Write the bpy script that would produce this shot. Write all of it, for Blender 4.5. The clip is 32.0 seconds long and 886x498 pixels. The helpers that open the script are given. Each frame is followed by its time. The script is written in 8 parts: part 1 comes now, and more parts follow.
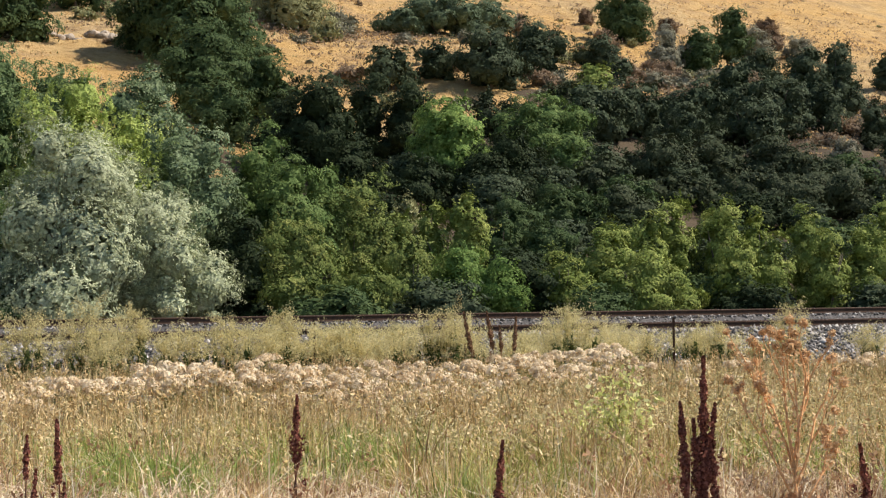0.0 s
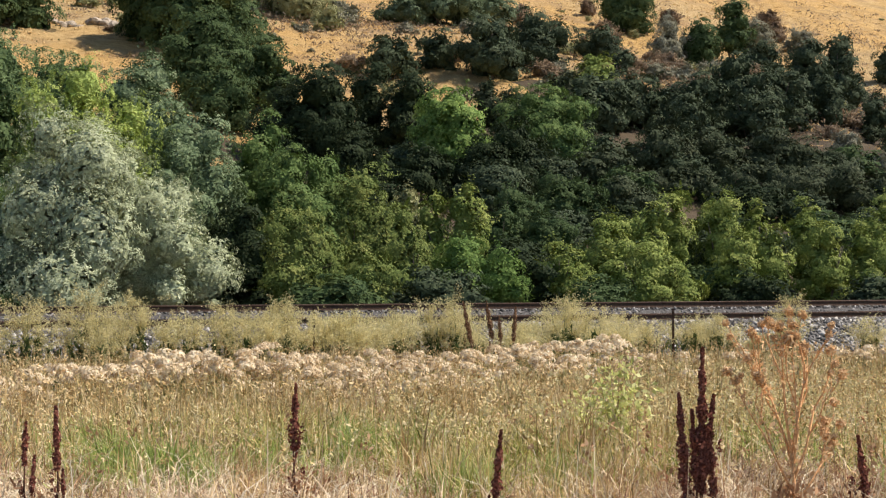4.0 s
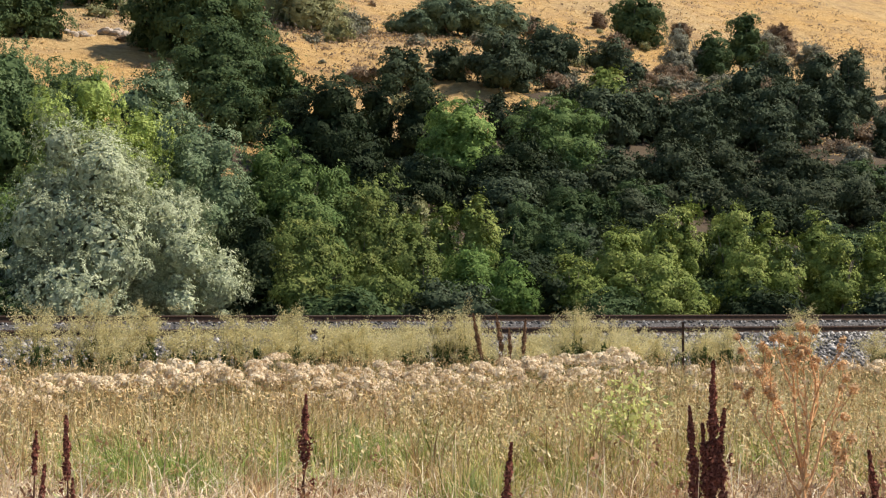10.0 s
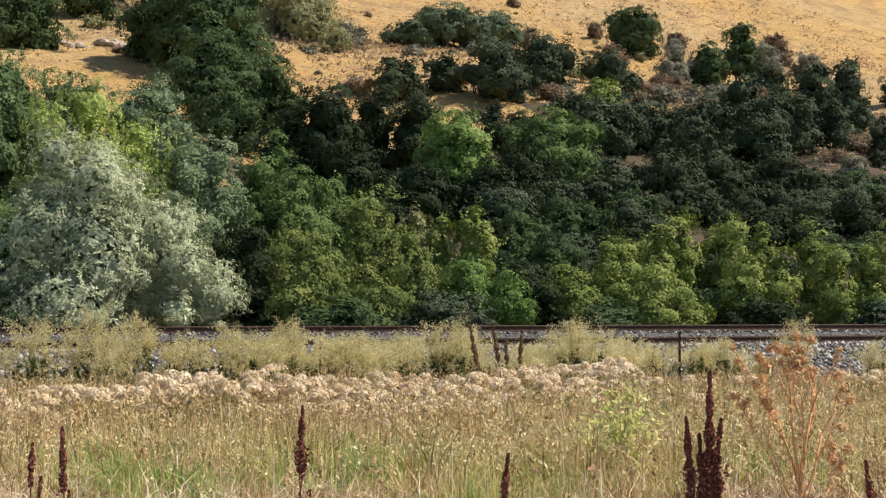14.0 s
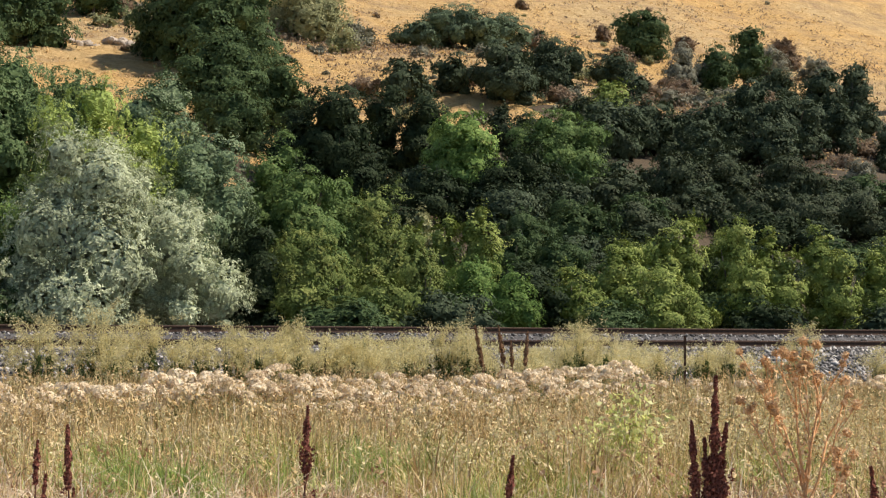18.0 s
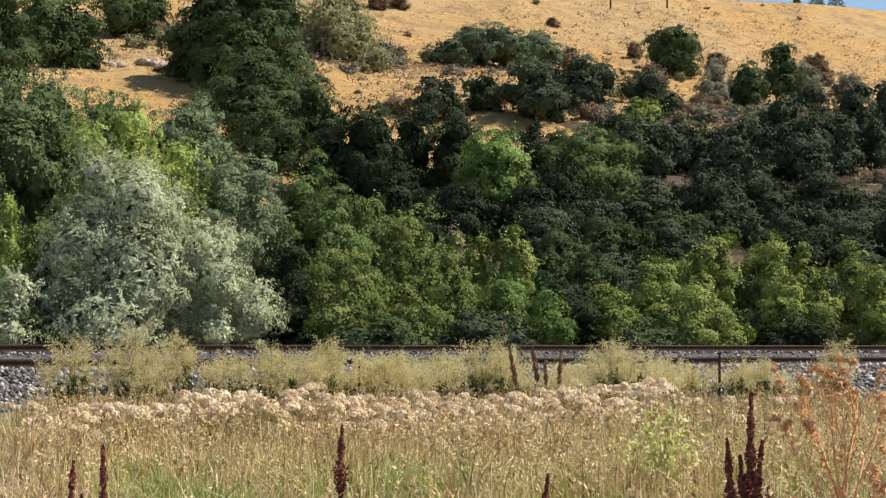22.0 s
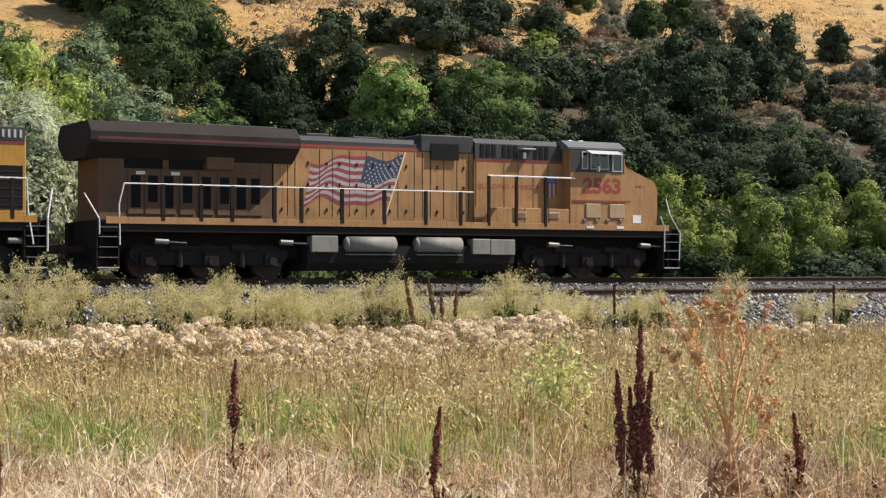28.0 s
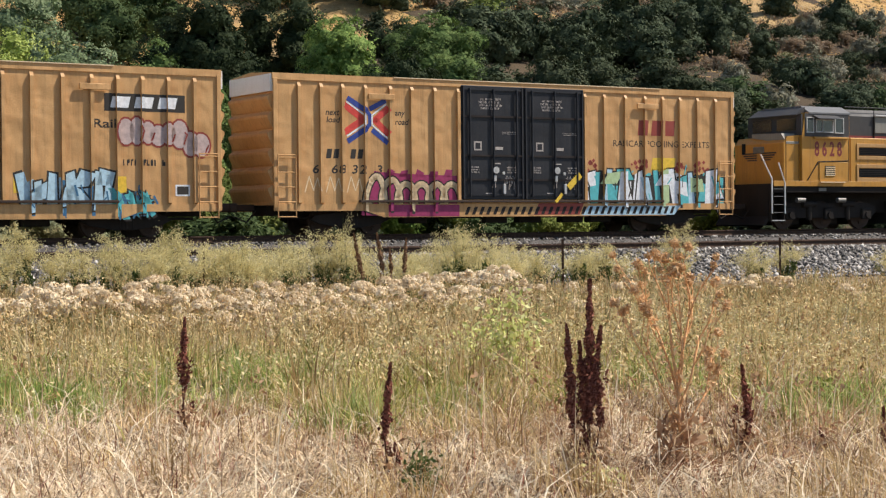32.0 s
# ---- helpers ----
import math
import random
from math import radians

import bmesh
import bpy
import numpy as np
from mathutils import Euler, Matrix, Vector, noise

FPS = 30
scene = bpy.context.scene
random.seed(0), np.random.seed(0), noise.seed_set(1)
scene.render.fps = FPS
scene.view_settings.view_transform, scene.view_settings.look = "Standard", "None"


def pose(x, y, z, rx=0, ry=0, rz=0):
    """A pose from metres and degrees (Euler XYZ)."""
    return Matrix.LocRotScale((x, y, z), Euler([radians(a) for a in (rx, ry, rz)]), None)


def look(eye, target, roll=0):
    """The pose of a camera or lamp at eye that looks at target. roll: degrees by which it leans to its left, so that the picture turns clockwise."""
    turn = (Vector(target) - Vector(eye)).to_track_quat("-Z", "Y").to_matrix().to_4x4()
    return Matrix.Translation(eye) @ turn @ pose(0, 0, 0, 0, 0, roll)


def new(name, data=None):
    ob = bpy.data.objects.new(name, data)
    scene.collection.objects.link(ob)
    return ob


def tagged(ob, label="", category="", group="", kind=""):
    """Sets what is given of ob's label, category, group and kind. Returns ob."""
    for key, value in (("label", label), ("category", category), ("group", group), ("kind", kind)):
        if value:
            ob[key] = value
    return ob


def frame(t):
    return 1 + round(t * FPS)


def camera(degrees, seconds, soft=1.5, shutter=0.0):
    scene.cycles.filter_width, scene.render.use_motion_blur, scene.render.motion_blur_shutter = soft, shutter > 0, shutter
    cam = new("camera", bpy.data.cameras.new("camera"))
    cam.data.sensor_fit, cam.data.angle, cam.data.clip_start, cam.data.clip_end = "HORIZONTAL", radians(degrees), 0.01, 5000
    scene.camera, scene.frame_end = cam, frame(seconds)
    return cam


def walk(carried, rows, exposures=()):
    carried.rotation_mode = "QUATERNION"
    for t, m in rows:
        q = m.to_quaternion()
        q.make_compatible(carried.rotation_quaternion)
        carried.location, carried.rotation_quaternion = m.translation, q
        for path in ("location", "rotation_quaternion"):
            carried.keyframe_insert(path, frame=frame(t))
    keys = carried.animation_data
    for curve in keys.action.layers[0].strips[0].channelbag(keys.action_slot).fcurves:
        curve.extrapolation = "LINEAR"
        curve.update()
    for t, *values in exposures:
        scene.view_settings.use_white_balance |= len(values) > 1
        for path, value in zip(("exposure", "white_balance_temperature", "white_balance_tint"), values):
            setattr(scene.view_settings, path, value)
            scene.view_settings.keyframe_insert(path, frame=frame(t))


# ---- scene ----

# ---- camera: hand-held, standing in the field; small pans and tilts ----
LENS = 28.74
EYE_Z = 0.27
cam = camera(LENS, 32.0, soft=1.25)


def aim(dx, dz, yaw, pitch, roll):
    """A pose at the eye, shifted a little; yaw to the right, pitch up, in degrees."""
    a, b = radians(yaw), radians(pitch)
    eye = Vector((dx, 0.0, EYE_Z + dz))
    way = Vector((math.sin(a) * math.cos(b), math.cos(a) * math.cos(b), math.sin(b)))
    return look(eye, eye + way * 10.0, roll)


# seconds, sideways and upward drift of the hand, yaw, pitch, roll
HELD = [
    (0, -0.024, -0.015, -1.866, 1.879, -0.715),
    (0.5, -0.020, -0.017, -1.659, 1.628, -0.745),
    (1, -0.024, -0.016, -1.597, 1.532, -0.441),
    (1.5, -0.022, -0.012, -1.597, 1.668, -0.401),
    (2, -0.023, -0.014, -1.689, 1.695, -0.369),
    (2.5, -0.025, -0.019, -1.729, 1.675, -0.439),
    (3, -0.022, -0.017, -1.855, 1.627, -0.457),
    (3.5, -0.022, -0.019, -1.895, 1.519, -0.356),
    (5.5, -0.025, -0.017, -1.856, 1.891, -0.244),
    (6, -0.029, -0.014, -2.002, 2.002, -0.129),
    (6.5, -0.026, -0.014, -2.050, 1.965, -0.046),
    (7, -0.030, -0.015, -1.976, 1.884, -0.034),
    (7.5, -0.027, -0.015, -1.928, 1.948, -0.098),
    (8, -0.029, -0.013, -2.005, 2.076, -0.078),
    (8.5, -0.029, -0.015, -2.121, 1.998, -0.024),
    (9, -0.032, -0.016, -2.229, 1.897, 0.080),
    (9.5, -0.033, -0.017, -2.278, 1.893, 0.073),
    (10, -0.032, -0.017, -2.196, 1.935, 0.061),
    (10.5, -0.033, -0.018, -2.128, 1.999, -0.007),
    (11, -0.028, -0.014, -2.123, 2.110, -0.045),
    (11.5, -0.032, -0.016, -2.133, 2.200, -0.036),
    (12, -0.034, -0.016, -2.173, 2.187, 0.033),
    (12.5, -0.033, -0.015, -2.244, 2.085, -0.014),
    (13, -0.031, -0.012, -2.251, 2.091, -0.064),
    (13.5, -0.032, -0.014, -2.212, 2.198, -0.121),
    (14, -0.031, -0.014, -2.078, 2.280, -0.056),
    (14.5, -0.033, -0.014, -1.918, 2.232, 0.111),
    (16.5, -0.034, -0.015, -1.842, 2.261, 0.307),
    (17, -0.037, -0.013, -1.903, 2.418, 0.337),
    (17.5, -0.037, -0.014, -1.967, 2.349, 0.435),
    (18, -0.037, -0.012, -2.275, 2.322, 0.504),
    (18.5, -0.041, -0.010, -2.546, 2.474, 0.597),
    (19, -0.039, -0.016, -2.580, 2.589, 0.579),
    (19.5, -0.035, -0.014, -2.514, 2.511, 0.706),
    (20, -0.033, -0.020, -2.390, 2.507, 0.739),
    (20.5, -0.035, -0.015, -2.450, 2.634, 0.553),
    (21, -0.039, -0.009, -2.718, 2.850, 0.339),
    (21.5, -0.037, -0.008, -2.967, 2.923, 0.213),
    (22, -0.040, -0.010, -3.366, 2.916, 0.183),
    (22.5, -0.045, -0.008, -3.389, 2.977, 0.355),
    (23, -0.046, -0.010, -3.140, 3.025, 0.551),
    (23.5, -0.041, -0.009, -2.846, 3.027, 0.518),
    (24, -0.038, -0.006, -2.436, 3.242, 0.457),
    (24.5, -0.036, -0.003, -2.115, 3.587, 0.496),
    (26.5, -0.036, -0.002, -2.071, 1.486, 0.703),
    (27, -0.031, -0.006, -1.991, 1.003, 0.814),
    (27.5, -0.023, -0.005, -1.094, 0.634, 0.605),
    (28, 0.000, 0.000, 0.000, 0.693, 0.000),
    (28.5, -0.004, -0.002, 0.730, 0.544, 0.133),
    (29, -0.008, -0.001, 1.277, 0.117, 0.234),
    (29.5, -0.009, -0.003, 1.418, -0.211, 0.204),
    (30, -0.011, -0.004, 1.106, -0.521, -0.082),
    (30.5, -0.008, -0.004, 1.308, -0.757, -0.015),
    (31, -0.008, -0.004, 1.557, -0.644, 0.019),
    (31.5, -0.009, -0.001, 1.622, -0.617, -0.178),
    (32, -0.007, -0.003, 1.708, -0.779, -0.532),
]
walk(cam, [(t, aim(*r)) for t, *r in HELD], exposures=[(0.0, 0.34), (32.0, 0.34)])

# ---- the lie of the land: the line runs obliquely, away to the right ----
ALONG = radians(30.1)
DIR = Vector((math.cos(ALONG), math.sin(ALONG), 0.0))      # along the track
OUT = Vector((-math.sin(ALONG), math.cos(ALONG), 0.0))     # away from the eye
MID = Vector((0.0, 57.5, 0.0))                             # a point on the far track
RZ = math.degrees(ALONG)
NEAR_TRACK = -4.4                                          # the nearer track's centre line


def place(s, u, z=0.0):
    return MID + DIR * s + OUT * u + Vector((0, 0, z))


# ---- light: high sun along the line, a little to this side ----
SUN_WAY = (DIR * 0.70 - OUT * 0.31 + Vector((0, 0, 1.0))).normalized()
sun_el = math.asin(SUN_WAY.z)
sun_az = math.atan2(SUN_WAY.x, SUN_WAY.y)
world = bpy.data.worlds.new("sky")
scene.world = world
world.use_nodes = True
wn = world.node_tree.nodes
sky = wn.new("ShaderNodeTexSky")
sky.sky_type, sky.sun_disc = "NISHITA", False
sky.sun_elevation, sky.sun_rotation = sun_el, sun_az
sky.air_density, sky.dust_density, sky.ozone_density = 1.0, 0.25, 2.0
wn["Background"].inputs["Strength"].default_value = 0.105
world.node_tree.links.new(sky.outputs[0], wn["Background"].inputs["Color"])
lamp = bpy.data.lights.new("sun", "SUN")
lamp.energy, lamp.angle, lamp.color = 5.3, radians(0.55), (1.0, 0.91, 0.81)
sun = new("sun", lamp)
sun.matrix_world = Matrix.Translation((0, 0, 90)) @ SUN_WAY.to_track_quat("Z", "Y").to_matrix().to_4x4()

# ---- materials ----
def rgb(c):
    return (*c, 1.0)


def material(name, rough=0.7, metal=0.0, spec=0.4):
    m = bpy.data.materials.new(name)
    m.use_nodes = True
    b = m.node_tree.nodes["Principled BSDF"]
    b.inputs["Roughness"].default_value = rough
    b.inputs["Metallic"].default_value = metal
    b.inputs["Specular IOR Level"].default_value = spec
    return m, m.node_tree.nodes, m.node_tree.links, b


def ramp(n, l, fac, stops):
    r = n.new("ShaderNodeValToRGB")
    e = r.color_ramp.elements
    while len(e) < len(stops):
        e.new(0.5)
    for k, (p, c) in zip(e, stops):
        k.position, k.color = p, rgb(c)
    l.new(fac, r.inputs[0])
    return r.outputs[0]


def noise_tex(n, l, scale, detail=4.0, rough=0.55, vec=None):
    t = n.new("ShaderNodeTexNoise")
    t.inputs["Scale"].default_value, t.inputs["Detail"].default_value, t.inputs["Roughness"].default_value = scale, detail, rough
    if vec is not None:
        l.new(vec, t.inputs["Vector"])
    return t.outputs["Fac"]


def mix(n, l, fac, a, b, mode="MIX"):
    x = n.new("ShaderNodeMix")
    x.data_type, x.blend_type = "RGBA", mode
    for sock, v in ((x.inputs[0], fac), (x.inputs[6], a), (x.inputs[7], b)):
        if isinstance(v, (int, float)):
            sock.default_value = v
        elif isinstance(v, tuple):
            sock.default_value = rgb(v)
        else:
            l.new(v, sock)
    return x.outputs[2]


def bump(n, l, b, height, strength=0.3, dist=0.02):
    k = n.new("ShaderNodeBump")
    k.inputs["Strength"].default_value, k.inputs["Distance"].default_value = strength, dist
    l.new(height, k.inputs["Height"])
    l.new(k.outputs[0], b.inputs["Normal"])


def leaf_mat(name, dark, mid, light, trans=0.35, rough=0.55, vary=0.6, grain=0.9, swing=0.9):
    """Foliage, straw or petals: each leaf has a tone of its own, with drifts of tone through the crown."""
    m, n, l, b = material(name, rough + 0.1, 0.0, 0.06)
    g = n.new("ShaderNodeNewGeometry")
    o = n.new("ShaderNodeTexCoord")
    drift = noise_tex(n, l, grain, 2.0, 0.6, o.outputs["Object"])
    blend = n.new("ShaderNodeMath")
    blend.operation = "MULTIPLY_ADD"
    l.new(drift, blend.inputs[0])
    blend.inputs[1].default_value = swing
    half = n.new("ShaderNodeMath")
    half.operation = "MULTIPLY_ADD"
    l.new(g.outputs["Random Per Island"], half.inputs[0])
    half.inputs[1].default_value, half.inputs[2].default_value = vary, 0.5 - swing / 2 - vary / 2
    l.new(half.outputs[0], blend.inputs[2])
    c = ramp(n, l, blend.outputs[0], [(0.12, dark), (0.5, mid), (0.9, light)])
    l.new(c, b.inputs["Base Color"])
    t = n.new("ShaderNodeBsdfTranslucent")
    l.new(c, t.inputs["Color"])
    s = n.new("ShaderNodeMixShader")
    s.inputs[0].default_value = trans
    l.new(b.outputs[0], s.inputs[1])
    l.new(t.outputs[0], s.inputs[2])
    l.new(s.outputs[0], n["Material Output"].inputs["Surface"])
    return m


def speckled(name, stops, scale, rough=0.85, metal=0.0, strength=0.4, dist=0.02, coarse=0.0, spec=0.3):
    """A mottled surface: fine grain over broad stains."""
    m, n, l, b = material(name, rough, metal, spec)
    o = n.new("ShaderNodeTexCoord").outputs["Object"]
    fine = noise_tex(n, l, scale, 6.0, 0.65, o)
    c = ramp(n, l, fine, stops)
    if coarse:
        broad = noise_tex(n, l, coarse, 3.0, 0.5, o)
        c = mix(n, l, 0.55, c, ramp(n, l, broad, [(0.3, stops[0][1]), (0.7, stops[-1][1])]))
    l.new(c, b.inputs["Base Color"])
    bump(n, l, b, fine, strength, dist)
    return m


M_FIELD = speckled("field_soil", [(0.25, (0.10, 0.07, 0.042)), (0.5, (0.22, 0.16, 0.095)), (0.75, (0.38, 0.29, 0.18))], 9.0, 0.95, 0, 0.7, 0.04, 0.25)
# leaf litter and humus, its colour lowered to carry the wood's shade
M_SHADED_LITTER = speckled("shade_dark_litter", [(0.3, (0.025, 0.017, 0.010)), (0.55, (0.062, 0.043, 0.024)), (0.8, (0.12, 0.085, 0.047))], 1.6, 0.95, 0, 0.8, 0.15, 0.12)
M_BALLAST = speckled("ballast_bed", [(0.3, (0.035, 0.032, 0.029)), (0.55, (0.11, 0.10, 0.092)), (0.75, (0.26, 0.24, 0.22))], 11.0, 0.95, 0, 1.0, 0.06)
M_RAIL = speckled("rusty_rail", [(0.3, (0.035, 0.022, 0.016)), (0.7, (0.10, 0.058, 0.038))], 12.0, 0.7, 0.5, 0.2, 0.004)
M_RAILTOP = speckled("worn_rail_head", [(0.3, (0.32, 0.31, 0.30)), (0.7, (0.45, 0.44, 0.43))], 20.0, 0.3, 1.0, 0.05, 0.002)
M_TIE = speckled("creosoted_wood", [(0.3, (0.05, 0.038, 0.03)), (0.7, (0.14, 0.11, 0.085))], 14.0, 0.9, 0, 0.4, 0.01)
M_BARK = speckled("bark", [(0.3, (0.05, 0.04, 0.03)), (0.7, (0.19, 0.155, 0.12))], 16.0, 0.9, 0, 0.8, 0.03)


def hill_mat():
    """Golden dry grass with paler and greyer drifts, faint paths across the slope and bare brown earth."""
    m, n, l, b = material("hill_grass", 0.95, 0, 0.1)
    o = n.new("ShaderNodeTexCoord").outputs["Object"]
    broad = noise_tex(n, l, 0.05, 5.0, 0.6, o)
    middle = noise_tex(n, l, 0.33, 6.0, 0.65, o)
    fine = noise_tex(n, l, 1.7, 8.0, 0.8, o)
    gold = ramp(n, l, fine, [(0.28, (0.22, 0.120, 0.040)), (0.44, (0.44, 0.27, 0.098)), (0.66, (0.60, 0.395, 0.160))])
    pale = ramp(n, l, fine, [(0.28, (0.22, 0.135, 0.060)), (0.46, (0.42, 0.29, 0.135)), (0.68, (0.58, 0.42, 0.21))])
    bare = ramp(n, l, fine, [(0.25, (0.16, 0.10, 0.055)), (0.55, (0.30, 0.20, 0.11)), (0.8, (0.44, 0.32, 0.18))])
    c = mix(n, l, ramp(n, l, broad, [(0.42, (0, 0, 0)), (0.62, (1, 1, 1))]), gold, pale)
    c = mix(n, l, ramp(n, l, middle, [(0.47, (0, 0, 0)), (0.66, (0.75, 0.75, 0.75))]), c, bare)
    l.new(c, b.inputs["Base Color"])
    bump(n, l, b, fine, 0.8, 0.3)
    return m


M_HILL = hill_mat()
L_SILVER = leaf_mat("silver_leaves", (0.188, 0.209, 0.116), (0.400, 0.436, 0.262), (0.753, 0.769, 0.512), 0.15, 0.55, 0.45)
L_WILLOW = leaf_mat("willow_leaves", (0.174, 0.237, 0.056), (0.376, 0.455, 0.124), (0.692, 0.713, 0.248), 0.22, 0.55, 0.3)
L_GREY = leaf_mat("cottonwood_leaves", (0.068, 0.103, 0.048), (0.155, 0.208, 0.103), (0.348, 0.404, 0.230), 0.12, 0.55, 0.3)
L_COTTON = leaf_mat("poplar_leaves", (0.053, 0.094, 0.028), (0.117, 0.176, 0.053), (0.266, 0.324, 0.110), 0.14, 0.55, 0.3)
L_YELLOW = leaf_mat("yellowing_leaves", (0.066, 0.098, 0.025), (0.155, 0.197, 0.054), (0.358, 0.355, 0.111), 0.10, 0.55, 0.3)
L_LIME = leaf_mat("box_elder_leaves", (0.073, 0.111, 0.025), (0.193, 0.241, 0.059), (0.522, 0.523, 0.158), 0.10, 0.55, 0.3)
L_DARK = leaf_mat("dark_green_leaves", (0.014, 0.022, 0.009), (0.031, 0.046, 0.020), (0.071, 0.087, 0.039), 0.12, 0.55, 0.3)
L_SCRUB = leaf_mat("scrub_oak_leaves", (0.029, 0.039, 0.021), (0.061, 0.082, 0.043), (0.129, 0.149, 0.086), 0.10, 0.55, 0.3)
L_OAK = leaf_mat("oak_leaves", (0.031, 0.055, 0.021), (0.069, 0.105, 0.039), (0.140, 0.174, 0.073), 0.17, 0.55, 0.3)
L_OLIVE = leaf_mat("thicket_leaves", (0.024, 0.035, 0.017), (0.057, 0.072, 0.036), (0.125, 0.135, 0.076), 0.10, 0.55, 0.3)
L_BUSH = leaf_mat("bush_leaves", (0.07, 0.125, 0.03), (0.15, 0.235, 0.06), (0.32, 0.40, 0.13), 0.20, 0.55, 0.3)
L_WEEPING = leaf_mat("weeping_willow_leaves", (0.061, 0.099, 0.039), (0.127, 0.182, 0.072), (0.253, 0.308, 0.143), 0.20, 0.55, 0.3)
L_MOUND = leaf_mat("juniper_leaves", (0.055, 0.078, 0.042), (0.105, 0.142, 0.078), (0.20, 0.25, 0.145), 0.1, 0.55, 0.3)
L_MAPLE = leaf_mat("maple_leaves", (0.060, 0.112, 0.027), (0.164, 0.250, 0.062), (0.472, 0.562, 0.163), 0.1, 0.55, 0.3)
L_THIN = leaf_mat("dry_grey_leaves", (0.146, 0.146, 0.065), (0.277, 0.277, 0.130), (0.488, 0.456, 0.244), 0.20, 0.55, 0.3)
L_SAGE = leaf_mat("sage_leaves", (0.145, 0.139, 0.090), (0.242, 0.229, 0.156), (0.386, 0.374, 0.278), 0.12, 0.55, 0.3)
L_PINE = leaf_mat("conifer_needles", (0.024, 0.065, 0.029), (0.057, 0.114, 0.048), (0.114, 0.180, 0.082), 0.11, 0.55, 0.3)
G_STRAW = leaf_mat("dry_grass", (0.329, 0.225, 0.089), (0.687, 0.518, 0.244), (0.947, 0.797, 0.488), 0.28, 0.6, 0.6, 3.0, 1.7)
G_GREEN = leaf_mat("green_grass", (0.113, 0.137, 0.028), (0.372, 0.363, 0.098), (0.755, 0.642, 0.270), 0.3, 0.5, 0.6, 3.0, 1.7)
G_HILL = leaf_mat("hill_tufts", (0.380, 0.240, 0.101), (0.550, 0.370, 0.162), (0.700, 0.500, 0.258), 0.5, 0.7)
G_DEAD = leaf_mat("dead_brush", (0.13, 0.085, 0.055), (0.24, 0.165, 0.105), (0.36, 0.27, 0.18), 0.15, 0.8)
G_BRUSH = leaf_mat("hillside_brush", (0.19, 0.13, 0.085), (0.31, 0.225, 0.145), (0.44, 0.34, 0.23), 0.3, 0.8)

# ---- mesh helpers ----
def mesh_from(name, verts, faces, mat, smooth=False):
    me = bpy.data.meshes.new(name)
    me.from_pydata(verts, [], faces)
    if mat is not None:
        for k in (mat if isinstance(mat, (list, tuple)) else [mat]):
            me.materials.append(k)
    if smooth:
        me.polygons.foreach_set("use_smooth", [True] * len(me.polygons))
    me.update()
    return me


def quads_mesh(name, v, mat, per=4):
    """A mesh from an array of corners, shape (pieces, per, 3): every piece a face of its own."""
    k = v.shape[0]
    me = bpy.data.meshes.new(name)
    me.vertices.add(k * per)
    me.vertices.foreach_set("co", v.reshape(-1).astype(np.float32))
    me.loops.add(k * per)
    me.loops.foreach_set("vertex_index", np.arange(k * per, dtype=np.int32))
    me.polygons.add(k)
    me.polygons.foreach_set("loop_start", np.arange(0, k * per, per, dtype=np.int32))
    me.polygons.foreach_set("loop_total", np.full(k, per, dtype=np.int32))
    me.materials.append(mat)
    me.update(calc_edges=True)
    return me


def indexed_mesh(name, v, f, mat):
    """A mesh from vertex and face arrays, all faces with the same number of corners."""
    per = f.shape[1]
    me = bpy.data.meshes.new(name)
    me.vertices.add(len(v))
    me.vertices.foreach_set("co", v.reshape(-1).astype(np.float32))
    me.loops.add(f.size)
    me.loops.foreach_set("vertex_index", f.reshape(-1).astype(np.int32))
    me.polygons.add(len(f))
    me.polygons.foreach_set("loop_start", np.arange(0, f.size, per, dtype=np.int32))
    me.polygons.foreach_set("loop_total", np.full(len(f), per, dtype=np.int32))
    me.materials.append(mat)
    me.update(calc_edges=True)
    return me


FINE = ("seed_head", "branchwork", "seed_haze", "leaves", "seed_spike", "withered_leaves", "dry_leaves")


def child(name, me, parent, label=""):
    ob = new(name, me)
    ob.parent = parent
    if name in FINE:
        return tagged(ob, label or "fine " + name.replace("_", " ") + " of the plant", kind="stuff")
    return tagged(ob, label) if label else ob


# ---- ground: field, railway bank, wooded foot and dry hill, one sheet ----
PROFILE_U = [-4000, -120, -49.7, -30, -14, -9.4, -6.7, -6.5, -2.5, -1.9, 1.9, 3.2, 5, 8, 15, 22, 36, 46, 52, 66, 84, 100, 115, 125, 135, 180, 4000]
PROFILE_Z = [-1.2, -1.2, -1.36, -1.42, -1.5, -1.5, -0.68, -0.62, -0.6, -0.25, -0.25, -0.9, -0.9, -0.2, 2.3, 4.8, 9.4, 13.0, 15.0, 19.6, 25.2, 31.2, 37.0, 41.7, 42.9, 45.0, 60.0]


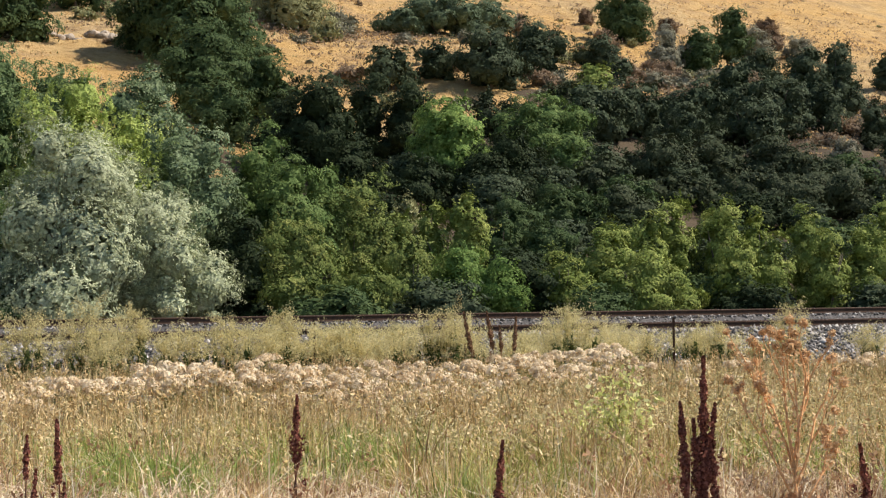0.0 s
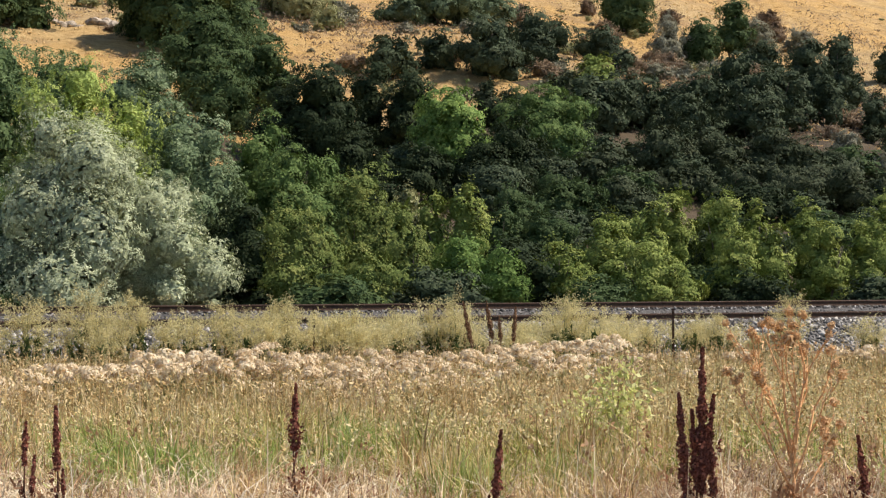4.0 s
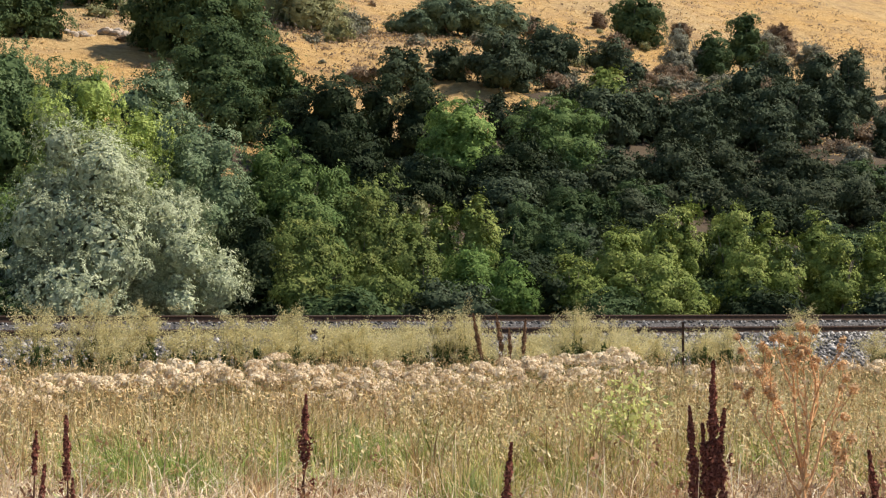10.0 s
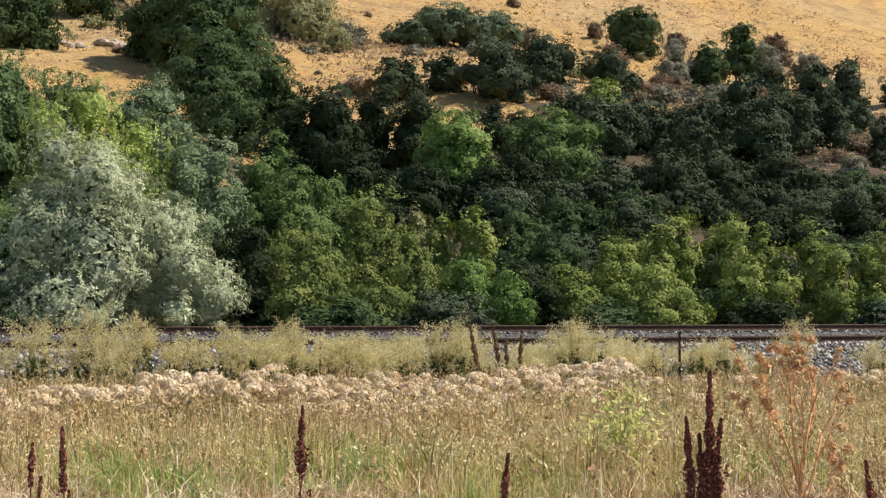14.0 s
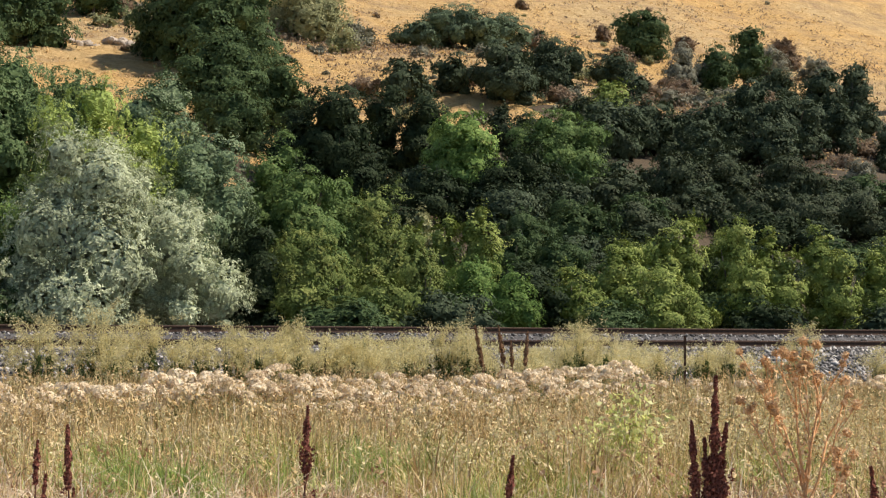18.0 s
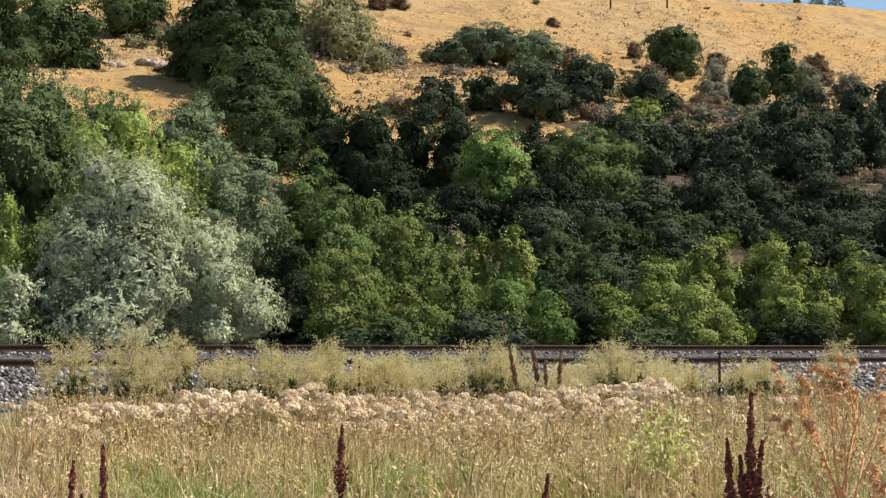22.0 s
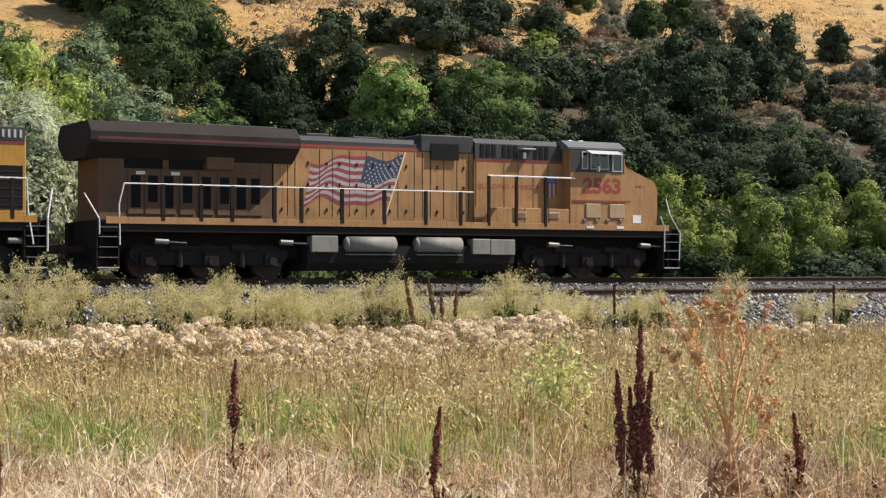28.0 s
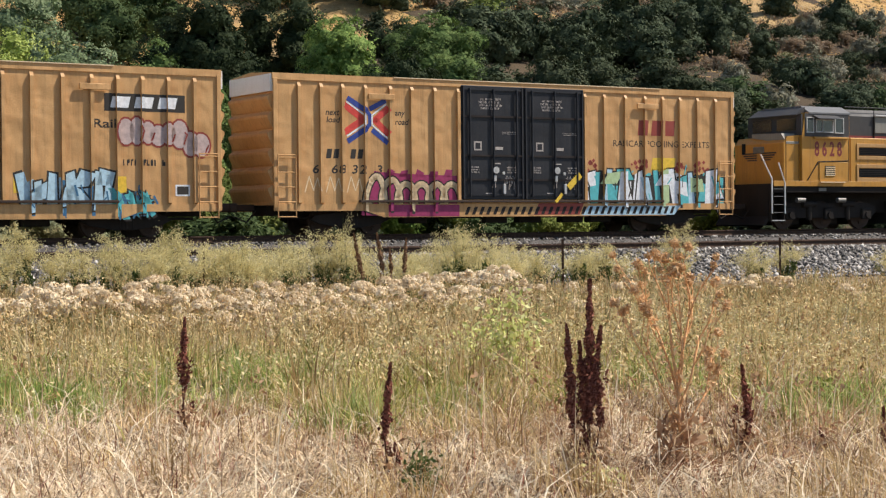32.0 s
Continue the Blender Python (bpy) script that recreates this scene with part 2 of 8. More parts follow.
def land(s, u):
    """Height of the ground; arrays or numbers."""
    z = np.interp(u, PROFILE_U, PROFILE_Z)
    wild = np.clip((np.asarray(u) - 10.0) / 30.0, 0, 1)
    wild = wild * np.clip((138.0 - np.asarray(u)) / 45.0, 0.12, 1.0)
    z = z + 0.021 * (s - 62.0) * np.clip((np.asarray(u) - 80.0) / 40.0, 0, 1) * (np.abs(s) < 400)
    roll = 0.5 * np.sin(s * 0.11 + u * 0.05 + 1.0) + 0.35 * np.sin(s * 0.27 - u * 0.13) + 0.25 * np.sin(s * 0.05 + u * 0.21)
    roll = roll + 0.16 * np.sin(s * 1.31 + u * 0.77) * np.sin(u * 1.9 - s * 0.43) + 0.10 * np.sin(s * 2.7 - u * 1.3) * np.cos(u * 0.9 + s * 0.8)
    flat = np.clip((-np.asarray(u) - 10.0) / 6.0, 0, 1)
    lumps = 0.025 * np.sin(s * 1.7 + u * 0.9) + 0.03 * np.sin(u * 1.3 - s * 0.6)
    return z + roll * wild + lumps * flat


def land_at(x, y):
    s = x * DIR.x + (y - MID.y) * DIR.y
    u = x * OUT.x + (y - MID.y) * OUT.y
    return land(s, u)


def build_ground():
    us = np.unique(np.concatenate([[-4000, -1500, -500, -200, -120, -90], np.arange(-70, -16, 1.2), np.arange(-16, 6, 0.4), np.arange(6, 140, 1.4), [150, 180, 260, 500, 1200, 4000]]))
    ss = np.unique(np.concatenate([[-4000, -1800, -900, -500, -350, -250, -180, -130], np.arange(-100, 160, 1.6), [180, 230, 300, 450, 700, 1200, 2200, 4000]]))
    S, U = np.meshgrid(ss, us)
    Z = land(S, U)
    X, Y = MID.x + DIR.x * S + OUT.x * U, MID.y + DIR.y * S + OUT.y * U
    v = np.stack([X, Y, Z], -1).reshape(-1, 3)
    a, b = len(us), len(ss)
    i = np.arange(a * b).reshape(a, b)
    f = np.stack([i[:-1, :-1], i[:-1, 1:], i[1:, 1:], i[1:, :-1]], -1).reshape(-1, 4)
    me = indexed_mesh("ground", v, f, M_FIELD)
    me.materials.append(M_BALLAST)
    me.materials.append(M_HILL)
    me.materials.append(M_SHADED_LITTER)
    um = (0.5 * (us[:-1] + us[1:]))[:, None].repeat(b - 1, 1).reshape(-1)
    sm = (0.5 * (ss[:-1] + ss[1:]))[None, :].repeat(a - 1, 0).reshape(-1)
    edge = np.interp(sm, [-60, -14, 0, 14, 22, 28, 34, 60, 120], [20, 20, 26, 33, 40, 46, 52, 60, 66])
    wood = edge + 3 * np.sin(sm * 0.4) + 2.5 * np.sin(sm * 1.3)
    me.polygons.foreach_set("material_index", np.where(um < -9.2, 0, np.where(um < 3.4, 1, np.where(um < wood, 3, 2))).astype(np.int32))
    me.polygons.foreach_set("use_smooth", np.ones(len(f), bool))
    tagged(new("ground", me), "dry weedy field, railway bank and golden grass hillside", "ground", kind="structure")


build_ground()


# ---- the two tracks ----
RAIL_SECTION = [(-0.075, 0), (0.075, 0), (0.075, 0.012), (0.012, 0.03), (0.012, 0.13), (0.036, 0.145), (0.036, 0.178), (0.028, 0.185), (-0.028, 0.185), (-0.036, 0.178), (-0.036, 0.145), (-0.012, 0.13), (-0.012, 0.03), (-0.075, 0.012)]


def rail_mesh(length):
    v, f = [], []
    k = len(RAIL_SECTION)
    for s in (-length / 2, length / 2):
        v += [(s, y, z) for y, z in RAIL_SECTION]
    for i in range(k):
        j = (i + 1) % k
        f.append((i, j, j + k, i + k))
    f += [tuple(range(k - 1, -1, -1)), tuple(range(k, 2 * k))]
    me = mesh_from("rail", v, f, [M_RAIL, M_RAILTOP])
    me.polygons[7].material_index = 1
    return me


def box_mesh(name, sx, sy, sz, mat, bev=0.0, z0=0.0):
    bm = bmesh.new()
    bmesh.ops.create_cube(bm, size=1.0, matrix=Matrix.Translation((0, 0, z0 + sz / 2)) @ Matrix.Diagonal((sx, sy, sz, 1)))
    if bev:
        bmesh.ops.bevel(bm, geom=bm.edges[:], offset=bev, segments=1, affect="EDGES")
    me = bpy.data.meshes.new(name)
    bm.to_mesh(me)
    bm.free()
    me.materials.append(mat)
    return me


RAIL = rail_mesh(700.0)
TIE = box_mesh("sleeper", 0.23, 2.6, 0.18, M_TIE, 0.012)


def build_track(u, top, label):
    track = tagged(new("railway_track"), label, "track", "railway tracks")
    track.matrix_world = Matrix.Translation(place(0, u, top - 0.185)) @ pose(0, 0, 0, 0, 0, RZ)
    for y in (-0.7535, 0.7535):
        r = child("rail", RAIL, track)
        r.location = (0, y, 0)
    rng = random.Random(5)
    for i in range(110):
        t = child("sleeper", TIE, track)
        t.location = (-32 + i * 0.56, rng.uniform(-0.03, 0.03), -0.18)
        t.rotation_euler = (0, 0, rng.uniform(-0.02, 0.02))


build_track(0.0, 0.0, "far railway track of rusty steel rails on wooden sleepers")
build_track(NEAR_TRACK, -0.36, "near railway track of rusty steel rails on wooden sleepers")


# ---- trees and shrubs ----
def leaf_cards(rng, c, nrm, size, slim, droop=0.0, loose=0.55):
    """Pointed four-cornered leaves at c, facing about nrm."""
    k = len(c)
    nrm = nrm + rng.normal(0, loose, (k, 3))
    nrm /= np.linalg.norm(nrm, axis=1, keepdims=True) + 1e-9
    a = np.cross(nrm, rng.normal(0, 1, (k, 3)))
    if droop:
        a = a * (1 - droop) + np.array([0, 0, -1.0]) * droop
    a /= np.linalg.norm(a, axis=1, keepdims=True) + 1e-9
    b = np.cross(nrm, a)
    b /= np.linalg.norm(b, axis=1, keepdims=True) + 1e-9
    sz = (size * rng.uniform(0.6, 1.4, k))[:, None]
    a, b = a * sz, b * sz * slim
    bend = nrm * sz * 0.18
    return np.stack([c - a, c + b - bend, c + a, c - b - bend], 1)


def leaf_points(rng, c, nrm, size, slim, droop=0.0, loose=0.55):
    """Small three-cornered leaves at c, facing about nrm."""
    q = leaf_cards(rng, c, nrm, size, slim, droop, loose)
    return np.stack([q[:, 0], (q[:, 1] + q[:, 2]) / 2 + (q[:, 1] - q[:, 3]) * 0.25, q[:, 2] * 0.4 + q[:, 3] * 0.6], 1)


def crown_mesh(name, seed, w, h, mat, size, count, slim=0.5, tuft=0.45, droop=0.0, depth=0.9, peak=0.5, spiky=0.12, hang=0.0, lobes=8):
    """A crown as wide as w and h high, its foot at z = 0: overlapping lobes, closed inside by large leaves and set all over with leafy tufts, with dark gaps between them."""
    rng = np.random.default_rng(seed)
    lc, lr = [(0.0, 0.0, 0.48 * h)], [(0.30 * w, 0.30 * w * depth, 0.38 * h)]
    for i in range(lobes):
        t = (i + 0.5) / lobes
        a = i * 2.4 + rng.uniform(-0.7, 0.7)
        wide = math.sqrt(max(0.05, 1 - ((t - 0.36) / 0.68) ** 2)) * (1 - 0.45 * peak * t)
        r = min(w, 1.3 * h) * rng.uniform(0.13, 0.29) * (1 - 0.25 * t)
        reach = max(0.0, 0.5 * w * wide - 0.8 * r) * rng.uniform(0.7, 1.15)
        lc.append((math.cos(a) * reach, math.sin(a) * reach * depth, min(h - r, h * (0.1 + 0.82 * t))))
        lr.append((r, r * 0.95, r * rng.uniform(0.8, 1.15)))
    lc, lr = np.array(lc), np.array(lr)

    def surface(n, scale):
        """Points on the outside of the lobes, and the way out there."""
        area = lr[:, 0] * lr[:, 2]
        j = rng.choice(lobes + 1, n, p=area / area.sum())
        d = rng.normal(0, 1, (n, 3))
        d /= np.linalg.norm(d, axis=1, keepdims=True)
        p = lc[j] + d * lr[j] * scale
        inside = (((p[:, None] - lc[None]) / (lr[None] * scale * 0.93)) ** 2).sum(2).min(1) < 0.999
        keep = ~inside & (p[:, 2] > 0.01 * h)
        return p[keep], d[keep]

    p, d = surface(2600, 0.95)
    chosen = []
    keep = (d[:, 2] > -0.3) & (rng.random(len(p)) < 0.12 + 1.7 * (p[:, 2] / h - 0.08))
    p, d = p[keep], d[keep]
    order = np.arange(len(p))
    gap = (1.18 * tuft) ** 2
    held = np.zeros((0, 3))
    for i in order:
        if not len(held) or ((held - p[i]) ** 2).sum(1).min() > gap:
            held = np.concatenate([held, p[i:i + 1]])
            chosen.append(i)
    c, n = p[chosen], d[chosen]
    r = tuft * rng.uniform(0.55, 1.5, len(c))
    pick = rng.choice(len(c), count, p=r ** 2 / (r ** 2).sum())
    o = rng.normal(0, 1, (count, 3)) + n[pick] * 0.9 + np.array([0, 0, 0.65])
    o /= np.linalg.norm(o, axis=1, keepdims=True)
    far = 0.7 + 0.3 * rng.random(count) ** 0.6
    spray = rng.random(count) < spiky
    key = np.random.default_rng(seed + 5).normal(0, 0.6, (len(c), 5, 3)) + n[:, None] * 0.6 + np.array([0, 0, 0.9])
    key /= np.linalg.norm(key, axis=2, keepdims=True)
    o[spray] = key[pick[spray], rng.integers(0, 5, spray.sum())]
    far[spray] = 0.8 + 0.95 * rng.random(spray.sum())
    q = c[pick] + o * np.array([1.0, 1.0, 0.72]) * (r[pick] * far)[:, None] + np.where(spray[:, None], rng.normal(0, size * 0.5, (count, 3)), 0)
    if hang:
        low = rng.random(count) < 0.65
        strand = np.random.default_rng(seed + 9).normal(0, 0.55 * tuft, (len(c), 4, 3))
        q[low] = (c[pick] + strand[pick, rng.integers(0, 4, count)])[low] + rng.normal(0, size * 0.5, (low.sum(), 3))
        q[low, 2] -= hang * rng.random(low.sum())
        q[:, 2] = np.maximum(q[:, 2], 0.02 * h)
    lo, hi = np.percentile(q, 0.5, axis=0), np.percentile(q, 99.5, axis=0)
    span = np.array([w, max(w * depth, 0.6), h])

    def fit(a):
        return (a - (lo + hi) / 2) * span / (hi - lo) + np.array([0, 0, h / 2])

    leaves = leaf_points(rng, fit(q), o * 0.65 + n[pick] * 0.55, size, slim, droop, 0.22)
    e, d = surface(int(count / 3.0) + 200, 0.76)
    inner = leaf_points(rng, fit(e), d, size * 2.4, 0.9, 0.0, 0.25)
    e, d = surface(int(count / 9) + 60, 0.5)
    deep = leaf_points(rng, fit(e), d, size * 3.4, 0.9, 0.0, 0.25)
    return quads_mesh(name, np.concatenate([leaves, inner, deep]), mat, 3)


def limb(v, f, path, radii, sides=6):
    """Adds a tapered tube along a path."""
    base = len(v)
    for i, (p, r) in enumerate(zip(path, radii)):
        way = (Vector(path[min(i + 1, len(path) - 1)]) - Vector(path[max(i - 1, 0)])).normalized()
        side = way.orthogonal().normalized()
        up = way.cross(side)
        for k in range(sides):
            a = 2 * math.pi * k / sides
            v.append(tuple(Vector(p) + (side * math.cos(a) + up * math.sin(a)) * r))
    for i in range(len(path) - 1):
        for k in range(sides):
            a, b = base + i * sides + k, base + i * sides + (k + 1) % sides
            f.append((a, b, b + sides, a + sides))
    f.append(tuple(base + (len(path) - 1) * sides + k for k in range(sides)))


def add_trunk(tree, rng, foot, h, w, stems=1):
    """Trunks and limbs, each a part; foot: how far the crown begins above the ground."""
    for k in range(stems):
        lean = Vector((rng.uniform(-0.2, 0.2) * w, rng.uniform(-0.2, 0.2) * w, 0)) if stems > 1 else Vector((rng.uniform(-0.05, 0.05) * w, 0, 0))
        r = max(0.05, 0.022 * (h + foot)) * (0.7 if stems > 1 else 1)
        top = Vector((0, 0, foot + 0.72 * h)) + lean * 1.5
        path = [Vector((0, 0, -0.3)) + lean * 0.2, Vector((0, 0, foot + 0.15 * h)) + lean * 0.6, Vector((0, 0, foot + 0.45 * h)) + lean, top]
        v, f = [], []
        limb(v, f, path, [r * 1.3, r, r * 0.65, r * 0.25], 7)
        child("trunk", mesh_from("trunk", v, f, M_BARK, True), tree)
        for j in range(4 if stems == 1 else 2):
            p0 = path[1].lerp(path[2], rng.uniform(0.25, 0.6))
            a = rng.uniform(0, 6.28)
            p1 = p0 + Vector((math.cos(a) * w * 0.3, math.sin(a) * w * 0.3, h * rng.uniform(0.1, 0.3)))
            v, f = [], []
            limb(v, f, [p0, p0.lerp(p1, 0.5) + Vector((0, 0, 0.05 * h)), p1], [r * 0.5, r * 0.35, r * 0.12], 5)
            child("limb", mesh_from("limb", v, f, M_BARK, True), tree)


# leaf material, leaf length, slimness, tuft radius, droop, narrowing to the top, share of sprays, hanging, name, label, category
KINDS = {
    "silver": (L_SILVER, 0.10, 0.42, 0.30, 0.0, 0.3, 0.42, 0.0, "russian_olive_tree", "broad silver-leaved olive tree beside the railway", "tree"),
    "willow": (L_WILLOW, 0.12, 0.36, 0.40, 0.0, 0.3, 0.25, 0.25, "willow_tree", "light green willow tree with narrow leaves", "tree"),
    "weeping": (L_WEEPING, 0.15, 0.42, 0.5, 0.2, 0.1, 0.08, 0.45, "weeping_willow", "dark green weeping willow with long hanging strands", "tree"),
    "grey": (L_GREY, 0.11, 0.6, 0.36, 0.1, 0.5, 0.22, 0.0, "cottonwood_tree", "grey-green cottonwood tree below the hill", "tree"),
    "cotton": (L_COTTON, 0.11, 0.6, 0.42, 0.1, 0.5, 0.14, 0.0, "poplar_tree", "mid-green poplar tree below the dry hill", "tree"),
    "yellowish": (L_YELLOW, 0.11, 0.45, 0.36, 0.2, 0.5, 0.3, 0.0, "yellowing_bush", "yellow-green bushy young tree beside the railway", "bush"),
    "lime": (L_LIME, 0.11, 0.6, 0.36, 0.1, 0.4, 0.12, 0.0, "box_elder_tree", "bright lime-green box elder at the wood's edge", "tree"),
    "limebush": (L_LIME, 0.11, 0.6, 0.38, 0.1, 0.4, 0.12, 0.0, "box_elder_bush", "sunlit lime-green bush beside the railway", "bush"),
    "lime2": (L_LIME, 0.14, 0.6, 0.5, 0.1, 0.5, 0.1, 0.0, "box_elder_tree", "lime-green tree among dark scrub on the hill", "tree"),
    "bush": (L_BUSH, 0.11, 0.55, 0.36, 0.1, 0.4, 0.14, 0.0, "green_bush", "rounded green bush beside the railway", "bush"),
    "darkbush": (L_OAK, 0.12, 0.55, 0.45, 0.1, 0.4, 0.2, 0.0, "green_bush", "shaded grey-green bush below dark trees", "bush"),
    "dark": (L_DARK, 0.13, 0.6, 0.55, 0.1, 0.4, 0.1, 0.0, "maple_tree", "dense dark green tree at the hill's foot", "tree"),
    "maple": (L_MAPLE, 0.13, 0.6, 0.5, 0.1, 0.4, 0.1, 0.0, "maple_tree", "sunlit green maple among darker trees", "tree"),
    "scrub": (L_SCRUB, 0.14, 0.6, 0.5, 0.1, 0.3, 0.16, 0.0, "scrub_oak", "dark olive-green scrub oak on the hillside", "shrub"),
    "scrubtree": (L_OAK, 0.15, 0.6, 0.6, 0.1, 0.4, 0.12, 0.0, "scrub_oak", "dark green upright scrub oak on golden grass", "shrub"),
    "olive": (L_OLIVE, 0.14, 0.6, 0.48, 0.1, 0.2, 0.16, 0.0, "scrub_oak", "dull olive-green thicket above the bushes", "shrub"),
    "oak": (L_OAK, 0.15, 0.6, 0.6, 0.1, 0.4, 0.1, 0.0, "oak_tree", "large dark green tree on the dry slope", "tree"),
    "thin": (L_THIN, 0.13, 0.5, 0.5, 0.1, 0.5, 0.35, 0.0, "half_bare_tree", "sparse dry grey-green tree on the slope", "tree"),
    "mound": (L_MOUND, 0.14, 0.6, 0.5, 0.1, 0.1, 0.12, 0.0, "juniper_thicket", "low spreading grey-green thicket on golden grass", "shrub"),
    "deadbush": (G_DEAD, 0.15, 0.25, 0.35, 0.0, 0.3, 0.7, 0.0, "dead_shrub", "grey-brown leafless shrub on the golden slope", "shrub"),
    "sage": (L_SAGE, 0.12, 0.4, 0.4, 0.1, 0.4, 0.3, 0.0, "sagebrush", "pale grey-green brush on the hillside", "shrub"),
}
TREE_SEED = [0]


def plant(kind, x, y, top, w):
    """One tree or shrub with its foot on the ground, the crown up to a height and w wide."""
    mat, size, slim, tuft, droop, peak, spiky, hang, name, label, cat = KINDS[kind]
    TREE_SEED[0] += 1
    seed = TREE_SEED[0]
    g = float(land_at(x, y))
    h = max(top - g, 0.8) + 0.1
    rng = random.Random(seed)
    size = size * (0.62 if y < 84 else 0.72 if y < 105 else 0.9)
    shell = 3.2 * (0.5 * w) * (0.5 * h) + 2.6 * (0.5 * w) ** 2
    count = int(min(36000, (0.6 if kind == "thin" else 1.0) * 1.5 * shell / (size * size * slim)))
    tuft = 1.35 * min(tuft, 0.14 * min(w, h) + 0.08)
    tree = tagged(new(name), label, cat, "trees below the hill" if cat == "tree" else "bushes on the bank")
    tree.matrix_world = pose(x, y, g)
    crown = child("crown", crown_mesh("crown", seed * 7 + 3, w * 1.06, h * 1.01, mat, size, count, slim, tuft, droop, 0.9, peak, spiky, hang, 6 if w < 3 else 9 if w < 6 else 13), tree)
    crown.location = (0, 0, -0.1)
    add_trunk(tree, rng, -0.1, h, w, 1 if cat == "tree" else 2)
    return tree


# for each one: foot x, y; height of its top; width
for row in (
    (-14.4, 56.8, 6.6, 6.0),
    (-11.2, 58.2, 4.3, 4.4),
    (-17.4, 54.6, 2.4, 2.7),
    (-12.9, 58.3, 5.4, 3.3),
):
    plant("silver", *row)
for row in (
    (-15.2, 60.4, 8.3, 5.4),
    (-13.2, 61.0, 7.2, 3.0),
    (-18.0, 56.9, 4.8, 1.7),
):
    plant("willow", *row)
for row in (
    (-19.8, 64.5, 10.4, 6.0),
    (-18.1, 67.8, 10.1, 4.7),
    (-21.8, 62.2, 9.8, 5.2),
    (-16.7, 67.5, 9.4, 2.7),
):
    plant("weeping", *row)
for row in (
    (-17.4, 57.8, 4.0, 2.5),
    (-1.4, 64.6, 2.4, 3.2),
    (0.0, 64.7, 2.0, 2.3),
):
    plant("bush", *row)
for row in (
    (-14.3, 67.1, 9.8, 5.4),
    (-11.2, 63.1, 7.0, 5.2),
    (-11.6, 61.2, 5.6, 3.4),
):
    plant("grey", *row)
for row in (
    (-9.1, 65.5, 7.3, 4.1),
    (-7.9, 63.6, 5.8, 3.6),
    (-6.7, 65.2, 5.5, 3.0),
    (2.5, 95.7, 11.9, 5.3),
    (3.7, 91.0, 9.1, 2.7),
):
    plant("cotton", *row)
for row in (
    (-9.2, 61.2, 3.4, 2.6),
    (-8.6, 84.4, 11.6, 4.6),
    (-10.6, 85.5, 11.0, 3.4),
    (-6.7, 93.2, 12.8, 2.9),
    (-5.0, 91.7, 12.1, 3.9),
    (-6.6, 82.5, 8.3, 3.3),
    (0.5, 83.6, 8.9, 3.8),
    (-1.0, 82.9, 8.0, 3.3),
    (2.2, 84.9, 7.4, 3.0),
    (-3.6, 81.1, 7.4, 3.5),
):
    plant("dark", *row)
for row in (
    (-7.3, 61.6, 3.4, 4.1),
    (-5.3, 65.4, 5.3, 3.9),
    (-3.9, 65.2, 3.8, 3.2),
    (-4.7, 62.2, 1.8, 3.1),
    (-3.2, 63.5, 2.7, 1.9),
):
    plant("yellowish", *row)
for row in (
    (-3.8, 70.3, 4.8, 2.2),
    (-16.1, 130.5, 27.1, 7.1),
):
    plant("thin", *row)
for row in (
    (-1.4, 68.8, 4.7, 2.3),
    (-2.6, 68.7, 4.3, 1.7),
):
    plant("lime", *row)
for row in (
    (2.4, 67.6, 2.4, 2.9),
    (4.6, 70.0, 3.5, 3.0),
    (6.1, 72.0, 4.1, 2.8),
    (7.4, 73.4, 4.7, 2.3),
    (6.0, 68.6, 2.3, 4.2),
    (9.5, 74.0, 4.6, 2.5),
    (11.0, 74.3, 4.3, 1.6),
    (11.2, 72.3, 3.2, 2.1),
    (9.5, 70.8, 2.8, 2.5),
    (13.6, 76.3, 4.6, 2.1),
    (13.6, 73.5, 3.3, 2.6),
    (16.9, 78.3, 4.6, 2.8),
    (15.9, 74.8, 3.3, 3.1),
    (19.2, 78.4, 4.3, 3.3),
):
    plant("limebush", *row)
for row in (
    (-19.7, 111.1, 25.0, 9.2),
    (-22.4, 112.4, 23.3, 5.6),
    (-16.4, 91.6, 15.6, 6.4),
    (-13.4, 96.6, 15.1, 4.5),
    (-14.2, 87.1, 12.1, 3.8),
    (-32.4, 112.5, 23.1, 7.0),
    (-33.1, 103.7, 21.6, 4.5),
    (-32.4, 131.5, 28.3, 5.1),
    (-32.0, 138.4, 29.1, 3.2),
):
    plant("oak", *row)
for row in (
    (-2.7, 85.6, 10.6, 4.6),
    (-1.7, 85.2, 9.4, 3.1),
):
    plant("maple", *row)
for row in (
    (0.9, 76.6, 5.1, 3.3),
    (3.2, 81.4, 5.9, 3.7),
    (-0.1, 73.3, 4.0, 2.6),
    (2.0, 73.9, 3.8, 3.1),
):
    plant("darkbush", *row)
for row in (
    (-4.4, 140.0, 25.9, 6.9),
    (-7.5, 138.8, 24.4, 5.0),
    (-1.4, 147.3, 26.5, 5.8),
):
    plant("mound", *row)
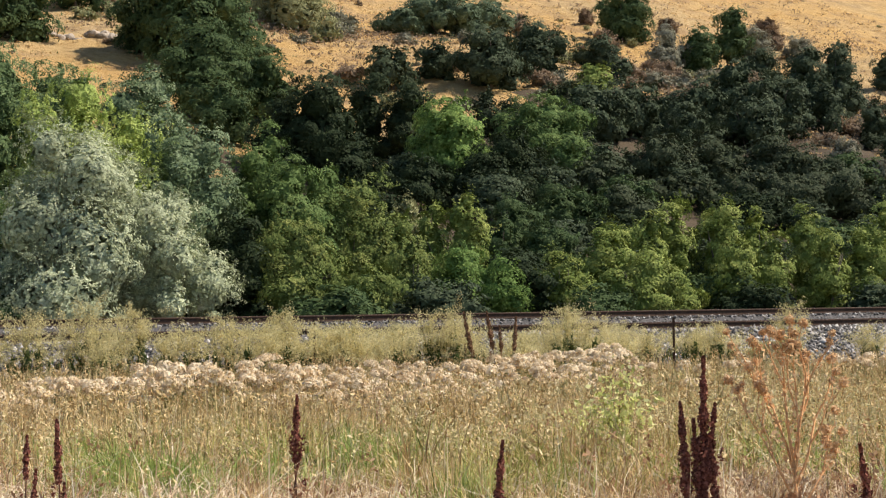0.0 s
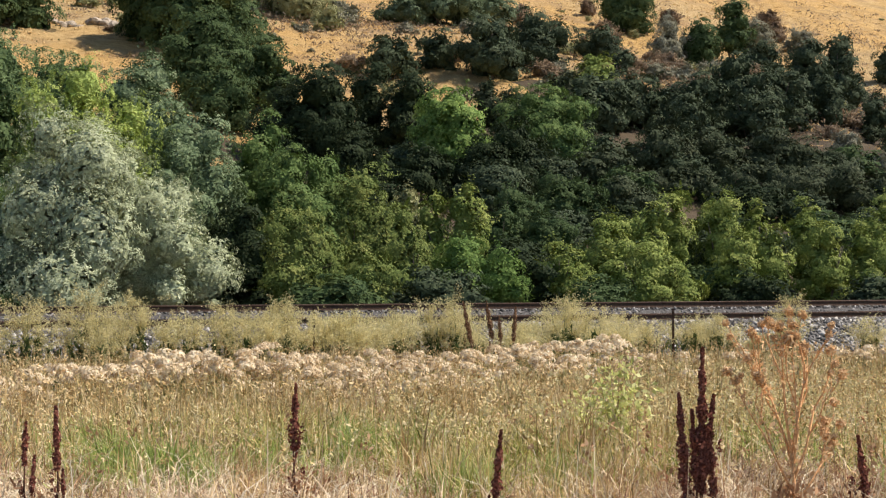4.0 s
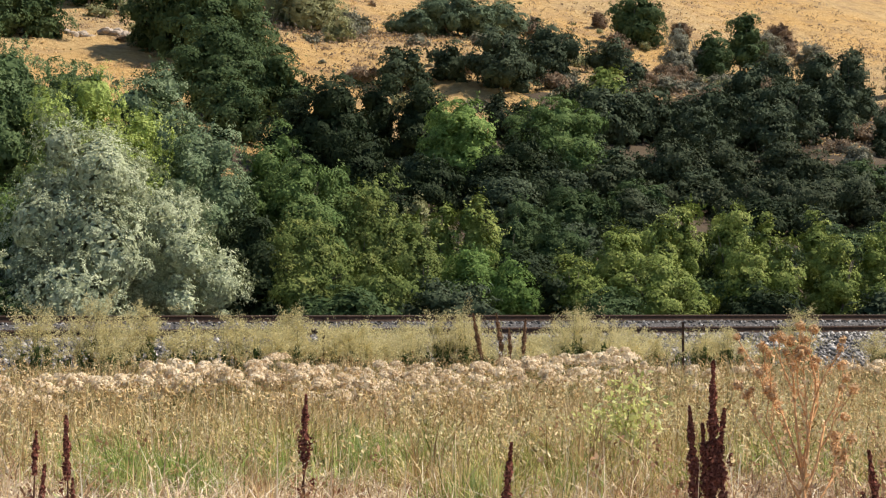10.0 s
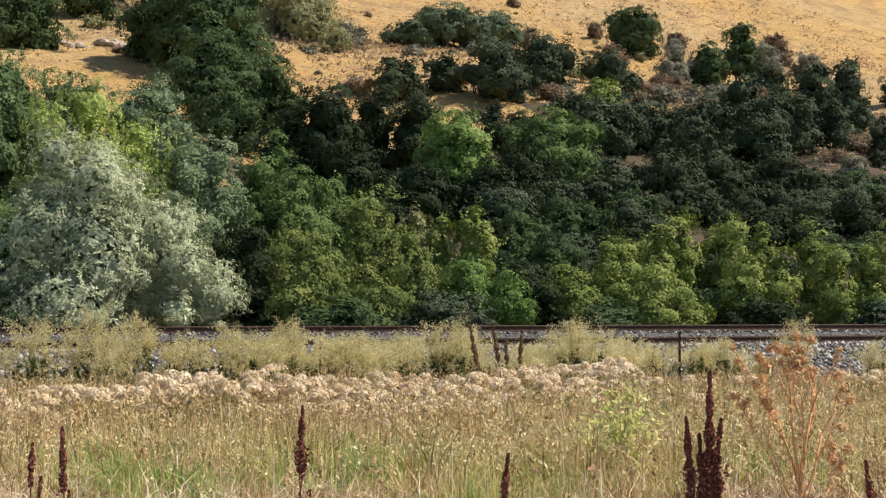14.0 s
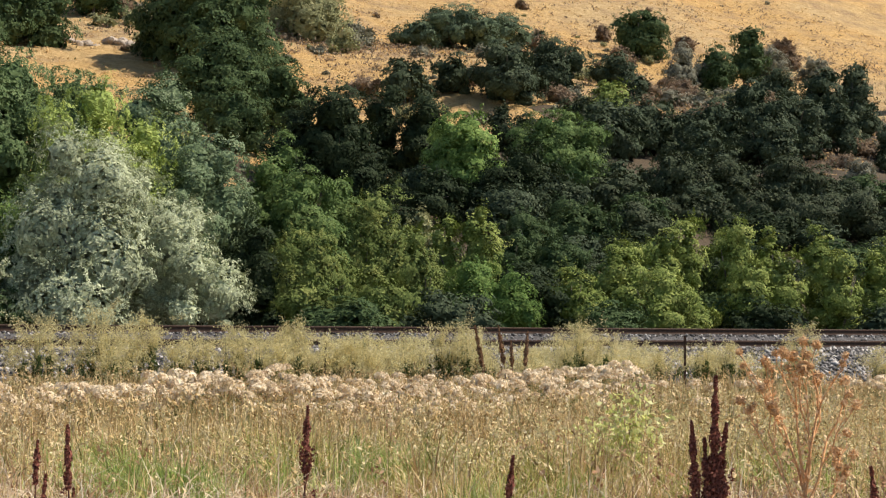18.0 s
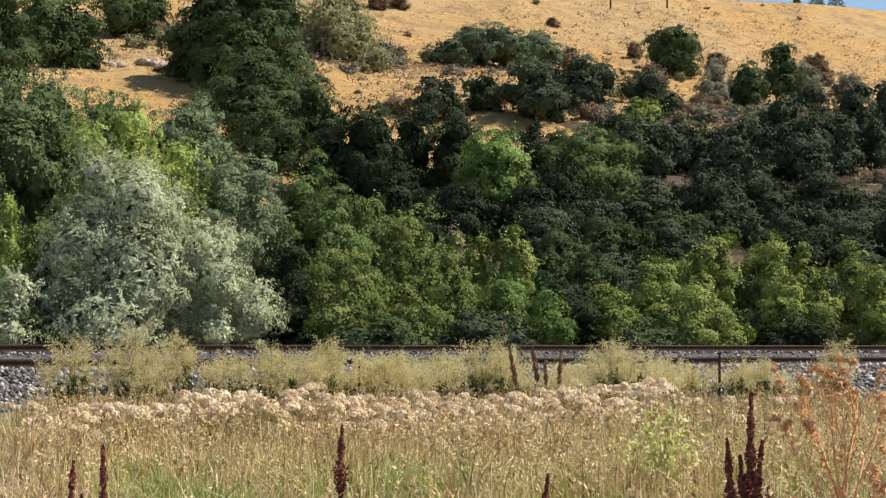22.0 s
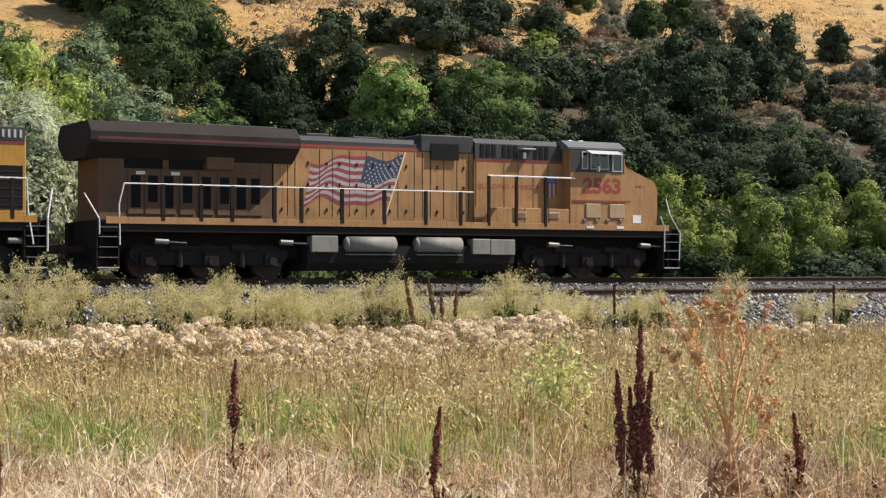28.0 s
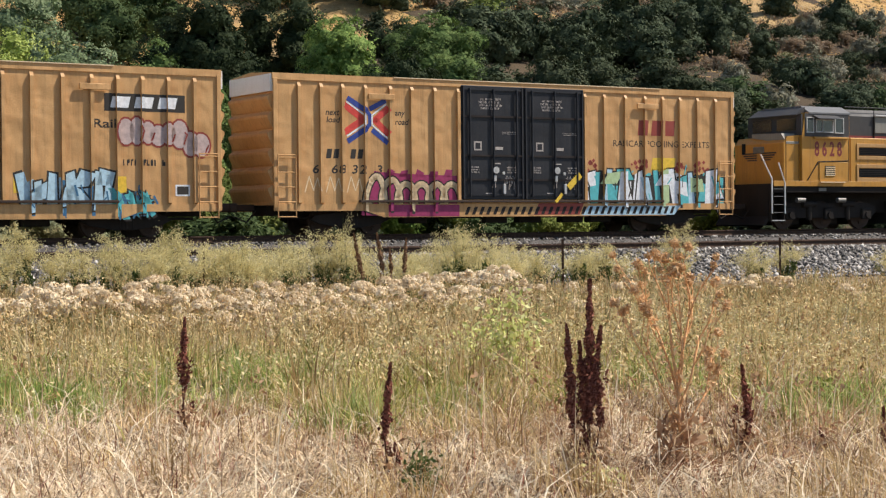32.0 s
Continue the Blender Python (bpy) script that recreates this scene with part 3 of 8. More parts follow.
for row in (
    (-7.1, 113.8, 17.5, 3.9),
    (-4.1, 116.6, 18.5, 2.9),
    (-0.4, 115.0, 19.0, 5.3),
    (2.8, 120.9, 20.4, 5.2),
    (7.4, 128.8, 20.4, 3.8),
    (8.8, 125.9, 18.1, 2.3),
    (5.7, 105.5, 13.8, 4.5),
    (8.3, 107.9, 14.3, 4.2),
    (10.4, 110.2, 13.5, 4.3),
    (21.2, 140.5, 20.8, 3.7),
    (12.8, 111.1, 14.5, 4.7),
    (15.5, 112.3, 16.0, 4.7),
    (18.1, 114.2, 15.4, 4.8),
    (21.3, 119.6, 17.7, 4.3),
    (25.4, 129.8, 19.6, 3.8),
    (11.7, 107.4, 12.3, 4.9),
    (15.8, 109.8, 13.0, 4.6),
    (25.7, 118.7, 14.2, 2.5),
    (36.9, 142.1, 19.3, 4.2),
    (26.1, 109.0, 10.8, 3.8),
    (28.8, 105.8, 9.0, 4.2),
    (27.0, 134.1, 17.3, 2.6),
    (22.0, 117.7, 15.2, 3.1),
    (39.3, 130.0, 15.1, 4.7),
    (34.0, 150.3, 21.8, 3.5),
):
    plant("scrub", *row)
for row in (
    (11.7, 159.0, 28.9, 5.2),
    (16.0, 139.4, 22.5, 3.6),
    (19.8, 147.1, 25.3, 4.3),
):
    plant("scrubtree", *row)
for row in (
    (6.3, 113.6, 16.1, 3.0),
):
    plant("lime2", *row)
for row in (
    (13.8, 138.7, 22.8, 3.6),
    (27.8, 159.9, 24.7, 3.1),
    (23.2, 156.7, 25.2, 3.6),
    (34.1, 138.6, 17.0, 2.7),
    (21.3, 106.8, 10.3, 2.1),
    (36.4, 132.1, 14.5, 2.6),
):
    plant("sage", *row)
for row in (
    (8.5, 94.8, 9.5, 4.6),
    (11.6, 97.1, 9.5, 4.7),
    (15.0, 98.7, 9.8, 5.1),
    (5.4, 89.8, 8.0, 4.4),
    (9.6, 91.4, 7.2, 4.2),
    (13.0, 92.6, 7.3, 4.5),
    (17.1, 93.3, 7.5, 5.7),
    (5.9, 84.5, 6.0, 3.9),
    (17.0, 98.6, 9.2, 3.5),
    (20.3, 93.6, 6.7, 4.8),
    (18.5, 99.2, 8.6, 3.6),
):
    plant("olive", *row)
for row in (
    (-16.8, 171.7, 35.4, 2.6),
    (-15.0, 174.2, 36.0, 2.6),
    (8.8, 167.5, 29.0, 1.7),
    (16.5, 164.7, 27.5, 2.2),
    (26.1, 164.1, 26.4, 2.4),
    (27.7, 178.1, 29.5, 2.9),
    (0.9, 176.5, 33.1, 1.5),
):
    plant("deadbush", *row)
for row in (
    (0.7, 101.9, 12.5, 3.0),
    (4.0, 111.4, 14.7, 2.2),
    (-0.8, 101.0, 12.9, 2.0),
):
    plant("olive", *row)


# ---- undergrowth that closes the wood ----
def undergrowth():
    rng = random.Random(77)
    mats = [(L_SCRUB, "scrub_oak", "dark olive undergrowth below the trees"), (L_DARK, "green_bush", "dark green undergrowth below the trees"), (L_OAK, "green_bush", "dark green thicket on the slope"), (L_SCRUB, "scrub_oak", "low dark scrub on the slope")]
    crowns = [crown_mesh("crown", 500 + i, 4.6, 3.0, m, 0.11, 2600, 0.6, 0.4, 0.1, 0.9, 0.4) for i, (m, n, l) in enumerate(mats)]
    spots = []
    for s in range(-44, 62, 5):
        for u in (6.5, 9, 12, 16, 21, 27, 33, 40, 47):
            if u > 31 and s + 0.22 * u < 4:
                continue
            if u > 32 and s < -4 or u > 13 and s < -14 or u > 38 and s < 27 or u > 36 and s > 46:
                continue
            spots.append((s + rng.uniform(-1.6, 1.6), u + rng.uniform(-1.5, 1.5)))
    for s, u in spots:
        k = rng.randrange(4)
        if u > 24 and rng.random() < (0.3 if s < 15 else 0.1):
            continue
        m, name, label = mats[k]
        p = place(s, u, 0)
        b = tagged(new(name), label, "bush", "undergrowth of the wood")
        b.location = (p.x, p.y, float(land(s, u)) - 0.1)
        b.rotation_euler = (0, 0, rng.uniform(0, 6.28))
        c = rng.uniform(0.6, 0.95) * (1.0 if u < 30 else 0.8)
        b.scale = (c * 1.1, c * 1.1, c * rng.uniform(0.7, 1.0))
        child("crown", crowns[k], b)


undergrowth()


def slope_scrub():
    """Low brush that thickens over the brown slope where the line runs out."""
    rng = random.Random(41)
    kinds = [(L_OLIVE, "scrub_oak", "low olive-green scrub on the brown slope"), (L_SAGE, "sagebrush", "pale grey-green brush on the brown slope"), (L_SCRUB, "scrub_oak", "dark low scrub on the brown slope"), (G_BRUSH, "dead_shrub", "grey-brown dead brush on the brown slope")]
    crowns = [crown_mesh("crown", 540 + i, 3.0, 1.7, m, 0.11, 1300, 0.5, 0.36, 0.1, 0.9, 0.3, 0.25) for i, (m, n, l) in enumerate(kinds)]
    for i in range(150):
        s, u = rng.uniform(40, 100), rng.uniform(24, 62)
        k = rng.choice((0, 0, 1, 1, 2, 3, 3))
        m, name, label = kinds[k]
        b = tagged(new(name), label, "shrub", "brush on the brown slope")
        p = place(s, u)
        b.location = (p.x, p.y, float(land(s, u)) - 0.1)
        c = rng.uniform(0.35, 1.05)
        b.scale = (c, c, c * rng.uniform(0.7, 1.2))
        b.rotation_euler = (0, 0, rng.uniform(0, 6.28))
        child("crown", crowns[k], b)


slope_scrub()


def patch_at(s, u):
    return 0.5 + 0.3 * np.sin(s * 0.21 + 1) * np.sin(u * 0.17 + s * 0.06) + 0.25 * np.sin(s * 0.53 - u * 0.39)


# ---- hillside: brush, tufts, rocks, far conifers ----
def hillside():
    rng = random.Random(12)
    crowns = [crown_mesh("crown", 700 + i, 1.7, 0.95, m, 0.085, 260, 0.4, 0.25, 0.1, 0.9, 0.4, 0.3, 0.0, 4) for i, m in enumerate((L_SAGE, G_BRUSH, L_THIN))]
    for i in range(260):
        u = rng.uniform(50, 126) if i < 130 else rng.uniform(44, 84)
        s = rng.uniform(-55, 120) if i < 130 else rng.uniform(6, 66)
        b = tagged(new("sagebrush"), "small grey-green brush on golden grass", "shrub", "brush on the hillside")
        p = place(s, u)
        b.location = (p.x, p.y, float(land(s, u)) - 0.05)
        c = rng.uniform(0.3, 0.85) if i < 130 else rng.uniform(0.6, 1.9)
        b.scale = (c, c, c * rng.uniform(0.7, 1.1))
        b.rotation_euler = (0, 0, rng.uniform(0, 6.28))
        child("crown", crowns[i % 3], b)
    nr = np.random.default_rng(8)
    for name, label, mat, n, size, seed in (("bunch_grass", "golden bunch grass over the hillside", G_HILL, 9000, 0.2, 1), ("dead_brush", "brown dead brush scattered on the hillside", G_BRUSH, 5200, 0.22, 2)):
        q = np.random.default_rng(40 + seed)
        s, u = q.uniform(-50, 110, n), q.uniform(20, 128, n)
        if seed == 2:
            keep = patch_at(s, u) > 0.56 - 0.3 * np.clip((s - 45) / 30, 0, 1)
            s, u = s[keep], u[keep]
        if seed == 2:
            s = np.concatenate([s, q.normal(24, 5, 900), q.uniform(40, 90, 1800)])
            u = np.concatenate([u, q.normal(75, 7, 900), q.uniform(36, 62, 1800)])
        ok = (u > 50) | (s + 0.22 * u < 2) | (s > 40) & (u > 34)
        s, u = s[ok], u[ok]
        r = q.uniform(0.5, 1.5, len(s)) * size
        k = 9
        d = q.normal(0, 1, (len(s), k, 3)) * np.array([1.6, 1.6, 0.35 if seed == 1 else 0.8])
        d[..., 2] = np.abs(d[..., 2])
        base = np.stack([MID.x + DIR.x * s + OUT.x * u, MID.y + DIR.y * s + OUT.y * u, land(s, u)], -1)
        c = (base[:, None] + d * r[:, None, None]).reshape(-1, 3)
        tagged(new(name, quads_mesh(name, leaf_points(q, c, d.reshape(-1, 3) * 0.4 + (np.array([0, 0, 1.2]) if seed == 1 else 0), 0.16, 0.5, 0.0), mat, 3)), label, "grass" if seed == 1 else "brush", kind="stuff")
    for i in range(16):
        p = Vector((-30.0 + 0.34 * i + rng.uniform(-0.3, 0.3), 115.4 + 0.14 * i + rng.uniform(-0.4, 0.4), 0))
        bm = bmesh.new()
        bmesh.ops.create_icosphere(bm, subdivisions=2, radius=1.0)
        for v in bm.verts:
            v.co *= 1 + 0.3 * noise.noise(v.co * 1.4 + Vector((i * 3.1, 0, 0)))
        me = bpy.data.meshes.new("rock")
        bm.to_mesh(me)
        bm.free()
        me.materials.append(M_ROCK)
        r = tagged(new("rock", me), "weathered pale sandstone rock in dry grass", "rock", "rock ledge on the slope")
        r.location = (p.x, p.y, float(land_at(p.x, p.y)) + 0.05)
        r.scale = (rng.uniform(0.35, 0.75), 0.4, rng.uniform(0.2, 0.38))
        r.rotation_euler = (0, 0, rng.uniform(0, 3))
    for x, y, h in ((34.4, 237.0, 1.9), (37.3, 238.6, 3.0), (40.3, 240.4, 3.2)):
        g = float(land_at(x, y))
        t = tagged(new("conifer"), "small dark conifer on the ridge", "tree", "conifers on the ridge")
        t.location = (x, y, g)
        k = 900
        q = nr.random(k)
        rad = (1 - q) ** 0.5 * h * 0.52 * nr.uniform(0.5, 1.0, k)
        a = nr.uniform(0, 6.28, k)
        c = np.stack([np.cos(a) * rad, np.sin(a) * rad, 0.2 + q * h * 1.3], -1)
        child("crown", quads_mesh("crown", leaf_cards(nr, c, nr.normal(0, 1, c.shape), 0.16, 0.4, 0.2), L_PINE), t)
        v, f = [], []
        limb(v, f, [Vector((0, 0, -0.2)), Vector((0, 0, h * 1.3))], [0.09, 0.02], 6)
        child("trunk", mesh_from("trunk", v, f, M_BARK), t)


M_ROCK = speckled("sandstone", [(0.3, (0.28, 0.22, 0.16)), (0.7, (0.52, 0.44, 0.35))], 3.0, 0.9, 0, 0.6, 0.1)
hillside()


# ---- stones of the railway bank ----
def stones(name, seed, n, s0, s1, u0, u1, size, mat, label):
    """Loose angular stones, each a dented eight-sided lump, lying on the ground."""
    rng = np.random.default_rng(seed)
    s, u = rng.uniform(s0, s1, n), rng.uniform(u0, u1, n)
    z = land(s, u)
    x, y = MID.x + DIR.x * s + OUT.x * u, MID.y + DIR.y * s + OUT.y * u
    base = np.array([[1, 0, 0], [0, 1, 0], [-1, 0, 0], [0, -1, 0], [0, 0, 0.8], [0, 0, -0.8]], float)
    faces = np.array([[0, 1, 4], [1, 2, 4], [2, 3, 4], [3, 0, 4], [1, 0, 5], [2, 1, 5], [3, 2, 5], [0, 3, 5]])
    r = size * rng.uniform(0.55, 1.3, n)
    v = base[None] * rng.uniform(0.55, 1.25, (n, 6, 1)) + rng.normal(0, 0.22, (n, 6, 3))
    a = rng.uniform(0, 6.28, n)
    c, q = np.cos(a)[:, None], np.sin(a)[:, None]
    v = np.stack([v[..., 0] * c - v[..., 1] * q, v[..., 0] * q + v[..., 1] * c, v[..., 2]], -1) * r[:, None, None]
    v = v + np.stack([x, y, z + r * 0.25], -1)[:, None]
    f = faces[None] + (np.arange(n) * 6)[:, None, None]
    return tagged(new(name, indexed_mesh(name, v.reshape(-1, 3), f.reshape(-1, 3), mat)), label, "gravel", kind="stuff")


def stone_mat():
    m, n, l, b = material("broken_stone", 0.85, 0, 0.3)
    g = n.new("ShaderNodeNewGeometry")
    c = ramp(n, l, g.outputs["Random Per Island"], [(0.0, (0.03, 0.026, 0.024)), (0.4, (0.10, 0.09, 0.08)), (0.7, (0.27, 0.245, 0.22)), (1.0, (0.62, 0.575, 0.52))])
    o = n.new("ShaderNodeTexCoord").outputs["Object"]
    c = mix(n, l, 0.22, c, ramp(n, l, noise_tex(n, l, 25.0, 4.0, 0.6, o), [(0.3, (0.07, 0.065, 0.06)), (0.7, (0.34, 0.325, 0.30))]))
    l.new(c, b.inputs["Base Color"])
    return m


M_BROKEN = stone_mat()
stones("ballast_slope", 3, 23000, -26, 34, -9.7, -6.1, 0.086, M_BROKEN, "grey broken ballast stones on the railway bank")
stones("ballast_top", 4, 6000, -30, 36, -6.1, -2.2, 0.065, M_BROKEN, "grey ballast stones between the tracks")
stones("ballast_far", 5, 3500, -30, 36, -2.5, -0.9, 0.06, M_BROKEN, "grey ballast stones beside the far track")


# ---- grasses of the field ----
def blades(seed, n, near, far, mat, h0, h1, width, lean, where=None, name="grass", label="", half=0.285, bias=1.0, tuft=0.0, stiff=0.35, lean_min=0.0):
    """n grass blades between two distances, over the wedge of field that is in view; where(x, y, rng) keeps some; tuft: spread of the tufts."""
    rng = np.random.default_rng(seed)
    if tuft:
        k = max(1, n // 44)
        d = near + (far - near) * rng.random(k) ** bias
        cx = rng.uniform(-1, 1, k) * (half * d + 0.5)
        pick = rng.integers(0, k, n)
        x = cx[pick] + rng.normal(0, tuft, n)
        y = d[pick] + rng.normal(0, tuft, n)
        heights = rng.uniform(0.3, 1.4, k)[pick]
        turn = rng.uniform(0, 6.28, k)[pick]
    else:
        d = near + (far - near) * rng.random(n) ** bias
        x = rng.uniform(-1, 1, n) * (half * d + 0.5)
        y = d
        heights = np.ones(n)
        turn = rng.uniform(0, 6.28, n)
    keep = np.ones(n, bool) if where is None else where(x, y, rng)
    x, y, heights, turn = x[keep], y[keep], heights[keep], turn[keep]
    k = len(x)
    z = land_at(x, y) - 0.02
    h = rng.uniform(h0, h1, k) * heights
    a = turn + rng.normal(0, 1.1, k)
    ln = lean_min + np.abs(rng.normal(0, lean, k))
    side = rng.uniform(0, 2 * math.pi, k)
    foot = np.stack([x, y, z], -1)
    way = np.stack([np.cos(a), np.sin(a), np.zeros(k)], -1)
    up = np.array([0, 0, 1.0])
    midp = foot + way * (h * ln * 0.3)[:, None] + up * (h * 0.55 * np.clip(1 - ln * 0.25, 0.2, 1))[:, None]
    tip = foot + way * (h * ln)[:, None] + up * (h * np.clip(1 - ln * stiff, 0.06, 1))[:, None]
    w = np.stack([np.cos(side), np.sin(side), np.zeros(k)], -1) * (width * 0.5 * rng.uniform(0.6, 1.5, k) * (0.55 + y / 24.0))[:, None]
    v = np.stack([foot - w, foot + w, midp + w * 0.75, midp - w * 0.75, tip], 1)
    i = np.arange(k)[:, None] * 5
    f = np.concatenate([i + np.array([[0, 1, 2]]), i + np.array([[0, 2, 3]]), i + np.array([[3, 2, 4]])])
    return tagged(new(name, indexed_mesh(name, v.reshape(-1, 3), f, mat)), label, "grass", kind="stuff")


def patch(x, y, scale, phase):
    return 0.5 + 0.25 * np.sin(x * scale + phase) * np.cos(y * scale * 0.7 - phase) + 0.25 * np.sin(x * scale * 2.3 + y * scale * 1.1 + phase * 2)


def standing(x, y, rng):
    """Where grass stands: past an uneven edge, in front of which the straw lies flat."""
    edge = np.interp(x / (0.26 * y), [-1, -0.5, -0.32, -0.12, 0.1, 0.32, 0.5, 0.8, 1.0], [15.6, 16.4, 15.4, 13.2, 12.8, 13.4, 15.2, 14.2, 12.9])
    edge = edge + 0.5 * np.sin(x * 5.1 + y) + 0.35 * np.sin(x * 11.3)
    return rng.random(len(x)) < np.clip((y - edge) * 0.8 + 0.25, 0.02, 1)


def standing_patches(x, y, rng):
    return standing(x, y, rng) & (rng.random(len(x)) < np.clip(patch(x, y, 2.3, 0.4) * 2.2 - 0.25, 0.15, 1))


def green_zone(x, y, rng):
    side = x / (0.26 * y)
    share = np.clip(1.0 - np.abs(side + 0.15) * 0.8, 0.12, 1) * np.clip((21.0 - y) / 3.5, 0.15, 1)
    return standing(x, y, rng) & (rng.random(len(x)) < np.clip(patch(x, y, 1.3, 1.0) * 3.9 - 1.4, 0.04, 1) * share)


def tan_clumps(x, y, rng):
    return standing(x, y, rng) & (rng.random(len(x)) < np.clip(patch(x, y, 1.7, 4.2) * 3.4 - 1.6, 0.03, 1))


def heads(seed, n, near, far, mat, h0, h1, size, slim, name, label, where=None, half=0.285, drop=0.3, per=5, category="grass"):
    """Seed heads: small clusters of slim cards at the tops of stalks."""
    rng = np.random.default_rng(seed)
    d = rng.uniform(near, far, n)
    x = rng.uniform(-1, 1, n) * (half * d + 0.5)
    keep = np.ones(n, bool) if where is None else where(x, d, rng)
    x, d = x[keep], d[keep]
    z = land_at(x, d) + rng.uniform(h0, h1, len(x))
    c = np.repeat(np.stack([x, d, z], -1), per, 0) + rng.normal(0, 1, (len(x) * per, 3)) * np.array([size, size, size * 2.2])
    m = rng.normal(0, 1, c.shape)
    return tagged(new(name, quads_mesh(name, leaf_cards(rng, c, m, size, slim, drop), mat)), label, category, kind="stuff")


G_PALE = leaf_mat("bleached_straw", (0.312, 0.212, 0.127), (0.775, 0.609, 0.408), (0.916, 0.832, 0.641), 0.22, 0.6, 0.6, 3.0, 1.7)
G_TAN = leaf_mat("tan_weed", (0.24, 0.15, 0.06), (0.58, 0.41, 0.19), (0.84, 0.66, 0.38), 0.25, 0.6, 0.6, 3.0, 1.7)
G_CREAM = leaf_mat("cream_seed_heads", (0.42, 0.29, 0.16), (0.80, 0.65, 0.43), (0.98, 0.88, 0.68), 0.35, 0.7)
G_OLIVE = leaf_mat("olive_weed", (0.19, 0.17, 0.07), (0.38, 0.325, 0.14), (0.62, 0.52, 0.26), 0.3, 0.6, 0.6, 3.0, 1.7)
G_STEM = leaf_mat("dark_green_weed", (0.05, 0.08, 0.025), (0.11, 0.15, 0.05), (0.22, 0.24, 0.09), 0.35, 0.6)
G_RUSSET = leaf_mat("russet_seeds", (0.085, 0.030, 0.024), (0.22, 0.078, 0.056), (0.42, 0.18, 0.125), 0.15, 0.75)
G_BROWN = leaf_mat("brown_dock_seeds", (0.12, 0.062, 0.034), (0.25, 0.14, 0.078), (0.42, 0.26, 0.15), 0.15, 0.75)
G_RUSTY = leaf_mat("rusty_weed", (0.25, 0.13, 0.07), (0.46, 0.27, 0.15), (0.66, 0.46, 0.29), 0.3, 0.7)
G_HAZE = leaf_mat("pale_weed", (0.39, 0.33, 0.14), (0.63, 0.53, 0.26), (0.84, 0.73, 0.45), 0.3, 0.7, 0.3, 3.0, 1.7)
G_FRESH = leaf_mat("fresh_grass", (0.16, 0.22, 0.05), (0.34, 0.42, 0.11), (0.58, 0.62, 0.24), 0.32, 0.55, 0.6, 3.0, 1.7)
G_ORANGE = leaf_mat("dry_thistle", (0.45, 0.26, 0.125), (0.69, 0.45, 0.235), (0.92, 0.69, 0.43), 0.3, 0.7)
G_YGREEN = leaf_mat("yellow_green_leaves", (0.40, 0.42, 0.12), (0.70, 0.70, 0.27), (0.92, 0.90, 0.52), 0.45, 0.55)
G_FEATHER = leaf_mat("feathery_weed", (0.40, 0.345, 0.16), (0.68, 0.60, 0.31), (0.88, 0.80, 0.50), 0.45, 0.7, 0.3)
G_LEAFY = leaf_mat("weed_leaves", (0.10, 0.11, 0.04), (0.21, 0.215, 0.085), (0.40, 0.37, 0.17), 0.3, 0.6)
M_STALK = speckled("dry_stalk", [(0.3, (0.20, 0.12, 0.06)), (0.7, (0.42, 0.29, 0.16))], 30.0, 0.8)
M_REDSTALK = speckled("dock_stalk", [(0.3, (0.07, 0.028, 0.017)), (0.7, (0.16, 0.075, 0.045))], 30.0, 0.8)

blades(11, 74000, 8.6, 17.2, G_PALE, 0.08, 0.30, 0.0145, 1.3, None, "bleached_thatch", "bleached matted straw lying on the field", bias=1.0, tuft=0.13, stiff=0.42, lean_min=0.7)
blades(16, 9000, 8.6, 18, G_TAN, 0.2, 0.46, 0.009, 0.8, None, "dry_grass", "tan dry grass standing in tufts", tuft=0.10)
blades(12, 105000, 12.4, 23, G_GREEN, 0.22, 0.55, 0.012, 0.95, green_zone, "green_grass", "half-green grass in patches across the field", bias=0.9, tuft=0.11)
blades(13, 62000, 12.2, 27, G_STRAW, 0.2, 0.56, 0.011, 1.35, standing_patches, "straw_grass", "straw-coloured grass mixed into the green", bias=0.9, tuft=0.12)
blades(14, 28000, 19.5, 40, G_TAN, 0.3, 0.68, 0.012, 0.45, None, "tall_dry_grass", "tall dry grass towards the railway", bias=0.8, tuft=0.25)
blades(15, 24000, 17.0, 38, G_OLIVE, 0.3, 0.7, 0.014, 0.5, None, "olive_weeds", "olive-green weeds among dry grass", bias=0.8, tuft=0.25)
blades(17, 900, 9.0, 24, G_PALE, 0.5, 0.95, 0.007, 0.9, None, "tall_stalks", "single tall pale stalks above the grass")
blades(29, 15000, 12.8, 23, G_TAN, 0.4, 0.75, 0.011, 0.55, tan_clumps, "tan_weed_clumps", "taller tan dry weeds in loose clumps", tuft=0.14)
blades(30, 9000, 13.0, 25, G_STEM, 0.15, 0.42, 0.012, 0.5, tan_clumps, "dark_leafy_stems", "dark green leafy stems low in the dry grass", tuft=0.12)
heads(21, 1800, 13, 26, G_STRAW, 0.35, 0.62, 0.022, 0.35, "grass_seed_heads", "pale grass seed heads over the field")
heads(22, 2600, 18, 36, G_TAN, 0.4, 0.75, 0.028, 0.45, "weed_seed_heads", "tan weed seed heads over the field")
blades(18, 9000, 8.6, 22, G_PALE, 0.3, 0.7, 0.009, 0.8, None, "fallen_stalks", "long pale stalks leaning and lying over the thatch", stiff=0.42, lean_min=0.7)
blades(19, 3500, 8.6, 20, G_RUSSET, 0.2, 0.5, 0.006, 0.8, None, "dark_stalks", "thin dark dead stalks in the grass", stiff=0.42, lean_min=0.3)


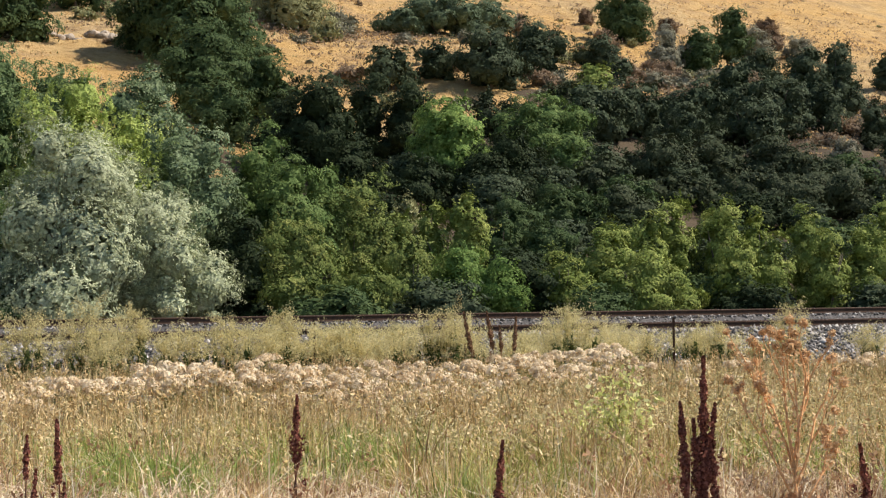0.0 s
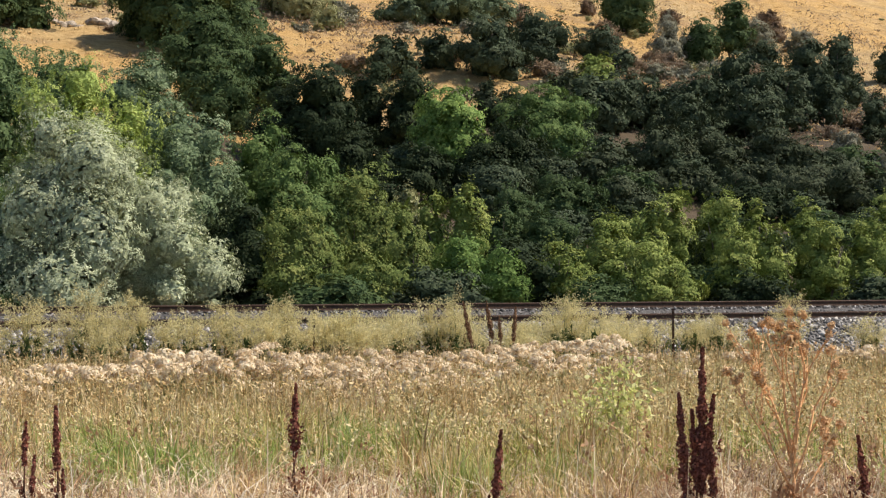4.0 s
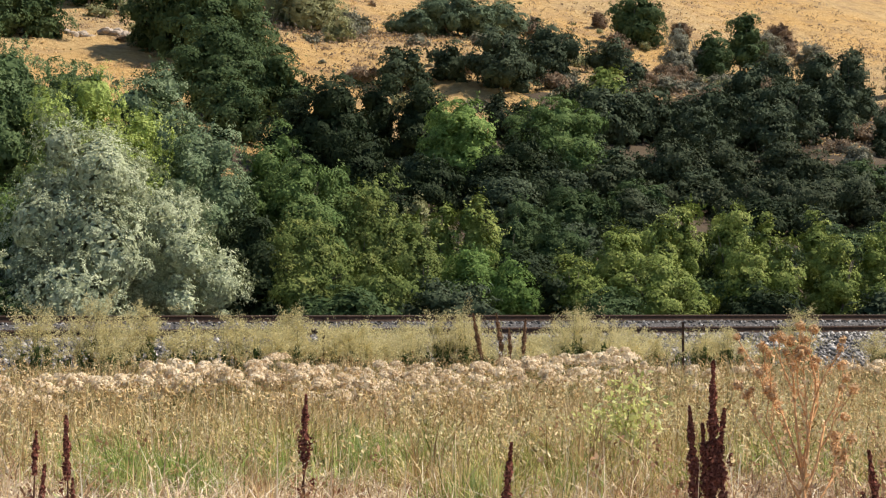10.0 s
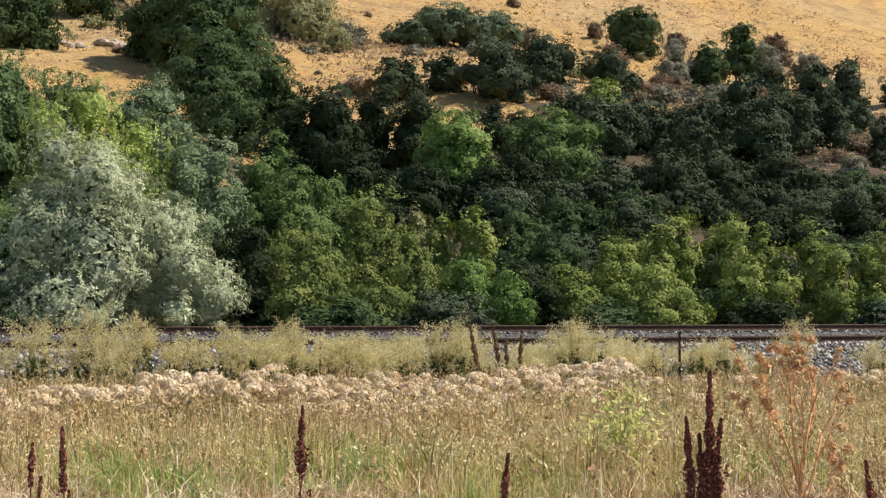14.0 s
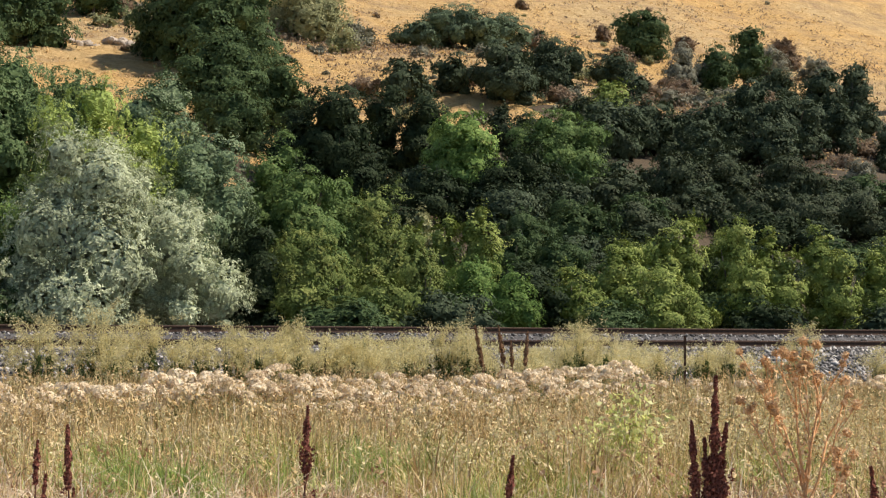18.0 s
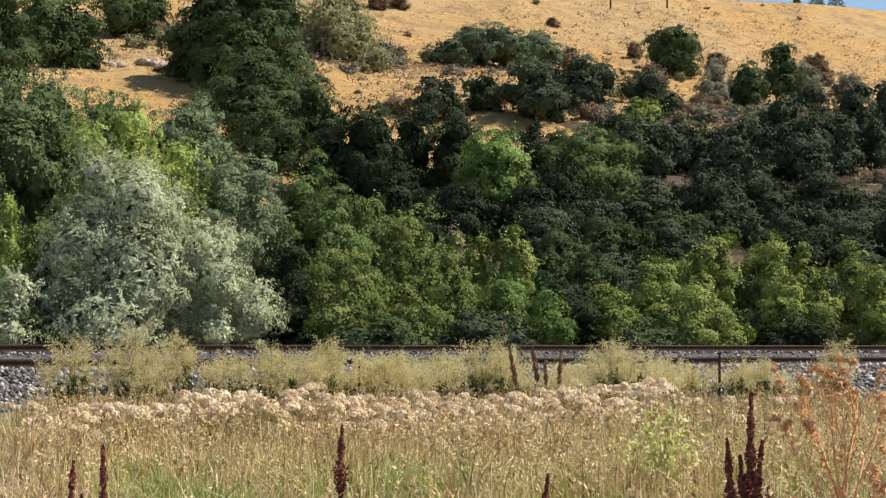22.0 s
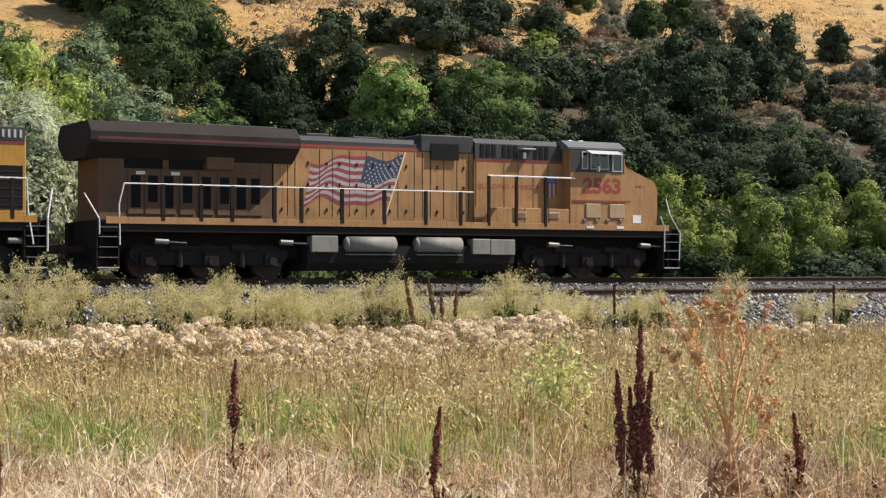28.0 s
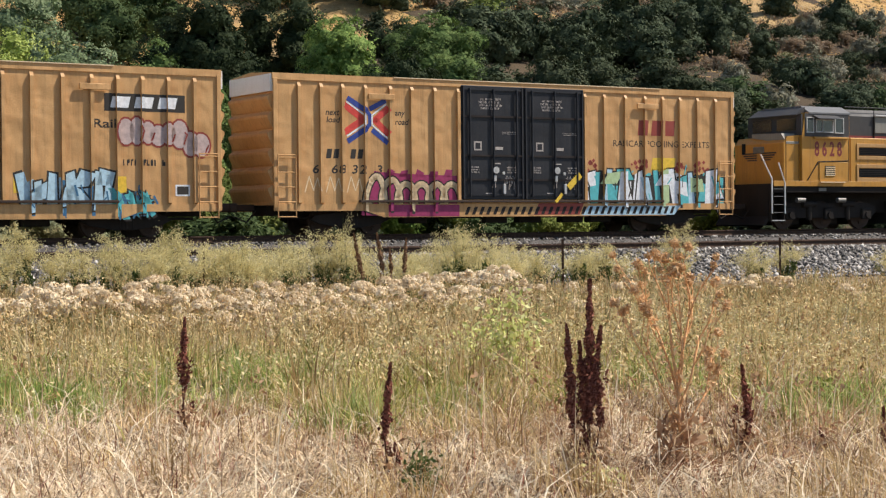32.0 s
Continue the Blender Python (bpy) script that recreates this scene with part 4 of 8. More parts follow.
def right_side(x, y, rng):
    return rng.random(len(x)) < np.clip(0.45 + x / (0.26 * y), 0.1, 1) * np.clip(patch(x, y, 1.3, 2.0) * 2 - 0.4, 0, 1)


heads(23, 900, 13, 24, G_RUSTY, 0.12, 0.5, 0.026, 0.5, "rusty_weeds", "rusty dried weed heads among the grass", right_side, per=9)
heads(24, 1200, 15, 27, G_TAN, 0.15, 0.55, 0.03, 0.5, "tan_weeds", "tan dried weeds among the grass", right_side, per=9)


heads(26, 9000, 15, 27, G_HAZE, 0.25, 0.62, 0.017, 0.6, "pale_weed_haze", "pale yellow-green weed haze over the field", right_side, per=9)


def green_spots(x, y, rng):
    """A few fresh tufts between the dry grass."""
    d = np.full(len(x), 9.0)
    for cx, cy, r in ((3.7, 13.9, 0.7), (0.5, 14.2, 0.45), (-3.2, 15.5, 0.9), (-1.6, 17.0, 1.1), (2.6, 16.5, 0.6), (-0.3, 13.2, 0.4), (-4.3, 18.0, 0.8)):
        d = np.minimum(d, np.hypot(x - cx, (y - cy) * 0.6) / r)
    return rng.random(len(x)) < np.clip(1.3 - d, 0, 1)


blades(27, 42000, 12.5, 20, G_FRESH, 0.2, 0.5, 0.013, 0.7, green_spots, "fresh_grass", "fresh yellow-green grass tufts", tuft=0.08)


def dock_foot(x, y, rng):
    d = np.minimum(np.hypot(x - 1.22, y - 10.9), np.minimum(np.hypot(x - 1.85, y - 11.0), np.hypot(x - 2.4, y - 11.2)))
    return rng.random(len(x)) < np.clip(1.1 - d / 0.5, 0, 1)


blades(28, 42000, 10.0, 12.2, G_RUSTY, 0.08, 0.34, 0.011, 1.3, dock_foot, "russet_tangle", "tangled russet stems round the docks and thistle", tuft=0.1, stiff=0.40, lean_min=0.5)


blades(31, 24000, 12.0, 19, G_RUSTY, 0.12, 0.42, 0.010, 0.9, right_side, "rusty_stems", "rusty brown dead stems among the grass", tuft=0.16)


def near_right(x, y, rng):
    return rng.random(len(x)) < np.clip(0.25 + 0.9 * x / (0.26 * y), 0.05, 1)


blades(25, 17000, 8.6, 15, G_DEAD, 0.12, 0.4, 0.010, 1.2, near_right, "brown_litter", "brown dead stems lying in the thatch", tuft=0.2, stiff=0.42, lean_min=0.6)


def cream_zone(x, y, rng):
    side = x / (0.26 * y)
    edge = 22.4 + 3.5 * np.clip(side + 0.4, 0, 1.2) + 0.8 * np.sin(x * 1.3)
    back = 26.4 + 5.2 * np.clip((side + 0.62) / 0.3, 0, 1) + 0.6 * np.sin(x * 2.1)
    return (y > edge) & (y < back) & (rng.random(len(x)) < np.clip(0.98 - np.clip(side + 0.2, 0, 1) * 1.35, 0.09, 1))


def cream_plants():
    """A band of dried white-topped weeds: many domed heads on leafy stems."""
    rng = np.random.default_rng(31)
    n = 940
    d = rng.uniform(22.5, 33.5, n)
    x = rng.uniform(-1, 1, n) * (0.285 * d + 0.6)
    keep = cream_zone(x, d, rng)
    x, d = x[keep], d[keep]
    g = land_at(x, d)
    h = rng.uniform(0.42, 0.82, len(x)) + 0.12 * np.sin(x * 1.1) + 0.06 * np.sin(x * 3.7 + d) - 0.05 * np.clip(-x / (0.26 * d) - 0.3, 0, 1)
    cards, domes, stems = [], [], []
    for px, py, pz, ph in zip(x, d, g, h):
        k = rng.integers(2, 6)
        top = np.stack([px + rng.normal(0, 0.13, k), py + rng.normal(0, 0.13, k), pz + ph * rng.uniform(0.8, 1.03, k)], -1)
        m = 84
        off = rng.normal(0, 1, (k, m, 3))
        off /= np.linalg.norm(off, axis=2, keepdims=True)
        off[..., 2] = np.abs(off[..., 2]) * 0.8 - 0.1
        r = rng.uniform(0.055, 0.135, (k, 1, 1))
        cards.append((top[:, None] + off * r).reshape(-1, 3))
        domes.append(off.reshape(-1, 3))
        stems.append(np.stack([np.tile([px, py, pz], (k, 1)), top], 1))
    c = np.concatenate(cards)
    nrm = rng.normal(0, 0.35, c.shape) + np.array([0, 0, 0.35]) + 1.6 * np.concatenate(domes)
    tagged(new("cream_weed_heads", quads_mesh("cream_weed_heads", leaf_points(rng, c, nrm, 0.031, 0.9, 0.0, 0.25), G_CREAM, 3)), "cream-coloured dried flower heads in a dense band", "weeds", kind="stuff")
    s = np.concatenate(stems)
    w = rng.normal(0, 1, (len(s), 3)) * np.array([0.006, 0.003, 0])
    q = np.stack([s[:, 0] - w, s[:, 0] + w, s[:, 1] + w * 0.5, s[:, 1] - w * 0.5], 1)
    tagged(new("cream_weed_stems", quads_mesh("cream_weed_stems", q, G_OLIVE)), "thin stems below the cream flower heads", "weeds", kind="stuff")
    lv = np.repeat(s[:, 0] + (s[:, 1] - s[:, 0]) * rng.uniform(0.2, 0.8, (len(s), 1)), 6, 0) + rng.normal(0, 0.07, (len(s) * 6, 3))
    tagged(new("cream_weed_leaves", quads_mesh("cream_weed_leaves", leaf_cards(rng, lv, rng.normal(0, 1, lv.shape), 0.036, 0.4, 0.2), G_LEAFY)), "small olive leaves below the cream flower heads", "weeds", kind="stuff")


cream_plants()


# ---- tall feathery weeds in front of the railway bank ----
def feather_bush(x, y, h, wide, seed):
    """Leafy dark stalks below, opening into a thin haze of seeds."""
    rng = np.random.default_rng(seed)
    g = float(land_at(x, y))
    plant_ob = tagged(new("tumble_mustard"), "tall feathery yellow-tan weed before the railway bank", "weed", "feathery weeds by the bank")
    plant_ob.location = (x, y, g)
    k = int(7 + 5 * wide)
    base = rng.normal(0, 0.16 * wide, (k, 3)) * np.array([1.2, 1, 0])
    tip = base * 2.0 + rng.normal(0, 0.42 * wide, (k, 3)) * np.array([1, 0.8, 0])
    tip[:, 2] = h * (1 - 0.32 * np.clip(np.abs(tip[:, 0]) / (wide + 0.01), 0, 1)) * rng.uniform(0.72, 1.0, k)
    m = 9
    root = rng.uniform(0.42, 0.92, (k, m))[..., None]
    start = base[:, None] + (tip - base)[:, None] * root
    out = rng.normal(0, 1, (k, m, 3)) * np.array([0.26, 0.22, 0.0]) * (0.6 + 0.5 * wide) + np.array([0, 0, 1.0]) * rng.uniform(0.10, 0.34, (k, m, 1)) * h / 1.8
    each_branch = 62 if x * DIR.x + (y - MID.y) * DIR.y < -12 else 40
    tt = rng.random((k, m, each_branch, 1)) ** 0.6
    c = (start[:, :, None] + out[:, :, None] * tt + rng.normal(0, 0.035, (k, m, each_branch, 3)) * (0.5 + tt)).reshape(-1, 3)
    child("seed_haze", quads_mesh("seed_haze", leaf_points(rng, c, rng.normal(0, 1, c.shape), 0.027, 0.42, 0.15), G_FEATHER, 3), plant_ob)
    v = np.stack([start - np.array([0.004, 0, 0]), start + np.array([0.004, 0, 0]), start + out], 2).reshape(-1, 3, 3)
    child("branchwork", quads_mesh("branchwork", v, G_FEATHER, 3), plant_ob)
    for p, q in zip(base, tip):
        v, fc = [], []
        limb(v, fc, [Vector(p), Vector(p).lerp(Vector(q), 0.5), Vector(q)], [0.008, 0.006, 0.002], 3)
        child("stalk", mesh_from("stalk", v, fc, G_STEM), plant_ob)
    n = 90 if x < -4.0 else 45
    t2 = rng.uniform(0.02, 0.58, (k, n))[..., None]
    low = (base[:, None] + (tip - base)[:, None] * t2 + rng.normal(0, 0.028, (k, n, 3))).reshape(-1, 3)
    child("leaves", quads_mesh("leaves", leaf_cards(rng, low, rng.normal(0, 1, low.shape), 0.07, 0.3, 0.5), G_STEM), plant_ob)
    return plant_ob


BUSHES = [(-8.6, 35.8, 2.18, 1.05), (-7.7, 36.3, 2.08, 0.9), (-9.6, 35.2, 1.95, 1.0), (-6.0, 37.3, 1.77, 0.9), (-4.9, 38.2, 1.80, 0.8), (-1.3, 40.0, 2.15, 0.75), (1.6, 41.7, 2.0, 0.6), (7.4, 45.0, 1.85, 0.6), (5.5, 43.9, 1.35, 0.6), (-3.4, 38.8, 1.6, 0.8), (2.9, 42.4, 1.2, 0.6), (9.8, 46.4, 1.3, 0.6), (-6.7, 36.8, 1.78, 0.8), (-2.4, 39.3, 1.5, 0.6), (-5.4, 37.0, 1.6, 0.8), (-8.1, 35.2, 1.55, 0.9), (0.4, 40.8, 1.35, 0.7), (3.8, 43.2, 1.3, 0.6)]
for i, (x, y, h, w) in enumerate(BUSHES):
    feather_bush(x, y, h, w, 60 + i)
for i in range(32):
    r = random.Random(900 + i)
    s = -13.0 + i * (0.62 if i < 22 else 0.9) + r.uniform(-0.3, 0.3)
    if s > 1 and i % 2:
        continue
    p = place(s, r.uniform(-15.8, -11.6))
    feather_bush(p.x, p.y, r.uniform(1.0, 1.65) if s < -8 else r.uniform(0.8, 1.35), r.uniform(0.6, 0.9) if s < 1 else r.uniform(0.4, 0.6), 100 + i)


for i in range(9):
    r = random.Random(960 + i)
    p = place(-14.0 + i * 0.95 + r.uniform(-0.3, 0.3), r.uniform(-15.4, -12.4))
    feather_bush(p.x, p.y, r.uniform(1.35, 1.85), r.uniform(0.6, 0.95), 200 + i)


# ---- dock plants with russet seed spikes ----
def dock(x, y, spikes, seed, label="dried dock plant with dark russet seed spikes", seeds=None):
    """spikes: sideways shift, height, length of the seeded part, thickness."""
    rng = np.random.default_rng(seed)
    g = float(land_at(x, y))
    d = tagged(new("dock_plant"), label, "dock plant", "docks in the field")
    d.location = (x, y, g)
    for dx, h, length, thick in spikes:
        bend = rng.uniform(-0.05, 0.05)
        v, f = [], []
        limb(v, f, [Vector((dx * 0.2, 0, -0.03)), Vector((dx * 0.62 + bend, 0.02, h * 0.45)), Vector((dx, 0, h))], [0.008, 0.007, 0.003], 5)
        child("stalk", mesh_from("stalk", v, f, M_REDSTALK, True), d)
        k = int(2100 * length * thick / 0.05)
        t = rng.random(k)
        whorl = 0.38 + 0.62 * np.abs(np.sin(t * length * 17 + seed + dx * 40)) ** 0.8
        keepers = rng.random(k) < 0.25 + 0.75 * whorl
        t, whorl = t[keepers], whorl[keepers]
        k = len(t)
        rad = thick * 1.12 * (1.0 - 0.9 * t ** 2.2) * (0.55 + 0.45 * np.clip(t * 4, 0, 1)) * whorl * rng.uniform(0.3, 1.0, k)
        a = rng.uniform(0, 6.28, k)
        zz = h - length + t * length
        f1 = np.clip((zz - h * 0.45) / (h * 0.55), 0, 1)
        cx = (dx * 0.62 + bend) * (1 - f1) + dx * f1
        c = np.stack([cx + np.cos(a) * rad, np.sin(a) * rad, zz], -1)
        face = np.stack([np.cos(a), np.sin(a), 0.3 * np.ones(k)], -1)
        for b in range(int(1 + 2 * h)):
            zb = rng.uniform(0.12, 0.62) * h
            ang = rng.uniform(0, 6.28)
            n = 40
            tt = rng.random(n)
            root = dx * (0.2 + 0.42 * zb / (0.45 * h)) if zb < 0.45 * h else dx * 0.8
            side = np.stack([root + np.cos(ang) * 0.06 * tt ** 0.6 + rng.normal(0, 0.011, n), np.sin(ang) * 0.06 * tt ** 0.6, zb + 0.2 * h * tt], -1)
            c = np.concatenate([c, side])
            face = np.concatenate([face, rng.normal(0, 1, side.shape)])
        child("seed_spike", quads_mesh("seed_spike", leaf_cards(rng, c, face, 0.0125, 0.75, 0.2), seeds or G_RUSSET), d)
    n = int(60 + 120 * len(spikes)) if y < 20 else 30
    low = np.stack([rng.normal(0, 0.09, n), rng.normal(0, 0.06, n), np.abs(rng.normal(0, 0.16, n))], -1)
    child("withered_leaves", quads_mesh("withered_leaves", leaf_cards(rng, low, rng.normal(0, 1, low.shape), 0.03, 0.3, 0.4), G_RUSTY), d, "withered brown leaves")
    return d


dock(1.22, 10.95, [(0.03, 1.31, 0.9, 0.050), (-0.12, 1.03, 0.66, 0.046), (0.10, 1.02, 0.62, 0.042), (-0.04, 0.92, 0.5, 0.038), (0.07, 0.80, 0.42, 0.036)], 1, "tall clump of dark russet dock spikes")
dock(-1.56, 13.0, [(0.0, 0.96, 0.5, 0.042), (0.03, 0.6, 0.2, 0.02)], 2)
dock(-0.02, 10.75, [(0.0, 0.84, 0.45, 0.036), (0.02, 0.35, 0.14, 0.022)], 3)
dock(2.29, 11.3, [(0.0, 0.70, 0.4, 0.036), (0.07, 0.4, 0.2, 0.024), (-0.06, 0.34, 0.2, 0.02)], 4)
dock(2.88, 11.6, [(0.0, 0.26, 0.16, 0.028), (0.05, 0.18, 0.1, 0.022)], 5, "short dark russet dock in the thatch")
dock(3.17, 11.1, [(0.0, 0.42, 0.3, 0.026)], 6)
dock(-3.1, 11.9, [(0.0, 0.94, 0.45, 0.036), (0.05, 0.5, 0.2, 0.02)], 7)
dock(-3.28, 11.8, [(0.0, 0.83, 0.3, 0.03), (0.06, 0.6, 0.25, 0.024)], 8)
dock(-0.36, 30.0, [(-0.3, 1.62, 0.7, 0.055), (-0.2, 1.25, 0.35, 0.035)], 9, "tall brown dock leaning above the cream weeds", G_BROWN)
dock(-0.02, 30.2, [(-0.24, 1.6, 0.65, 0.06), (-0.02, 1.35, 0.45, 0.045)], 10, "tall brown dock above the cream weeds", G_BROWN)
dock(0.2, 30.0, [(0.05, 1.5, 0.6, 0.055)], 11, "tall brown dock above the cream weeds", G_BROWN)


# ---- the dried thistle ----
def thistle(x, y, seed):
    rng = random.Random(seed)
    g = float(land_at(x, y))
    t = tagged(new("thistle"), "dried orange-brown thistle with branching stems and round heads", "thistle")
    t.location = (x, y, g)
    nr = np.random.default_rng(seed)

    def head(p, r):
        k = 70
        d = nr.normal(0, 1, (k, 3))
        d /= np.linalg.norm(d, axis=1, keepdims=True)
        c = np.array(p) + d * r * nr.uniform(0.5, 1.0, (k, 1))
        child("seed_head", quads_mesh("seed_head", leaf_cards(nr, c, d, r * 0.55, 0.3, 0.0), G_ORANGE), t)

    def branch(p, way, length, r, depth):
        v, f = [], []
        q = p + way * length * 0.5 + Vector((rng.uniform(-0.02, 0.02), rng.uniform(-0.02, 0.02), 0))
        e = p + way * length + Vector((0, 0, length * 0.12))
        limb(v, f, [p, q, e], [r * 0.95, r * 0.8, r * 0.65], 6)
        child("stem", mesh_from("stem", v, f, M_THISTLE, True), t)
        k = int(11 * length / 0.3)
        tt = nr.random(k)[:, None]
        c = np.array(p) + (np.array(e) - np.array(p)) * tt + nr.normal(0, 0.018, (k, 3))
        child("dry_leaves", quads_mesh("dry_leaves", leaf_cards(nr, c, nr.normal(0, 1, c.shape), 0.021, 0.45, 0.35), G_ORANGE), t)
        if depth == 0:
            head(e, rng.uniform(0.022, 0.040))
            return
        for i in range(rng.choice((2, 2, 3))):
            a = rng.uniform(0, 6.28)
            w2 = (way + Vector((math.cos(a) * 0.42, math.sin(a) * 0.4, rng.uniform(0.1, 0.5)))).normalized()
            branch(e if i == 0 else q.lerp(e, rng.uniform(0.2, 0.9)), w2, length * rng.uniform(0.5, 0.8), r * 0.62, depth - 1)

    v, f = [], []
    top = Vector((0.0, 0, 0.62))
    limb(v, f, [Vector((0, 0, -0.05)), Vector((0.02, 0, 0.3)), top], [0.016, 0.013, 0.010], 7)
    child("main_stem", mesh_from("main_stem", v, f, M_THISTLE, True), t)
    for p, w, l, r in ((top, (-0.12, 0, 1), 0.42, 0.011), (top, (0.22, 0.05, 1), 0.40, 0.011), (Vector((0.01, 0, 0.5)), (-0.30, 0.1, 0.95), 0.42, 0.010), (Vector((0.01, 0, 0.45)), (0.30, 0, 0.9), 0.42, 0.010),
                       (Vector((0.01, 0, 0.35)), (-0.45, -0.1, 0.8), 0.40, 0.009), (Vector((0.01, 0, 0.55)), (0.02, -0.1, 1), 0.40, 0.010), (Vector((0.01, 0, 0.3)), (0.6, 0.1, 0.7), 0.28, 0.008)):
        branch(p, Vector(w).normalized(), l, r, 2)
    k = 210
    c = np.stack([nr.normal(0, 0.075, k), nr.normal(0, 0.07, k), nr.uniform(0.0, 0.42, k)], -1)
    child("withered_leaves", quads_mesh("withered_leaves", leaf_cards(nr, c, nr.normal(0, 1, c.shape), 0.042, 0.4, 0.4), G_RUSTY), t, "withered brown leaves")
    return t


M_THISTLE = speckled("thistle_stem", [(0.3, (0.48, 0.24, 0.10)), (0.7, (0.78, 0.45, 0.21))], 30.0, 0.8)
thistle(1.82, 11.05, 4)


# ---- leafy weeds ----
def leafy_weed(x, y, h, wide, mat, leaf, count, seed, name, label):
    rng = np.random.default_rng(seed)
    g = float(land_at(x, y))
    w = tagged(new(name), label, "weed")
    w.location = (x, y, g)
    k = 9
    for i in range(k):
        ex = rng.normal(0, wide * 0.5)
        tip = Vector((ex, rng.normal(0, wide * 0.3), h * rng.uniform(0.55, 1.0)))
        v, f = [], []
        limb(v, f, [Vector((ex * 0.1, 0, -0.03)), Vector((ex * 0.5, 0, tip.z * 0.55)), tip], [0.006, 0.005, 0.002], 5)
        child("stem", mesh_from("stem", v, f, M_STALK, True), w)
        m = count // k
        t = rng.uniform(0.25, 1, m)[:, None]
        a = np.array([ex * 0.1, 0, 0])
        c = a + (np.array(tip) - a) * t + rng.normal(0, 0.05, (m, 3))
        child("leaves", quads_mesh("leaves", leaf_cards(rng, c, rng.normal(0, 1, c.shape), leaf, 0.5, 0.2), mat), w)
    return w


leafy_weed(1.05, 16.0, 1.1, 0.42, G_YGREEN, 0.031, 800, 5, "prickly_lettuce", "yellow-green leafy weed in the grass")
leafy_weed(0.75, 16.6, 0.75, 0.3, G_YGREEN, 0.026, 350, 6, "prickly_lettuce", "smaller yellow-green weed in the grass")
leafy_weed(0.16, 10.52, 0.36, 0.1, G_STEM, 0.025, 300, 7, "green_weed", "small dark green weed in the thatch")
leafy_weed(1.25, 10.4, 0.2, 0.09, G_YGREEN, 0.02, 160, 8, "green_weed", "small fresh green weed below the dock")
leafy_weed(3.6, 14.5, 0.42, 0.3, G_GREEN, 0.03, 300, 9, "green_weed", "bright green weed in dry grass")


def white_umbel(x, y, h, seed):
    rng = np.random.default_rng(seed)
    u = tagged(new("wild_carrot"), "small white flower head on a thin stem", "flower")
    u.location = (x, y, float(land_at(x, y)))
    v, f = [], []
    limb(v, f, [Vector((0, 0, -0.03)), Vector((0.01, 0, h * 0.5)), Vector((0, 0, h))], [0.005, 0.004, 0.003], 5)
    child("stem", mesh_from("stem", v, f, M_STALK, True), u)
    k = 130
    c = np.stack([rng.normal(0, 0.018, k), rng.normal(0, 0.014, k), h + rng.uniform(-0.02, 0.012, k)], -1)
    child("flower", quads_mesh("flower", leaf_cards(rng, c, rng.normal(0, 0.4, c.shape) + np.array([0, 0, 1.0]), 0.008, 0.8), G_CREAM), u)


white_umbel(0.34, 11.16, 0.34, 3)
white_umbel(1.3, 10.5, 0.16, 4)


# ---- fence posts ----
def fence_post(x, y, top, wide, label):
    g = float(land_at(x, y))
    bm = bmesh.new()
    h = top - g
    for d in ((-wide / 2, wide / 2, -0.006, 0.006), (-0.006, 0.006, 0.0, wide)):
        bmesh.ops.create_cube(bm, size=1.0, matrix=Matrix.Translation(((d[0] + d[1]) / 2, (d[2] + d[3]) / 2, h / 2 - 0.1)) @ Matrix.Diagonal((d[1] - d[0], d[3] - d[2], h + 0.2, 1)))
    k = 0.15
    while k < h - 0.05:
        bmesh.ops.create_cube(bm, size=1.0, matrix=Matrix.Translation((0, -0.012, k)) @ Matrix.Diagonal((0.016, 0.014, 0.02, 1)))
        k += 0.11
    me = bpy.data.meshes.new("fence_post")
    bm.to_mesh(me)
    bm.free()
    me.materials.append(M_RAIL)
    p = tagged(new("fence_post", me), label, "fence post", "fence posts")
    p.location = (x, y, g)


fence_post(-4.12, 38.0, 0.0, 0.06, "rusty steel fence post among weeds")
fence_post(4.26, 43.0, -0.11, 0.06, "rusty steel fence post among weeds")
fence_post(10.39, 46.0, -0.14, 0.06, "rusty steel fence post among weeds")
fence_post(7.4, 194.7, float(land_at(7.4, 194.7)) + 1.1, 0.2, "dark wooden fence post on the hilltop")
fence_post(14.3, 202.2, float(land_at(14.3, 202.2)) + 1.1, 0.2, "dark wooden fence post on the hilltop")
for i in range(7):
    p = place(-12 + i * 16.0, 131.0)
    fence_post(p.x, p.y, float(land_at(p.x, p.y)) + 1.2, 0.12, "thin fence post along the ridge")


